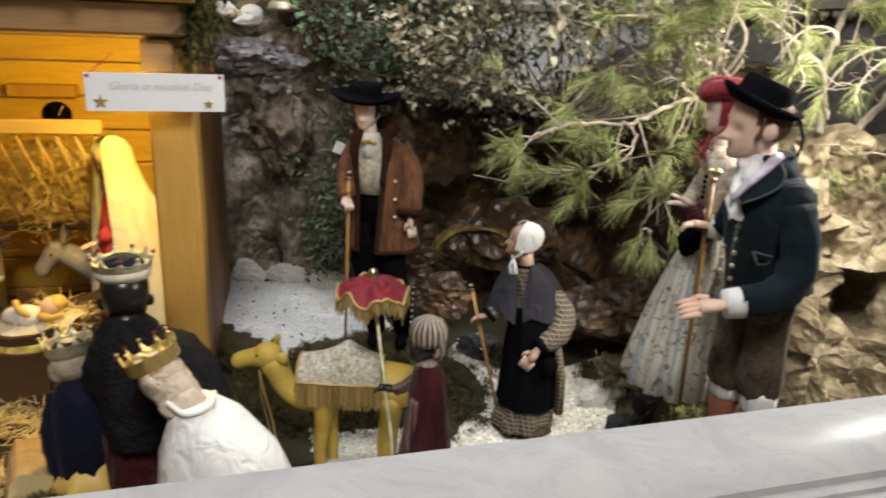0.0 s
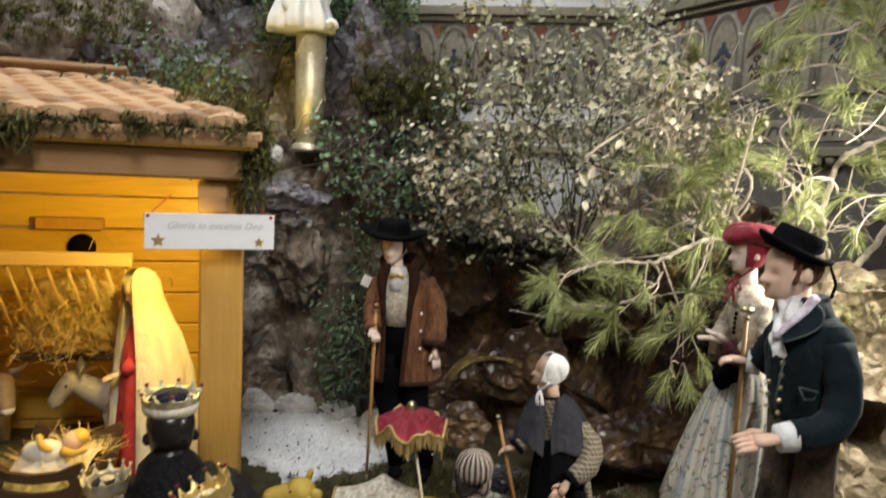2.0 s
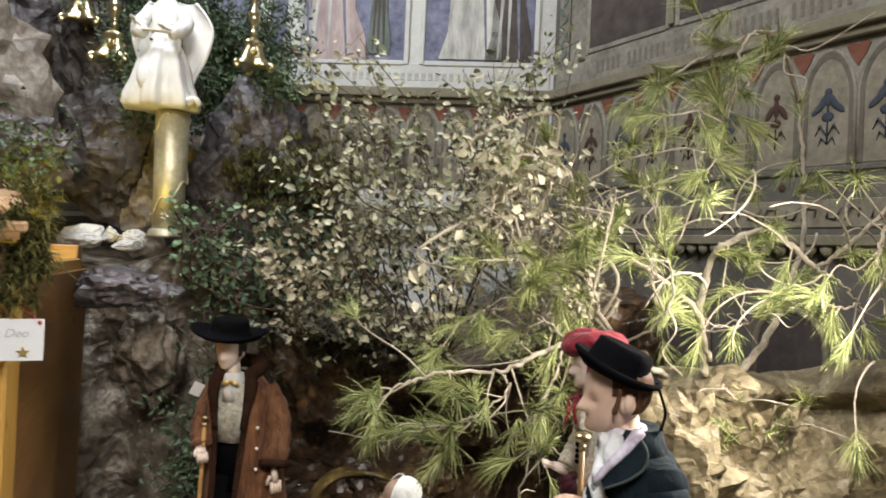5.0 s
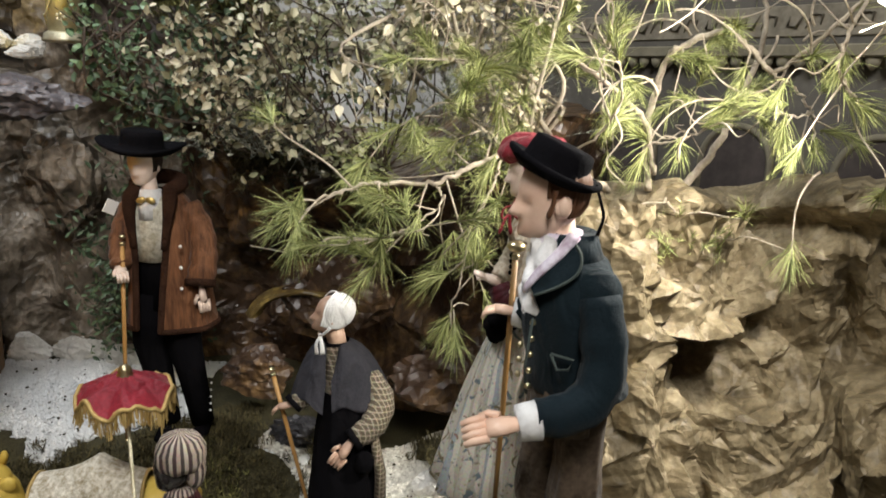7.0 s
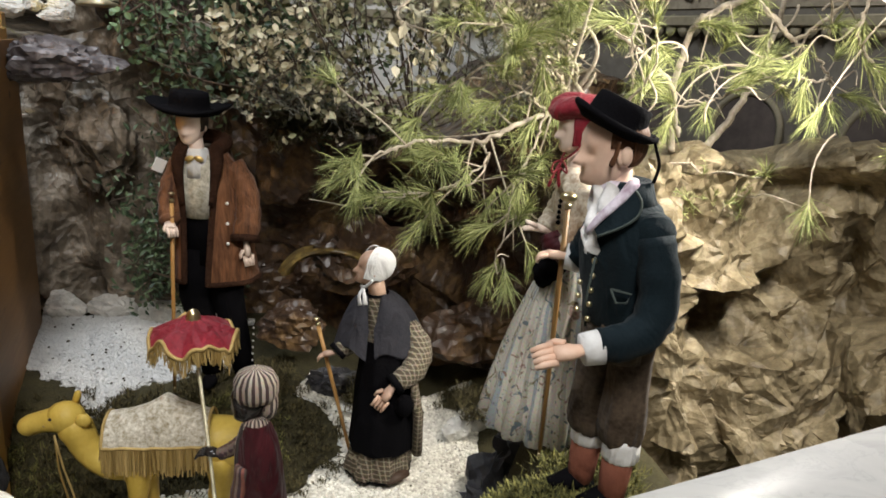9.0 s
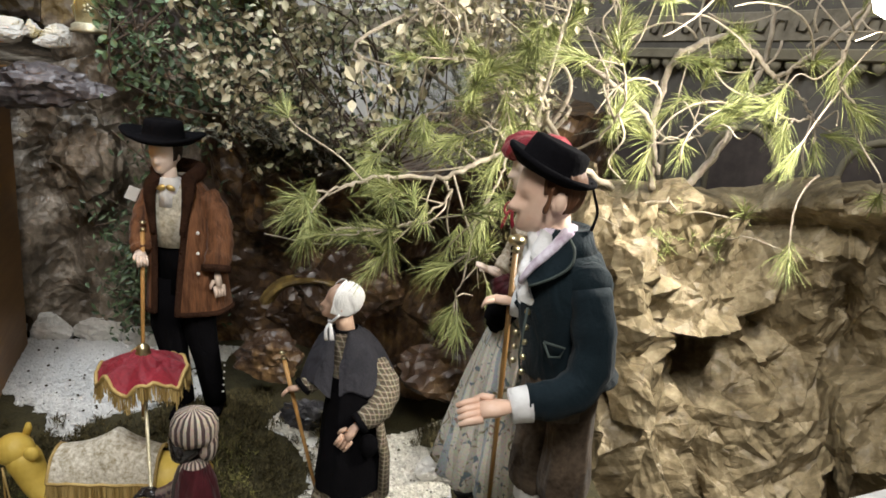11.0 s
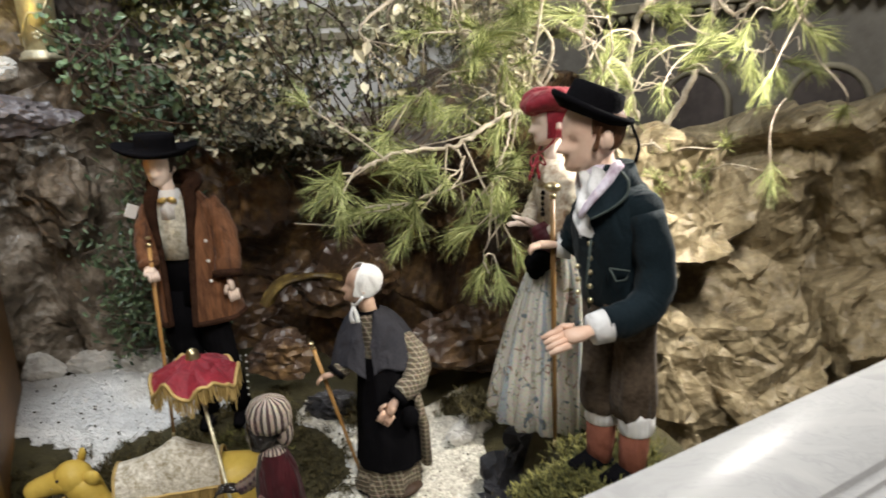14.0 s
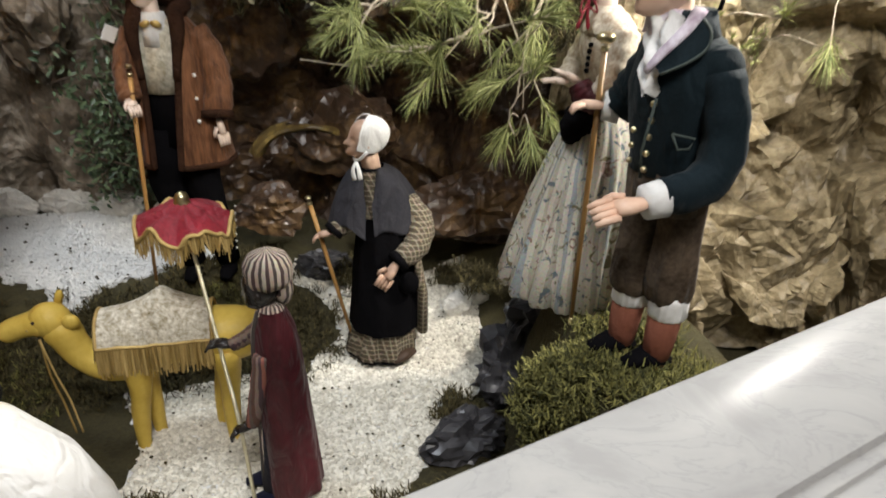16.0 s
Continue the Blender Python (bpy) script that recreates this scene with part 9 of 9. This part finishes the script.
# white blossoms on the rocks
for at in ((-1.82, 2.9, 2.62), (-1.89, 2.9, 2.58)):
    f = Shape()
    for k in range(6):
        f.ball((0.030 * math.cos(k * 1.05), -0.01, 0.030 * math.sin(k * 1.05)), (0.024, 0.018, 0.024), 0, 12, 8)
    f.ball((0, -0.015, 0), (0.03, 0.02, 0.03), 0, 12, 8)
    thing("white_flower", f, GLAZED_WHITE, "round white paper blossom among the rocks", "flower", at, group="white blossoms")

blades(900, patch(-1.03, 1.335, 0.16, 0.055, 0.012, 0.015), 0.045, 0.003, STRAW, "straw_litter", "chopped pale straw heaped beside the marble rail", "straw", 33, (-0.1, 0.4))

# split log behind the kings: a squared, pale quarter with its split top face
lg = base("log", "short pale split log lying on its side", "log", (-0.845, 1.375, 0.602), 34)
U, V = np.meshgrid(np.linspace(0, 2 * math.pi, 29), np.linspace(-0.085, 0.085, 9), indexing="ij")
r = 0.052 / np.maximum(np.abs(np.cos(U + 0.3)), np.abs(np.sin(U + 0.3))) ** 0.75 * (1 + 0.05 * np.sin(9 * U + 20 * V))
part("split_face", Shape().grid(np.stack([r * np.cos(U), V, 0.060 + r * np.sin(U)], 2), 0, False), PALE_WOOD, lg, "pale split wood")
for y in (-0.085, 0.085):
    k = 0 if y < 0 else -1
    part("cut_face", Shape().add(np.stack([r[:-1, k] * np.cos(U[:-1, k]), np.full(28, y), 0.060 + r[:-1, k] * np.sin(U[:-1, k])], 1), [tuple(range(28)) if y < 0 else tuple(range(27, -1, -1))], 0, False), STRAW, lg, "yellowish sawn end")

# the bare bulb in its holder, on an arm from the side
blb = base("bulb_lamp", "bare lit bulb hanging from a black side arm", "lamp", BULB)
GLOW, gnt, gbs = nodes_of("lit_bulb_glass")
gbs.inputs["Emission Color"].default_value = (1.0, 0.9, 0.72, 1)
gbs.inputs["Emission Strength"].default_value = 30.0
part("bulb", Shape().lathe([(0.06, 0.014, 0.014), (0.04, 0.018, 0.018), (0.015, 0.028, 0.028), (-0.005, 0.031, 0.031), (-0.025, 0.025, 0.025), (-0.035, 0.008, 0.008)], 0, 20), GLOW, blb, "glowing white bulb")
part("holder", Shape().lathe([(0.06, 0.018, 0.018), (0.10, 0.019, 0.019), (0.11, 0.013, 0.013)], 0, 16), BLACK_CLOTH, blb, "black lamp holder")
part("arm", Shape().tube(curve_points([(0, 0, 0.10), (0.03, -0.01, 0.16), (0.2, -0.1, 0.2), (0.9, -0.5, 0.25)], 20), 0.006, 0, 8), BLACK_CLOTH, blb)
